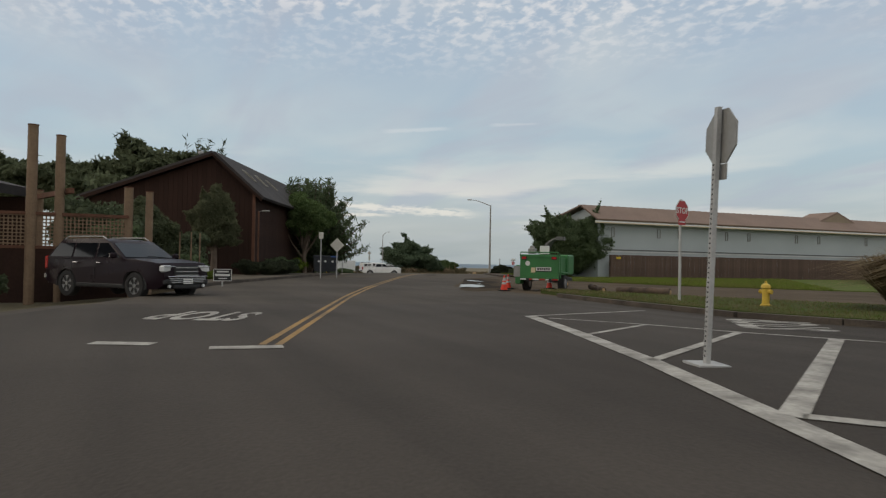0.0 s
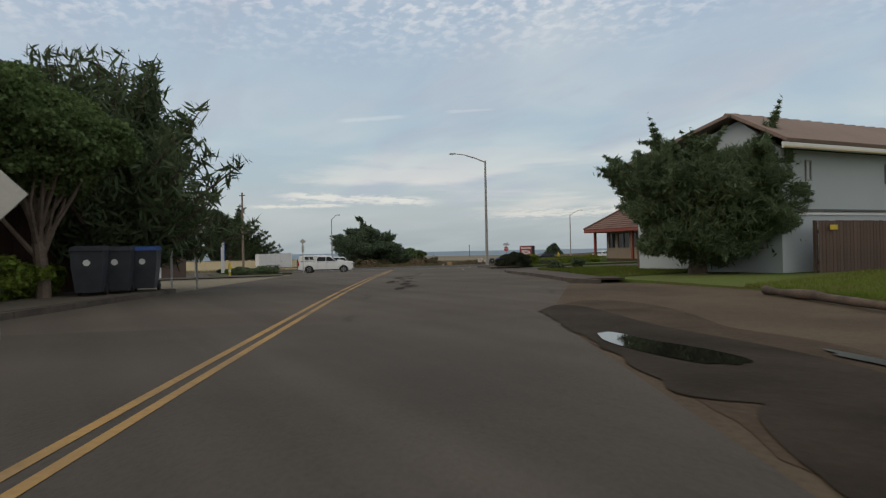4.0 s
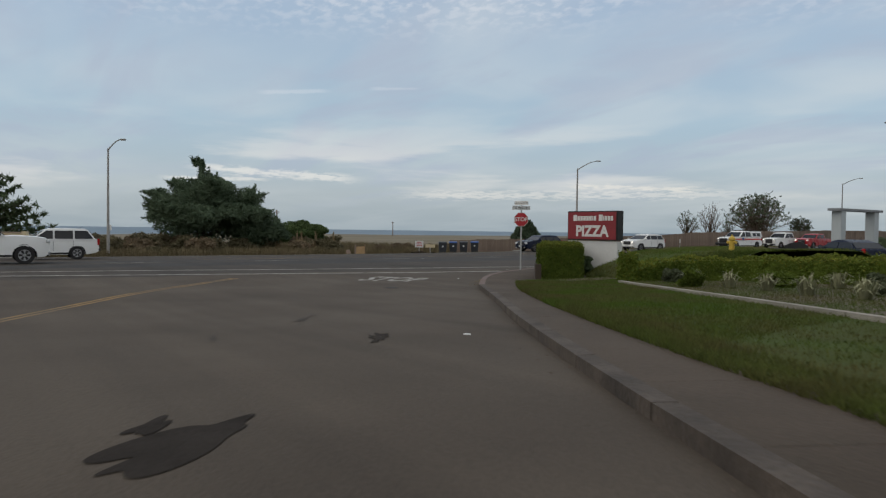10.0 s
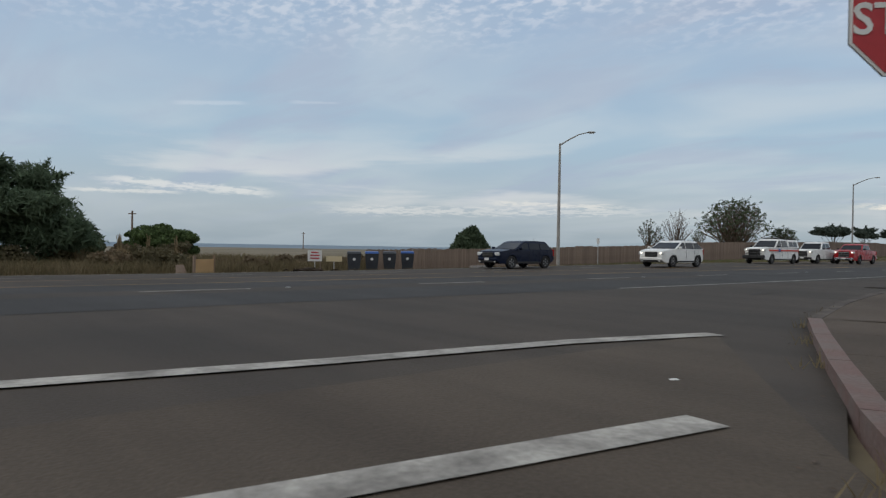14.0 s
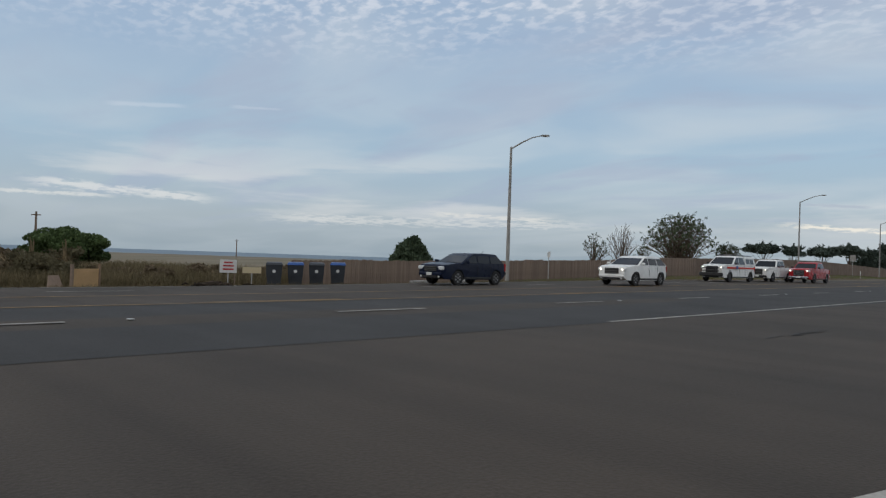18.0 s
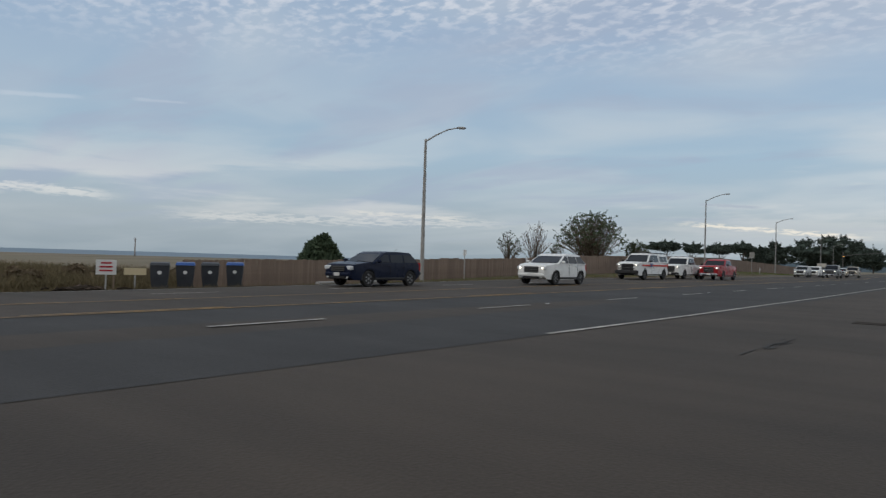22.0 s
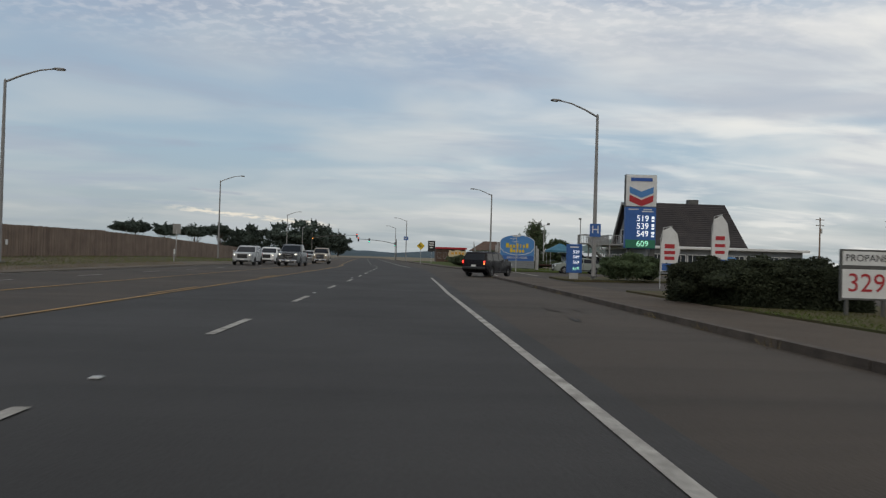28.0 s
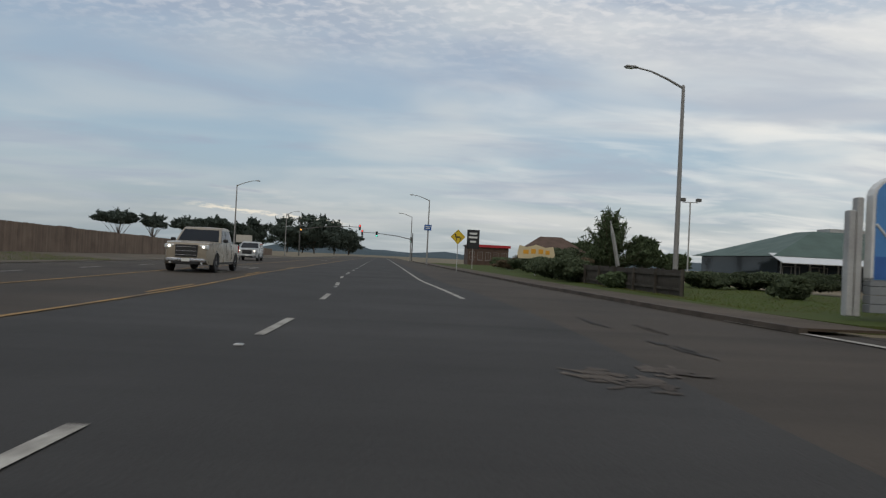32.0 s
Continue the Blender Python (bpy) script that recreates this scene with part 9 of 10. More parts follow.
# ---- bins, hydrants, cones ----
def bin_thing(x, y, lid, toward, label, z=None):
    t = thing("wheelie_bin", label, "bin", face_to(x, y, land(x, y) if z is None else z, *toward) @ Matrix.Diagonal((1.15, 1.15, 1.12, 1)), group="bins at the roadside")
    part("body", Shape().loft([[(-0.24, -0.26, 0.08), (0.24, -0.26, 0.08), (0.24, 0.26, 0.08), (-0.24, 0.26, 0.08)], [(-0.3, -0.32, 0.6), (0.3, -0.32, 0.6), (0.3, 0.34, 0.6), (-0.3, 0.34, 0.6)], [(-0.32, -0.34, 0.98), (0.32, -0.34, 0.98), (0.32, 0.38, 0.98), (-0.32, 0.38, 0.98)]]), "bin_dark", t)
    part("lid", Shape().loft([[(-0.34, -0.38, 0.98), (0.34, -0.38, 0.98), (0.34, 0.42, 0.98), (-0.34, 0.42, 0.98)], [(-0.3, -0.3, 1.07), (0.3, -0.3, 1.07), (0.3, 0.4, 1.1), (-0.3, 0.4, 1.1)]]), lid, t)
    part("handle", Shape().tube([(-0.28, 0.45, 1.0), (0.28, 0.45, 1.0)], 0.025, 6), "bin_dark", t)
    for x2 in (-0.26, 0.26):
        part("wheel", Shape().tube([(x2 - 0.03, 0.3, 0.12), (x2 + 0.03, 0.3, 0.12)], 0.12, 12), "rubber", t)
    part("emblem", Shape().tube([(0, -0.325, 0.72), (0, -0.34, 0.72)], 0.07, 10), "sign_white", t)


for (x, y), lid in zip(((-17.6, 17.7), (-17.5, 18.8), (-17.5, 20.0), (-17.4, 21.2)), ("bin_dark", "lid_blue", "bin_dark", "lid_blue")):
    bin_thing(x, y, lid, (10, 0), "dark plastic wheelie bin with a %s lid" % ("blue" if lid == "lid_blue" else "black"))
for (x, y), lid in zip(((65.9, -46.0), (65.2, -45.35), (64.6, -44.65)), ("bin_dark", "bin_dark", "lid_blue")):
    bin_thing(x, y, lid, (90, -51), "dark wheelie bin with a %s lid by the road" % ("blue" if lid == "lid_blue" else "black"), land(x, y) + 0.12)


def hydrant(x, y, z, label):
    t = thing("fire_hydrant", label, "hydrant", pose(x, y, z) @ Matrix.Diagonal((0.76, 0.76, 0.76, 1)))
    part("barrel", Shape().tube([(0, 0, 0), (0, 0, 0.05), (0, 0, 0.06), (0, 0, 0.52), (0, 0, 0.56), (0, 0, 0.64), (0, 0, 0.70)], [0.16, 0.16, 0.11, 0.11, 0.15, 0.13, 0.04], 14), "hydrant_yellow", t, smooth=True)
    for a in (0, 90, 180):
        c, s = math.cos(radians(a)), math.sin(radians(a))
        part("outlet", Shape().tube([(c * 0.08, s * 0.08, 0.44), (c * 0.19, s * 0.19, 0.44), (c * 0.19, s * 0.19, 0.44), (c * 0.21, s * 0.21, 0.44)], [0.06, 0.06, 0.075, 0.07], 10), "hydrant_yellow", t, smooth=True)
    part("nut", Shape().box(0, 0, 0.73, 0.05, 0.05, 0.07), "hydrant_yellow", t)


hydrant(101.6, -44.7, land(101.6, -44.7) + 0.12, "yellow fire hydrant in the grass")
hydrant(21.8, 1.86, 1.12, "yellow fire hydrant beyond the hedges")


def cone(x, y, label):
    t = thing("traffic_cone", label, "traffic cone", pose(x, y, land(x, y) + 0.01), group="traffic cones")
    part("base", Shape().box(0, 0, 0.02, 0.36, 0.36, 0.04, bevel=0.012), "rubber", t)
    r = lambda z: 0.125 - 0.10 * z / 0.56
    part("body", Shape().tube([(0, 0, 0.03), (0, 0, 0.56)], [r(0), r(0.56)], 18), "orange_plastic", t, smooth=True)
    for a, b in ((0.24, 0.32), (0.37, 0.48)):
        part("band", Shape().tube([(0, 0, a), (0, 0, b)], [r(a) + 0.004, r(b) + 0.004], 18, False), "reflective", t, "white reflective band")


cone(91.27, -45.81, "orange traffic cone with two white bands")
cone(89.64, -44.70, "orange traffic cone with two white bands")
cone(89.43, -42.66, "orange traffic cone with two white bands")


# ---- wood chipper trailer ----
def chipper():
    t = thing("wood_chipper", "green towed wood chipper seen from its folded feed tray", "wood chipper", frame_at(91.55, -44.5, land(91.5, -44.4), 132))
    tray = part("feed_tray", Shape().box(0, 0, 0.88, 0.08, 1.46, 0.94, bevel=0.02), "machine_green", t)
    part("ribs", Shape().box(-0.05, 0, 1.28, 0.04, 1.4, 0.05).box(-0.05, 0, 0.5, 0.04, 1.4, 0.05).box(-0.05, -0.4, 1.3, 0.03, 0.05, 0.16), "machine_green", tray)
    part("emblem", Shape().tube([(-0.05, 0.43, 1.02), (-0.056, 0.43, 1.02)], 0.09, 12), "sign_white", tray, "round white maker emblem")
    part("name_bars", Shape().box(-0.052, -0.17, 0.82, 0.010, 0.56, 0.13), "sign_white", tray)
    for k in range(6):
        part("letter_bar", Shape().box(-0.058, 0.03 - k * 0.08, 0.825, 0.010, 0.058, 0.085), "black", tray)
    part("letter_bar", Shape().box(-0.058, -0.17, 0.745, 0.010, 0.6, 0.028), "black", tray)
    part("print_patch", Shape().box(-0.05, 0.22, 0.78, 0.01, 0.16, 0.18), "cream", tray)
    for i in range(6):
        part("reflector", Shape().box(-0.055, -0.6 + i * 0.24, 0.44, 0.012, 0.22, 0.05), "sign_red" if i % 2 == 0 else "sign_white", tray)
    for y in (-0.56, 0.56):
        lt = part("tail_lamp", Shape().box(-0.05, y, 1.22, 0.05, 0.2, 0.12, bevel=0.01), "black", t)
        part("lens", Shape().box(-0.08, y, 1.22, 0.02, 0.16, 0.08), "lens_red", lt)
    part("bar", Shape().tube([(0.0, 0.74, 1.28), (-0.06, 0.7, 1.43), (-0.06, -0.7, 1.43), (0, -0.76, 1.33), (0, -0.78, 0.5)], 0.022, 7), "machine_green", t)
    part("hopper", Shape().loft([[(0.05, -0.7, 0.42), (0.05, 0.7, 0.42), (0.05, 0.7, 1.34), (0.05, -0.7, 1.34)], [(1.3, -0.45, 0.6), (1.3, 0.45, 0.6), (1.3, 0.45, 1.3), (1.3, -0.45, 1.3)], [(2.3, -0.45, 0.6), (2.3, 0.45, 0.6), (2.3, 0.45, 1.25), (2.3, -0.45, 1.25)]]), "machine_green", t)
    part("engine_cover", Shape().box(2.7, 0, 0.98, 1.0, 1.1, 0.8, bevel=0.05), "machine_green", t)
    part("control_box", Shape().box(0.6, 0.45, 1.48, 0.3, 0.26, 0.2, bevel=0.02).box(0.6, 0.45, 1.62, 0.16, 0.14, 0.1), "sign_back", t)
    part("warning_panel", Shape().box(0.5, -0.05, 1.53, 0.03, 0.36, 0.3), "sign_white", t)
    part("side_box", Shape().box(0.3, 0.83, 0.6, 0.5, 0.22, 0.7, bevel=0.03), "machine_green", t)
    part("side_plate", Shape().box(0.04, 0.86, 0.72, 0.02, 0.26, 0.4), "sign_back", t)
    ch = part("chute", Shape().loft([[(1.0 + math.cos(a) * 0.14 + c[0], math.sin(a) * 0.14 + c[1], c[2]) for a in np.linspace(0, 2 * math.pi, 9)[:-1]] for c in ((0, 0.0, 1.3), (0, 0.0, 1.6), (-0.05, -0.12, 1.8), (-0.1, -0.3, 1.92), (-0.12, -0.45, 1.98))]), "steel_dark", t, "dark discharge chute", smooth=True)
    part("deflector", Shape().box(0.88, -0.55, 1.96, 0.3, 0.32, 0.14, bevel=0.02), "steel_dark", ch)
    part("frame", Shape().box(1.6, -0.42, 0.42, 3.4, 0.1, 0.12).box(1.6, 0.42, 0.42, 3.4, 0.1, 0.12).box(3.9, 0, 0.42, 1.4, 0.1, 0.12), "black", t)
    for y in (-0.68, 0.68):
        w = part("wheel", Shape().tube([(0.75, y - 0.11, 0.3), (0.75, y + 0.11, 0.3)], 0.3, 20), "rubber", t, smooth=True)
        part("rim", Shape().tube([(0.75, y - 0.12, 0.3), (0.75, y + 0.12, 0.3)], 0.17, 14), "rim", w)
        part("mudguard", Shape().box(0.75, y, 0.68, 0.85, 0.26, 0.05, bevel=0.015), "machine_green", t)


chipper()


def log_piece(a, b, r, label):
    t = thing("log", label, "log", pose(*a, land(*a) + 0.02), group="felled logs")
    d = Vector((b[0] - a[0], b[1] - a[1], land(*b) - land(*a)))
    rg = random.Random(int(a[0] * 100))
    pts = [(d.x * k + rg.uniform(-.06, .06), d.y * k + rg.uniform(-.06, .06), d.z * k + r + rg.uniform(-.02, .02)) for k in np.linspace(0, 1, 9)]
    part("bark", Shape().tube(pts, [r * rg.uniform(0.72, 1.12) for _ in pts], 12), "log", t, smooth=True)
    for p, s in ((pts[0], -1), (pts[-1], 1)):
        e = Vector(p) + d.normalized() * 0.006 * s
        part("cut_end", Shape().tube([e - d.normalized() * 0.004, e], r * 0.7, 12), "cut_wood", t)


log_piece((75.4, -33.7), (80.0, -36.4), 0.085, "long thin felled log with bark")
log_piece((80.05, -36.5), (83.0, -37.75), 0.11, "long felled log with bark")
log_piece((83.1, -37.85), (85.65, -39.4), 0.115, "long felled log with bark")
log_piece((85.9, -39.5), (87.6, -40.6), 0.12, "short cut log with pale stripped wood")
log_piece((90.2, -41.2), (91.5, -41.95), 0.12, "short cut log with a pale end")
log_piece((91.55, -42.0), (92.7, -42.5), 0.1, "short crooked log beside another")
log_piece((93.5, -42.5), (95.4, -41.8), 0.13, "cut log lying in the grass")

# low heap of dark cut brush on the verge
heap = thing("debris_heap", "low heap of dark cut branches and soil on the verge", "debris", pose(-13.9, 12.7, land(-13.9, 12.7)))
hr = random.Random(61)
for k in range(26):
    x, y = hr.gauss(0, 0.22), hr.gauss(0, 0.5)
    w, d = hr.uniform(0.4, 2.7), hr.uniform(0.2, 0.5)
    h = max(0.03, 0.16 - 0.12 * abs(y)) * hr.uniform(0.4, 1.0)
    part("branch", Shape().tube([(x, y, 0.02), (x + math.cos(w) * d * 0.5, y + math.sin(w) * d * 0.5, h + 0.03), (x + math.cos(w) * d, y + math.sin(w) * d, h * 0.6)], [0.03, 0.035, 0.012], 6), "mud" if k % 3 else "log", heap)
part("soil", Shape().tube([(0, -0.8, -0.03), (0.05, -0.3, 0.0), (0, 0.3, 0.01), (0, 0.85, -0.03)], [0.05, 0.13, 0.15, 0.05], 10), "mud", heap, smooth=True)
# plywood crate, tyres and clutter by the track
bx = thing("plywood_box", "pale plywood box beside the track", "box", frame_at(-19.0, 10.0, -0.85, 115))
part("panel", Shape().box(0, 0, 0.52, 1.25, 0.05, 1.0), "plywood", bx)
part("panel", Shape().box(0.6, 0.3, 0.5, 0.05, 0.6, 0.96), "plywood", bx)
part("post", Shape().box(-0.66, 0, 0.6, 0.1, 0.1, 1.2), "wood_grey", bx)
part("post", Shape().box(0.72, 0.05, 0.62, 0.09, 0.09, 1.2), "wood_post", bx)
ram = thing("board_ramp", "grey board ramp leaning against a box", "board", frame_at(-18.7, 8.9, -0.85, 115))
part("board", Shape().slab([(-0.45, 0, 0.02), (0.4, 0, 0.02), (0.35, 0.35, 0.75), (-0.1, 0.35, 0.75)], 0.05), "wood_grey", ram)
pile = thing("ash_pile", "low dark heap of burnt rubbish", "heap", pose(-18.2, 15.4, land(-18.2, 15.4)))
part("heap", Shape().loft([[(1.2 * math.cos(a) * k, 0.6 * math.sin(a) * k, h) for a in np.linspace(0, 6.283, 13)[:-1]] for k, h in ((1, 0), (0.75, 0.1), (0.4, 0.2), (0.08, 0.24))]), "tar", pile)
for x, y in ((-14.9, 24.5), (-14.7, 27.6)):
    st = thing("concrete_block", "low pale concrete block on the verge", "block", frame_at(x, y, land(x, y), 95))
    part("block", Shape().box(0, 0, 0.06, 1.4, 0.3, 0.14, bevel=0.03), "lamp_concrete", st)
for x, y, zt, a in ((-71.2, 22.6, 4.5, 60), (-150, 90, 4.0, 60), (1.9, -28.7, 9.37, 30), (70, 165, 9.5, 20), (84, 168, 9.8, 10)):
    up = thing("utility_pole", "grey timber utility pole with a cross-arm", "utility pole", pose(x, y, land(x, y) - 0.2))
    h = zt - land(x, y) + 0.2
    part("pole", Shape().tube([(0, 0, 0), (0, 0, h)], [0.15, 0.1], 9), "wood_grey", up)
    part("cross_arm", Shape().box(0, 0, h - 0.35, 1.9 if h > 6 and x > 10 else 0.9, 0.1, 0.11, turn=a), "wood_grey", up)
    if x > 10:
        part("cross_arm", Shape().box(0, 0, h - 1.3, 1.7, 0.1, 0.11, turn=a), "wood_grey", up)
        part("transformer", Shape().tube([(0.25, 0.1, h - 2.6), (0.25, 0.1, h - 1.8)], 0.2, 10), "steel", up)


# low dome sign, portal and car beyond the corner lawn
dome = thing("dome_sign", "low black dome-topped sign with pale unreadable writing", "sign", face_to(10.75, 25.9, land(10.75, 25.9) + 0.1, 34, -18))
part("board", Shape().prism([(-0.75, 0.0), (0.75, 0.0)] + [(0.75 * math.cos(radians(a)), 0.62 + 0.5 * math.sin(radians(a))) for a in range(0, 181, 15)], -0.06, 0.06, "y"), "black", dome)
part("writing", Shape().box(-0.05, -0.066, 0.62, 0.95, 0.01, 0.12).box(0, -0.066, 0.36, 0.5, 0.01, 0.08), "trim_grey", dome)
port = thing("entrance_portal", "grey-blue portal of two square columns and a thin beam", "portal", pose(14.7, 25.1, land(14.7, 25.1)))
for yy in (-2.0, 2.0):
    part("column", Shape().box(0, yy, 1.55, 0.55, 0.55, 3.1, bevel=0.02), "stucco_blue", port)
part("beam", Shape().box(0, 0, 3.17, 0.7, 5.2, 0.14), "grey_wall", port)

# traffic signals at the far crossing
def signal(x, y, zt, reach, heads, label):
    t = thing("traffic_signal", label, "traffic signal", pose(x, y, 0))
    part("mast", Shape().tube([(0, 0, 0), (0, 0, zt + 0.4)], [0.16, 0.12], 9), "steel_dark", t)
    part("arm", Shape().tube([(0, 0, zt - 1.2), (reach * 0.3, 0, zt - 0.5), (reach * 0.7, 0, zt - 0.05), (reach, 0, zt)], [0.1, 0.09, 0.07, 0.05], 7), "steel_dark", t)
    for k, lit in heads:
        zz = zt - 1.2 * (1 - min(k * 1.2, 1)) - 0.1
        hd = part("signal_head", Shape().box(reach * k, -0.1, zz, 0.45, 0.3, 1.25, bevel=0.03), "black", t)
        for i, mat in enumerate(("brake_glow" if lit == "red" else "black", "amber_glow" if lit == "amber" else "black", "green_glow" if lit == "green" else "black")):
            part("lens", Shape().tube([(reach * k, -0.26, zz + 0.38 - i * 0.38), (reach * k, -0.29, zz + 0.38 - i * 0.38)], 0.15, 12), mat, hd)


signal(-26, 268, 7.2, 13.5, ((1.0, "red"), (0.02, "amber")), "mast-arm traffic signal over the southbound lanes")
signal(-0.5, 272, 6.2, -12.0, ((0.98, "red"), (0.7, "green"), (0.03, "green")), "mast-arm traffic signal over the northbound lanes")
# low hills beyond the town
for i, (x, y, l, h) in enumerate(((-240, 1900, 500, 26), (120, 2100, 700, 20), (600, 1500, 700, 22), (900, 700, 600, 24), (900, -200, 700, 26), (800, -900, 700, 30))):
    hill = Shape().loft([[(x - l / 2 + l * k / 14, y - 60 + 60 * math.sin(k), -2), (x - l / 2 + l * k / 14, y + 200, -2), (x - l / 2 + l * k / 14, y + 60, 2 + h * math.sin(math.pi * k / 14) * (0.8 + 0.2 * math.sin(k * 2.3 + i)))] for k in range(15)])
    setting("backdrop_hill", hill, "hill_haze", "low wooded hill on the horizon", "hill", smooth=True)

# ---- vehicles ----


def wheel_parts(car, x, y, r, cover):
    """One wheel: tyre, rim and hub, turned to face outwards."""
    side = 1 if y > 0 else -1
    w = 0.22
    tyre = Shape()
    prof = [(-w / 2, r * 0.62), (-w / 2, r * 0.93), (-w / 2 + 0.03, r), (w / 2 - 0.03, r), (w / 2, r * 0.93), (w / 2, r * 0.62)]
    n = 24
    for a, rad in prof:
        tyre.v += [(x + rad * math.cos(2 * math.pi * k / n), y + a, r + rad * math.sin(2 * math.pi * k / n)) for k in range(n)]
    for j in range(len(prof)):
        j2 = (j + 1) % len(prof)
        tyre.f += [(j * n + k, j * n + (k + 1) % n, j2 * n + (k + 1) % n, j2 * n + k) for k in range(n)]
    holder = part("wheel", tyre, "rubber", car, smooth=True)
    face = y + side * (w / 2 - 0.03)
    rim = Shape()
    rim.tube([(x, face - side * 0.05, r), (x, face, r)], r * 0.63, 24)
    part("rim", rim, cover if cover != "dark" else "steel_dark", holder, smooth=True)
    spokes = Shape()
    for k in range(6):
        w2 = math.pi * 2 * k / 6
        cx, cz = x + r * 0.36 * math.cos(w2), r + r * 0.36 * math.sin(w2)
        dx, dz = math.cos(w2), math.sin(w2)
        q = [(cx - dx * r * 0.19 - dz * r * 0.09, cz - dz * r * 0.19 + dx * r * 0.09), (cx + dx * r * 0.19 - dz * r * 0.13, cz + dz * r * 0.19 + dx * r * 0.13),
             (cx + dx * r * 0.19 + dz * r * 0.13, cz + dz * r * 0.19 - dx * r * 0.13), (cx - dx * r * 0.19 + dz * r * 0.09, cz - dz * r * 0.19 - dx * r * 0.09)]
        spokes.prism(q, min(face - 0.012, face + side * 0.014), max(face - 0.012, face + side * 0.014), "y")
    part("rim_recess", spokes, "black", holder)
    part("hub_cap", Shape().tube([(x, face, r), (x, face + side * 0.025, r)], [r * 0.15, r * 0.12], 12), cover if cover != "dark" else "chrome", holder, smooth=True)


def vehicle(name, label, category, x, y, heading, style, paint, L=4.7, W=1.85, H=1.7, wb=2.75, r=0.36, hood=1.02, belt=1.08, cab=(0.9, -1.9),
            rake=(0.75, 0.35), lamps=False, brakes=False, signal=False, cover="rim", trim="black", chrome=False, rails=False, shell=False, push=False, bar=False, stripe="", fo=0.92, doors=2, tilt=0.0, group="", wide_grille=False):
    """A car built from its side outline: body, cabin, glass, wheels, lights."""
    car = thing(name, label, category, Matrix.Translation((x, y, land(x, y) + 0.005)) @ Matrix.Rotation(radians(heading), 4, "Z") @ Matrix.Rotation(radians(tilt), 4, "Y"), group)
    hl, hw = L / 2, W / 2
    xf, xr, g, ar = hl - fo, hl - fo - wb, r * 0.72, r * 1.17
    bed = belt if style != "pickup" or shell else belt - 0.02

    def arch(cx):
        a0 = math.asin(max(-1.0, min(1.0, (g + 0.02 - r) / ar)))
        return [(cx + ar * math.cos(a), r + ar * math.sin(a)) for a in [math.pi - a0 - (math.pi - 2 * a0) * k / 9 for k in range(10)]]

    low = [(-hl + 0.16, g + 0.10)] + arch(xr) + arch(xf) + [(hl - 0.20, g + 0.03), (hl - 0.03, g + 0.14), (hl, 0.52), (hl - 0.03, hood - 0.16), (hl - 0.14, hood - 0.04),
           (hl - 0.5, hood + 0.01), (cab[0] + 0.35, hood + 0.06), (cab[0], belt), (cab[1] + 0.02, belt)]
    if style == "pickup":
        low += [(cab[1] - 0.03, bed), (-hl + 0.04, bed), (-hl, bed - 0.04), (-hl, 0.62), (-hl - 0.08, 0.60), (-hl - 0.08, 0.44)]
    else:
        low += [(-hl + 0.10, belt), (-hl + 0.03, belt - 0.06), (-hl - 0.01, 0.72), (-hl - 0.03, 0.66), (-hl - 0.03, 0.45)]

    def plan(px):
        k = 1.0
        if px > hl - 0.75:
            k -= 0.20 * ((px - hl + 0.75) / 0.75) ** 2.2
        if px < -hl + 0.5:
            k -= 0.10 * ((-hl + 0.5 - px) / 0.5) ** 2
        return k

    def swell(pz):
        return 1.0 - 0.05 * abs((pz - 0.66) / 0.45) ** 1.6

    cz = 0.7
    rings = []
    for f, inset in ((1.0, 0.035), (0.985, 0.008), (0.9, 0.0), (0.5, -0.015), (-0.5, -0.015), (-0.9, 0.0), (-0.985, 0.008), (-1.0, 0.035)):
        ring = []
        for px, pz in low:
            up = 1.0 if pz > 0.75 else 0.0
            ring.append((px - math.copysign(inset, px) * (1 if abs(px) > hl - 0.3 else 0), f * hw * plan(px) * swell(pz), pz - inset * up))
        rings.append(ring)
    body = part("body", Shape().loft(rings), paint, car, smooth=True)
    under = Shape().box((xf + xr) / 2, 0, g + 0.14, L - 0.5, W * 0.62, 0.24)
    part("underbody", under, "black", car)
    # cabin with sloping ends and leaning sides
    f0, f1, b1, b0 = cab[0], cab[0] - rake[0], cab[1] + rake[1], cab[1]
    zt = H
    cabin = [(b0, belt - 0.02), (f0, belt - 0.02), (f1 + 0.10, zt - 0.09), (f1 - 0.12, zt - 0.02), ((f1 + b1) / 2, zt), (b1 + 0.10, zt - 0.025), (b1, zt - 0.08)]
    if style in ("hatch",):
        cabin = [(b0, belt - 0.02), (f0, belt - 0.02), (f1 + 0.15, zt - 0.07), (f1 - 0.3, zt), ((f1 + b1) / 2, zt - 0.015), (b1 + 0.15, zt - 0.10), (b1, zt - 0.16)]

    def half(pz):
        return hw * (0.945 - 0.16 * max(0.0, (pz - belt) / (zt - belt)))

    rings = []
    for f, inset in ((1.0, 0.03), (0.97, 0.006), (0.6, 0), (0, -0.012), (-0.6, 0), (-0.97, 0.006), (-1.0, 0.03)):
        rings.append([(px, f * half(pz), pz - (inset if pz > belt else 0)) for px, pz in cabin])
    cabn = part("cabin", Shape().loft(rings), paint, car, smooth=True)

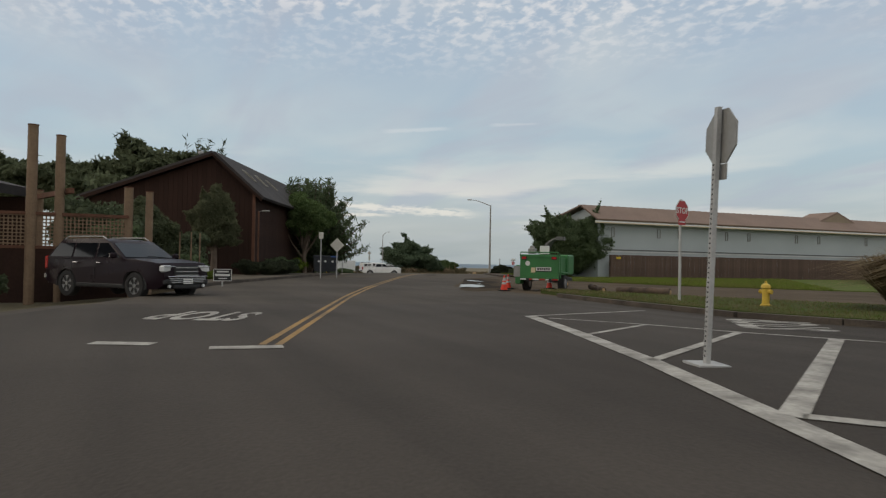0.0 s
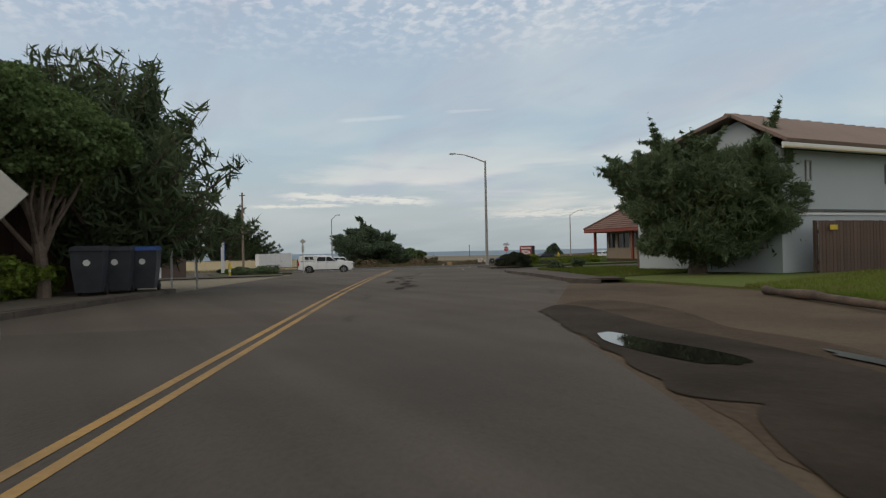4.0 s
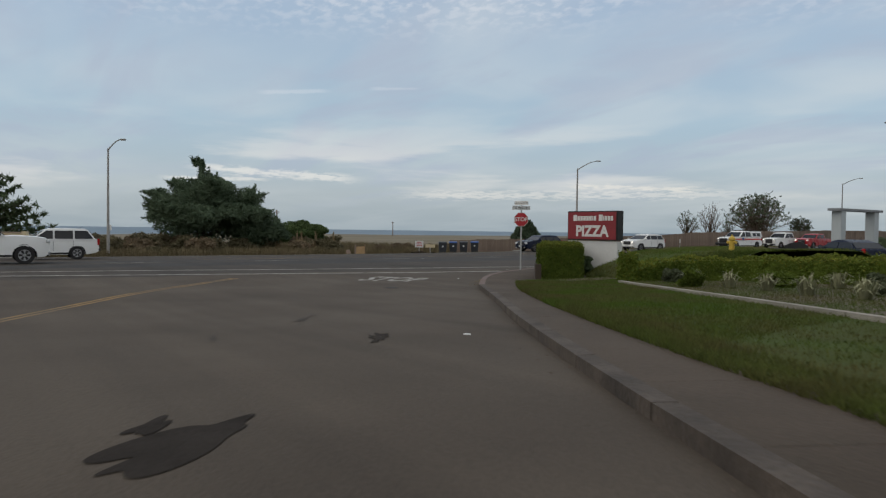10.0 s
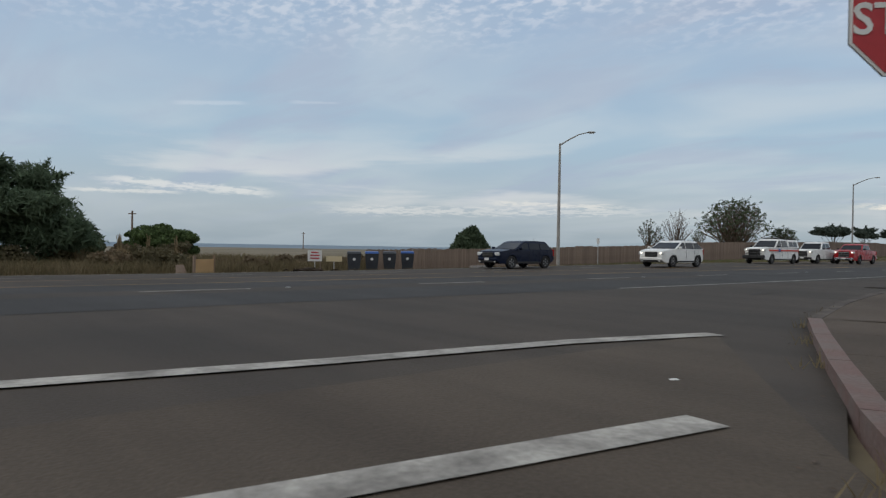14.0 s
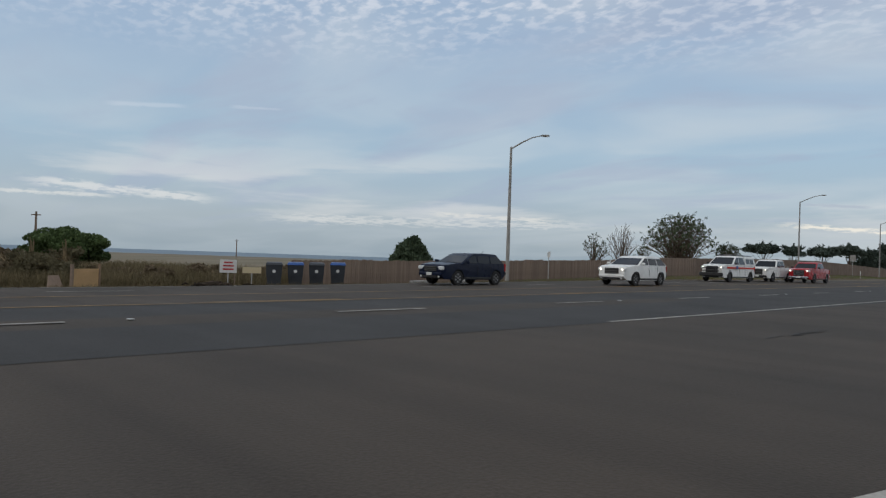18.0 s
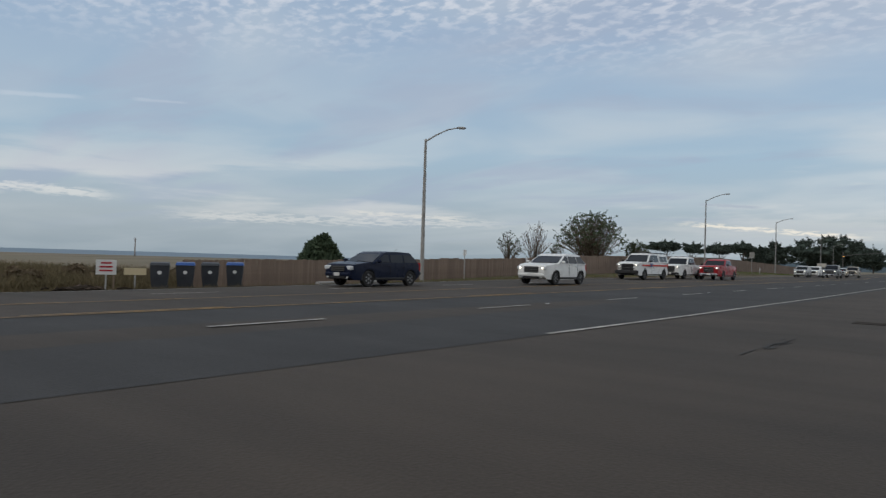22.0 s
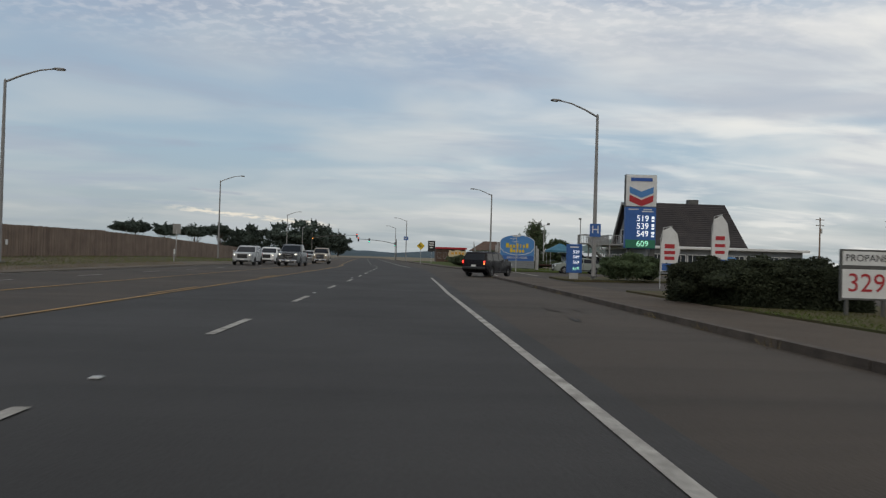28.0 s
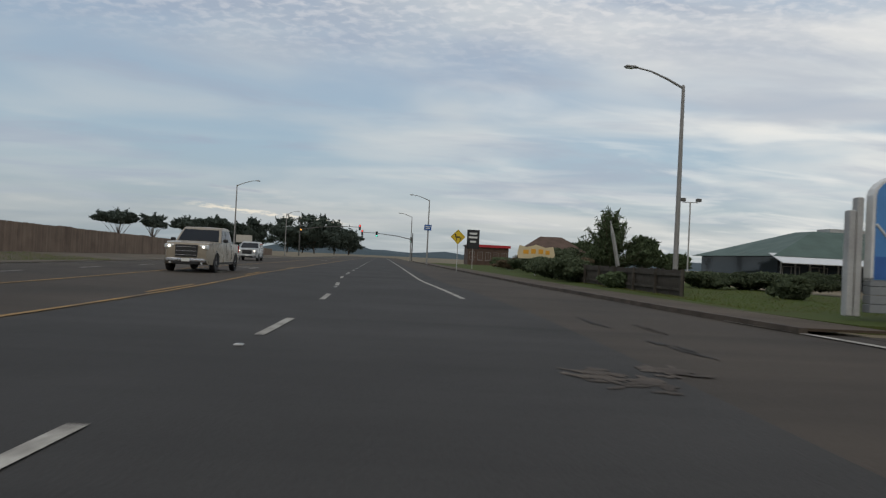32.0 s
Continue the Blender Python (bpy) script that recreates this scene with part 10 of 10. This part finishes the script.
    def pane(name, pts, side, thick=0.012):
        s = Shape()
        out = [(px, side * (half(pz) + 0.006), pz) for px, pz in pts]
        inn = [(px, side * (half(pz) - thick), pz) for px, pz in pts]
        n = len(pts)
        s.add(out + inn, [tuple(range(n)), tuple(range(2 * n - 1, n - 1, -1))] + [(i, i + n, (i + 1) % n + n, (i + 1) % n) for i in range(n)])
        return part(name, s, "dark_glass", car)

    zl, zh = belt + 0.03, zt - 0.13
    kf = rake[0] / (zt - belt)
    kb = rake[1] / (zt - belt)
    front = lambda pz: f0 - kf * (pz - belt) - 0.13
    back = lambda pz: b0 + kb * (pz - belt) + 0.12
    cuts = [front(zl) - (front(zl) - back(zl)) * k / doors for k in range(doors + 1)]
    for side in (1, -1):
        for k in range(doors):
            a, b = cuts[k], cuts[k + 1]
            p = [(a if k == 0 else a - 0.04, zl), (front(zh) if k == 0 else a - 0.04, zh), (back(zh) if k == doors - 1 else b + 0.04, zh), (b if k == doors - 1 else b + 0.04, zl)]
            pane("side_window", p, side)
        for k in range(min(doors, 2)):
            hx = cuts[k + 1] + 0.16
            part("door_handle", Shape().box(hx, side * (hw * 0.985), belt - 0.12, 0.17, 0.035, 0.03, bevel=0.01), "chrome" if chrome else paint, car)
            part("door_seam", Shape().tube([(cuts[k + 1] + 0.03, side * (hw * swell(z) * plan(cuts[k + 1]) - 0.002), z) for z in (g + 0.2, 0.55, 0.66, 0.8, belt - 0.06)], 0.008, 5), "black", car)
        part("sill_trim", Shape().box((xf + xr) / 2, side * hw * 0.955, g + 0.09, wb - 2 * ar, 0.07, 0.10, bevel=0.02), trim, car)
        mir = part("wing_mirror", Shape().box(f0 - 0.22, side * (hw + 0.10), belt + 0.08, 0.12, 0.2, 0.15, bevel=0.04), trim if style == "pickup" else paint, car)
        part("mirror_glass", Shape().box(f0 - 0.285, side * (hw + 0.10), belt + 0.08, 0.012, 0.16, 0.11), "chrome", mir)
    nw = lambda pz, k: (half(pz) - 0.09) * k
    s = Shape()
    slope = (f1 + 0.10 - f0) / (zt - 0.07 - belt)
    a, b = (f0 + 0.03 + slope * 0.06, belt + 0.04), (f0 + 0.03 + slope * (zt - 0.11 - belt), zt - 0.13)
    s.slab([(a[0] + 0.01, -nw(a[1], 1), a[1]), (a[0] + 0.01, nw(a[1], 1), a[1]), (b[0], nw(b[1], 1), b[1]), (b[0], -nw(b[1], 1), b[1])], 0.03)
    part("windscreen", s, "dark_glass", car)
    s = Shape()
    zz = belt + 0.04
    rise = rake[1] / (zt - 0.06 - belt)
    a, b = (b0 + rise * 0.06 - 0.025, zz), (b0 + rise * (zt - 0.12 - belt) - 0.025, zt - 0.14)
    s.slab([(a[0], nw(a[1], 1), a[1]), (a[0], -nw(a[1], 1), a[1]), (b[0], -nw(b[1], 1), b[1]), (b[0], nw(b[1], 1), b[1])], 0.03)
    part("rear_window", s, "dark_glass", car)
    # front end
    gw = W * 0.44
    gz0, gz1 = 0.60, hood - 0.10
    gri = part("grille", Shape().box(hl - 0.025, 0, (gz0 + gz1) / 2, 0.05, gw, gz1 - gz0, bevel=0.02), "black", car)
    for k in range(3):
        part("grille_bar", Shape().box(hl + 0.004, 0, gz0 + (gz1 - gz0) * (k + 0.5) / 3, 0.02, gw * 0.94, 0.022), "chrome" if chrome else "steel_dark", gri)
    if wide_grille:
        for k in range(4):
            part("chrome_bar", Shape().box(hl + 0.052, 0, 0.47 + k * 0.05, 0.03, W * (0.60 + 0.04 * k), 0.026, bevel=0.008), "chrome", gri)
        for side in (1, -1):
            part("chrome_brow", Shape().box(hl - 0.01, side * W * 0.25, gz1 - 0.02, 0.03, W * 0.34, 0.025, turn=-side * 8, bevel=0.008), "chrome", gri)
    part("front_bumper", Shape().box(hl - 0.03, 0, 0.48, 0.16, W * 0.80, 0.17, bevel=0.05), "black" if wide_grille else "chrome" if chrome else (trim if style == "pickup" else paint), car)
    part("lower_intake", Shape().box(hl - 0.02, 0, 0.36, 0.12, W * 0.5, 0.10, bevel=0.02), "black", car)
    part("front_plate", Shape().box(hl + 0.055, 0, 0.49, 0.012, 0.31, 0.13), "sign_white", car)
    for side in (1, -1):
        hy = side * (gw / 2 + W * 0.12)
        h = part("headlight", Shape().box(hl - 0.09, hy, gz1 - 0.08, 0.16, W * 0.19, 0.17, turn=-side * 14, bevel=0.03), "lens_clear", car)
        if lamps:
            part("bulb", Shape().tube([(hl - 0.05, hy, gz1 - 0.08), (hl + 0.006, hy, gz1 - 0.08)], 0.05, 12), "head_glow", h)
        part("fog_light", Shape().tube([(hl - 0.02, side * W * 0.31, 0.37), (hl + 0.022, side * W * 0.31, 0.37)], 0.045, 10), "lens_clear", car)
        # tail
        tz = belt - 0.10 if style == "pickup" else belt + 0.02
        th = 0.36 if style != "wagon" else 0.30
        tx = -hl + 0.02
        tail = part("tail_light", Shape().box(tx, side * hw * 0.83, tz - th / 2 + 0.02, 0.12, 0.14, th, bevel=0.02), "lens_red", car)
        if brakes:
            part("brake_lamp", Shape().box(tx - 0.062, side * hw * 0.83, tz - 0.09, 0.012, 0.10, th * 0.45), "brake_glow", tail)
        if signal and side == -1:
            part("turn_lamp", Shape().box(tx - 0.062, side * hw * 0.83, tz - th + 0.09, 0.012, 0.10, th * 0.25), "amber_glow", tail)
        for ax in (xf, xr):
            wheel_parts(car, ax, side * (hw - 0.12), r, cover)
            rim_lip = Shape()
            pts = arch(ax)
            rim_lip.tube([(px, side * hw * 0.955, pz) for px, pz in pts], 0.028, 6)
            part("wheel_arch_lip", rim_lip, trim, car, smooth=True)
    bx = -hl - (0.10 if style == "pickup" else 0.03)
    part("rear_bumper", Shape().box(bx, 0, 0.54, 0.16, W * 0.9, 0.19, bevel=0.05), "chrome" if chrome else trim, car)
    part("rear_plate", Shape().box(-hl - 0.025, 0, belt - 0.32, 0.012, 0.31, 0.15), "sign_white", car)
    if style == "pickup" and not shell:
        part("bed_liner", Shape().box((cab[1] - hl) / 2 + 0.0, 0, bed + 0.006, cab[1] + hl - 0.18, W * 0.80, 0.02), "black", car)
        part("tailgate_handle", Shape().box(-hl - 0.012, 0, bed - 0.14, 0.02, 0.2, 0.06, bevel=0.008), "black", car)
    if shell:
        rr = []
        for f, inset in ((1.0, 0.05), (0.95, 0.0), (-0.95, 0.0), (-1.0, 0.05)):
            rr.append([(px, f * half(pz), pz - (inset if pz > belt else 0)) for px, pz in [(-hl + 0.03, belt - 0.02), (cab[1] - 0.04, belt - 0.02), (cab[1] - 0.06, zt - 0.03), (-hl + 0.12, zt - 0.03)]])
        sh = part("camper_shell", Shape().loft(rr), paint, car, smooth=True)
        for side in (1, -1):
            xa, xb = cab[1] - 0.2, -hl + 0.3
            for u in range(2):
                p0, p1 = xa + (xb - xa) * (u * 0.5 + 0.02), xa + (xb - xa) * (u * 0.5 + 0.46)
                pane("shell_window", [(p0, belt + 0.08), (p0, zt - 0.2), (p1, zt - 0.2), (p1, belt + 0.08)], side)
        for u in (0.2, 0.5, 0.8):
            part("roof_rack_bar", Shape().box(cab[1] - 0.06 - (cab[1] + hl) * u, 0, zt + 0.05, 0.05, W * 0.72, 0.05, bevel=0.01), "black", car)
    if stripe:
        for side in (1, -1):
            part("side_stripe", Shape().box(-0.1, side * hw * 0.972, belt - 0.24, L * 0.86, 0.05, 0.11), stripe, car, "orange reflective stripe")
            part("door_badge", Shape().box(cuts[1] + 0.55, side * hw * 0.99, belt - 0.22, 0.34, 0.03, 0.26, bevel=0.01), "sign_blue", car)
    if push:
        bumper = part("push_bumper", Shape().box(hl + 0.16, 0, 0.56, 0.18, W * 0.9, 0.28, bevel=0.05), "black", car)
        for yy in (-0.33, 0.33):
            part("upright", Shape().box(hl + 0.22, yy, 0.82, 0.10, 0.08, 0.62, bevel=0.02), "black", bumper)
        for z in (0.85, 1.08):
            part("cross_bar", Shape().tube([(hl + 0.2, -0.62, z - 0.04), (hl + 0.22, -0.36, z), (hl + 0.22, 0.36, z), (hl + 0.2, 0.62, z - 0.04)], 0.035, 8), "black", bumper, smooth=True)
    if bar:
        lb = part("light_bar", Shape().box(f1 - 0.45, 0, zt + 0.07, 0.28, W * 0.62, 0.11, bevel=0.03), "steel_dark", car)
        for yy in (-0.42, 0.42):
            part("light_bar_end", Shape().box(f1 - 0.45, yy, zt + 0.072, 0.29, 0.22, 0.115, bevel=0.03), "black", lb)
    if rails:
        for side in (1, -1):
            part("roof_rail", Shape().tube([(f1 - 0.1, side * half(zt) * 0.94, zt - 0.02), (f1 - 0.25, side * half(zt) * 0.94, zt + 0.05), (b1 + 0.25, side * half(zt) * 0.94, zt + 0.05), (b1 + 0.1, side * half(zt) * 0.94, zt - 0.03)], 0.018, 6), "steel", car, smooth=True)
    part("antenna", Shape().tube([(b1 + 0.3, 0, zt - 0.01), (b1 + 0.16, 0, zt + 0.13)], [0.012, 0.005], 6), "black", car)
    part("wiper", Shape().tube([(f0 + 0.03, 0.5, belt + 0.035), (f0 - 0.03, -0.1, belt + 0.075)], 0.012, 5), "black", car)
    return car


def box_trailer(x, y, heading):
    """An enclosed cargo trailer on two axles."""
    t = thing("box_trailer", "white enclosed cargo trailer on two axles behind a pickup", "trailer", frame_at(x, y, land(x, y), heading))
    part("body", Shape().box(0, 0, 1.28, 4.1, 1.95, 1.75, bevel=0.05), "paint_white", t)
    part("roof_cap", Shape().box(0, 0, 2.17, 4.14, 1.99, 0.05, bevel=0.02), "steel", t)
    part("skirt", Shape().box(0, 0, 0.43, 4.12, 1.98, 0.08), "steel_dark", t)
    part("tongue", Shape().box(2.5, 0, 0.42, 1.1, 0.12, 0.1), "black", t)
    part("jack", Shape().tube([(2.7, 0.12, 0.1), (2.7, 0.12, 0.8)], 0.03, 8), "steel", t)
    for yy in (-0.99, 0.99):
        door = part("side_door", Shape().box(1.0, yy, 1.25, 0.8, 0.03, 1.5, bevel=0.01), "paint_white", t)
        part("latch", Shape().box(0.68, yy * 1.02, 1.2, 0.05, 0.03, 0.14), "chrome", door)
        for k in range(7):
            part("seam", Shape().box(-1.8 + k * 0.6, yy * 0.988, 1.28, 0.014, 0.012, 1.7), "steel", t)
        part("mudguard", Shape().box(-0.35, yy * 1.08, 0.78, 1.6, 0.22, 0.05, bevel=0.015), "steel_dark", t)
        for xx in (-0.72, 0.02):
            w = part("wheel", Shape().tube([(xx, yy * 1.08 - 0.1, 0.33), (xx, yy * 1.08 + 0.1, 0.33)], 0.33, 20), "rubber", t, smooth=True)
            part("rim", Shape().tube([(xx, yy * 1.08 - 0.11, 0.33), (xx, yy * 1.08 + 0.11, 0.33)], 0.19, 14), "rim", w)
        part("tail_lamp", Shape().box(-2.07, yy * 0.85, 0.62, 0.04, 0.16, 0.1), "lens_red", t)
    return t


PICKUP = dict(style="pickup", L=5.7, W=1.98, H=1.90, wb=3.6, r=0.40, hood=1.20, belt=1.24, cab=(1.15, -1.05), rake=(0.72, 0.12), fo=0.98)
SUVS = dict(style="suv", L=4.7, W=1.86, H=1.70, wb=2.7, r=0.36, hood=1.05, belt=1.10, cab=(0.98, -2.22), rake=(0.85, 0.42), doors=3)

vehicle("parked_suv", "glossy dark plum suv parked beside the brown timber building", "suv", 91.95, -58.25, 38, paint="paint_plum", chrome=True, rails=True, wide_grille=True,
        **{**SUVS, "L": 4.65, "W": 1.82, "H": 1.60, "wb": 2.7, "r": 0.36, "belt": 1.06, "hood": 1.0})
vehicle("dark_wagon", "boxy dark station wagon braking at the driveway with lit tail lights", "car", 7.9, 99.0, 58, style="wagon", paint="paint_black", L=4.25, W=1.76, H=1.58,
        wb=2.52, r=0.32, hood=0.96, belt=1.0, cab=(0.85, -2.03), rake=(0.62, 0.22), doors=3, brakes=True, signal=True, fo=0.86)
vehicle("utility_pickup", "white utility pickup with orange side stripes and camper shell", "pickup truck", -11.6, 54.6, -90, paint="paint_white", shell=True, push=True, bar=True,
        stripe="orange_plastic", lamps=True, cover="dark", **{**PICKUP, "L": 6.1, "wb": 3.98, "H": 2.0, "hood": 1.27, "belt": 1.32, "cab": (1.5, -0.95), "rake": (0.95, 0.12)})
vehicle("red_pickup", "dull red pickup driving on the far carriageway", "pickup truck", -9.2, 66.0, -90, paint="paint_red", chrome=True, lamps=True, **{**PICKUP, "H": 1.80, "L": 5.4, "wb": 3.4})
vehicle("white_pickup", "white pickup with a dark front bumper on the road", "pickup truck", -11.6, 63.4, -90, paint="paint_white", lamps=True, **PICKUP)
vehicle("white_crossover", "white crossover driving on the far carriageway with headlights on", "suv", -8.5, 34.2, -90, paint="paint_white", lamps=True, **{**SUVS, "L": 4.4, "H": 1.58, "hood": 1.0, "belt": 1.06, "rake": (0.95, 0.6), "cab": (1.0, -2.15)})
vehicle("blue_crossover", "dark blue crossover driving on the far carriageway", "suv", -11.4, 23.8, -90, paint="paint_navy", **{**SUVS, "L": 4.25, "W": 1.76, "H": 1.46, "hood": 0.93, "belt": 0.97, "r": 0.33, "wb": 2.6, "cab": (0.95, -2.0)})
vehicle("silver_suv", "silver suv driving beside the dark pickup", "suv", -11.3, 116.5, -89, paint="paint_silver", lamps=True, **SUVS)
vehicle("dark_pickup", "large dark grey pickup with chrome grille and headlights on", "pickup truck", -7.7, 118.5, -90, paint="paint_grey", chrome=True, lamps=True, **{**PICKUP, "W": 2.03, "H": 1.94})
vehicle("white_suv", "white suv driving with headlights on", "suv", -11.4, 127.0, -88, paint="paint_white", lamps=True, **SUVS)
vehicle("tan_pickup", "tan pickup driving with headlights on", "pickup truck", -7.6, 139.5, -87, paint="paint_tan", chrome=True, lamps=True, **PICKUP)
vehicle("parked_hatchback", "pale grey-green hatchback parked in front of the lodge", "car", 18.4, 118.0, 177, style="hatch", paint="paint_sage", L=4.45, W=1.74, H=1.48, wb=2.7, r=0.32, hood=0.92,
        belt=0.97, cab=(1.25, -2.05), rake=(1.15, 0.55), doors=2)
vehicle("far_suv", "small silver suv driving far up the road", "suv", -13.5, 172.0, -84, paint="paint_silver", lamps=True, **SUVS)
vehicle("junction_pickup", "white crew-cab pickup with chrome bumper turning at the junction", "pickup truck", 13.3, -22.4, 66, paint="paint_white", chrome=True, **{**PICKUP, "H": 1.85})
vehicle("junction_suv", "white suv turning at the junction", "suv", -8.6, -14.5, -90, paint="paint_white", **SUVS)
vehicle("towing_pickup", "white crew-cab pickup towing a box trailer on the main street", "pickup truck", -1.75, -18.0, 90, paint="paint_white", shell=True, chrome=True, **{**PICKUP, "cab": (1.15, -1.15)})
box_trailer(-1.75, -24.2, 90)
vehicle("parked_sedan", "dark sedan parked behind the corner hedge", "car", 17.0, 19.4, 150, style="hatch", paint="paint_navy", L=4.6, W=1.8, H=1.46, wb=2.7, r=0.33, hood=0.95, belt=1.0, cab=(1.0, -1.8), rake=(0.95, 0.6), doors=2)
LOT = dict(group="cars in the lodge lot")
vehicle("parked_suv", "white suv parked in the lot behind the forecourt", "suv", 36.5, 109.8, 8, paint="paint_white", **SUVS, **LOT)
vehicle("parked_suv", "dark suv parked in the lot behind the forecourt", "suv", 46.2, 117.5, 15, paint="paint_black", **SUVS, **LOT)
vehicle("parked_jeep", "white boxy jeep parked in the lot behind the forecourt", "car", 49.5, 117.0, 12, style="wagon", paint="paint_white", L=4.3, W=1.85, H=1.84, wb=2.7, r=0.4, hood=1.15, belt=1.2, cab=(0.75, -2.08), rake=(0.35, 0.08), doors=3, **LOT)
vehicle("parked_pickup", "bright blue pickup parked beside the lodge hedge", "pickup truck", 29.6, 113.0, 200, paint="paint_sky", **PICKUP)


# ---- small things ----
edge = thing("bed_edging", "pale narrow concrete edging round the hedge bed", "edging", kind="structure")
ends = along([(21.4, -3.0), (23.9, -4.6), (26.6, -6.4), (29.3, -8.1), (31.7, -9.6)], 9)
for a, b in zip(ends[:-1], ends[1:]):
    q = np.array([a + (b - a) * 0.01, b - (b - a) * 0.01])
    part("edging_stone", ribbon(q, offset(q, 0.14), 0.20, 0.9, 1, thick=0.2), "concrete_pale", edge)
rg = random.Random(4)


def litter(x, y, size, mat, label):
    t = thing("litter", label, "litter", Matrix.Translation((x, y, land(x, y) + 0.006)) @ Matrix.Rotation(rg.uniform(0, 6), 4, "Z"))
    s = Shape()
    pts = [(-1, -0.5, 0.02), (0.2, -0.7, 0.10), (1, -0.2, 0.03), (0.8, 0.5, 0.12), (-0.1, 0.6, 0.02), (-0.9, 0.4, 0.09), (0, 0, 0.2)]
    p = [(a * size, b * size, c * size * 1.5) for a, b, c in pts]
    s.add(p + [(a, b, 0.001) for a, b, c in p[:6]], [(i, (i + 1) % 6, 6) for i in range(6)] + [(i, i + 7, (i + 1) % 6 + 7, (i + 1) % 6) for i in range(6)])
    part("scrap", s, mat, t)


litter(30.6, -20.2, 0.13, "sign_sky", "crumpled blue and white paper on the asphalt")
litter(28.0, -13.2, 0.05, "sign_white", "small white paper scrap on the pavement")
litter(14.9, -3.9, 0.05, "sign_white", "small white paper scrap beside the kerb")
litter(11.2, 1.4, 0.04, "sign_white", "small white paper scrap by the crossing line")
litter(46.6, -24.6, 0.05, "sign_white", "small white paper scrap near the kerb")

# dead leaves and grit gathered along the kerbs
grit = []
gr = np.random.default_rng(31)
for line, n in ((CORNER, 220), (NOSE, 110), (MAIN_KERB, 900)):
    p = along(line, 160)
    i = gr.integers(0, 159, n)
    f = gr.random(n)[:, None]
    c = p[i] * (1 - f) + p[i + 1] * f
    d = p[i + 1] - p[i]
    nrm = np.stack([-d[:, 1], d[:, 0]], 1) / np.linalg.norm(d, axis=1)[:, None]
    c = c + nrm * (0.03 + 0.35 * gr.random(n)[:, None] ** 2)
    for (x, y), w, s in zip(c, gr.random(n) * 6.28, 0.008 + 0.022 * gr.random(n) ** 2):
        z = land(x, y) + 0.016
        ca, sa = math.cos(w) * s, math.sin(w) * s
        grit.append([(x - ca, y - sa, z), (x + sa * 0.5, y - ca * 0.5, z + s * 0.3), (x + ca, y + sa, z + s * 0.15), (x - sa * 0.5, y + ca * 0.5, z)])
setting("fallen_leaves", quad_mesh("fallen_leaves", np.array(grit), "log"), "log", "dead leaves and grit gathered along the kerb", "litter", kind="stuff")

# weeds in the kerb joints
weeds = []
for x, y in list(along(MAIN_KERB, 40)) + list(along(NOSE, 10)):
    if gr.random() < 0.5:
        continue
    for _ in range(26):
        bx, by = x + gr.normal() * 0.05, y + gr.normal() * 0.22
        z = land(bx, by)
        tip = (bx + gr.normal() * 0.05, by + gr.normal() * 0.05, z + 0.05 + 0.12 * gr.random())
        weeds.append([(bx - 0.006, by, z), (bx + 0.006, by, z), tip])
setting("kerb_weeds", quad_mesh("kerb_weeds", np.array(weeds), "dry_grass"), "dry_grass", "thin weeds growing along the kerb", "weeds", kind="stuff")

# low weathered edging of the planting strip
strip_edge = thing("bed_edging", "low dark weathered edging of the planting strip", "edging", kind="structure")
lawn([(9.4, 22), (9.3, 27), (9.3, 31.4), (9.45, 35), (10.0, 39), (10.2, 42), (10.25, 52)], [(11.0, 22), (10.9, 27), (10.9, 31.4), (10.9, 35), (10.9, 39), (10.9, 42), (10.9, 52)], "rough verge behind the low edging", 3, 0.16, "verge")
blades("rough dark grass over the low edging", [(9.4, 22), (9.3, 31.4), (9.45, 35), (10.0, 39), (10.2, 42), (10.2, 52)], [(12.4, 22), (12.3, 31.4), (12.3, 35), (12.3, 39), (12.3, 42), (12.2, 52)], 60000, 0.2, 721, 0.16, "leaf_dark", 0.01)
ends = along([(9.35, 22), (9.2, 27), (9.2, 31.4), (9.35, 35), (9.9, 39), (10.1, 42), (10.15, 52), (10.3, 62.5)], 27)
for i, (a, b) in enumerate(zip(ends[:-1], ends[1:])):
    q = np.array([a + (b - a) * 0.01, b - (b - a) * 0.01])
    part("edging_stone", ribbon(q, offset(q, -0.2), 0.26 + 0.03 * ((i * 7) % 3), 0.9, 1, thick=0.3), "kerb", strip_edge)
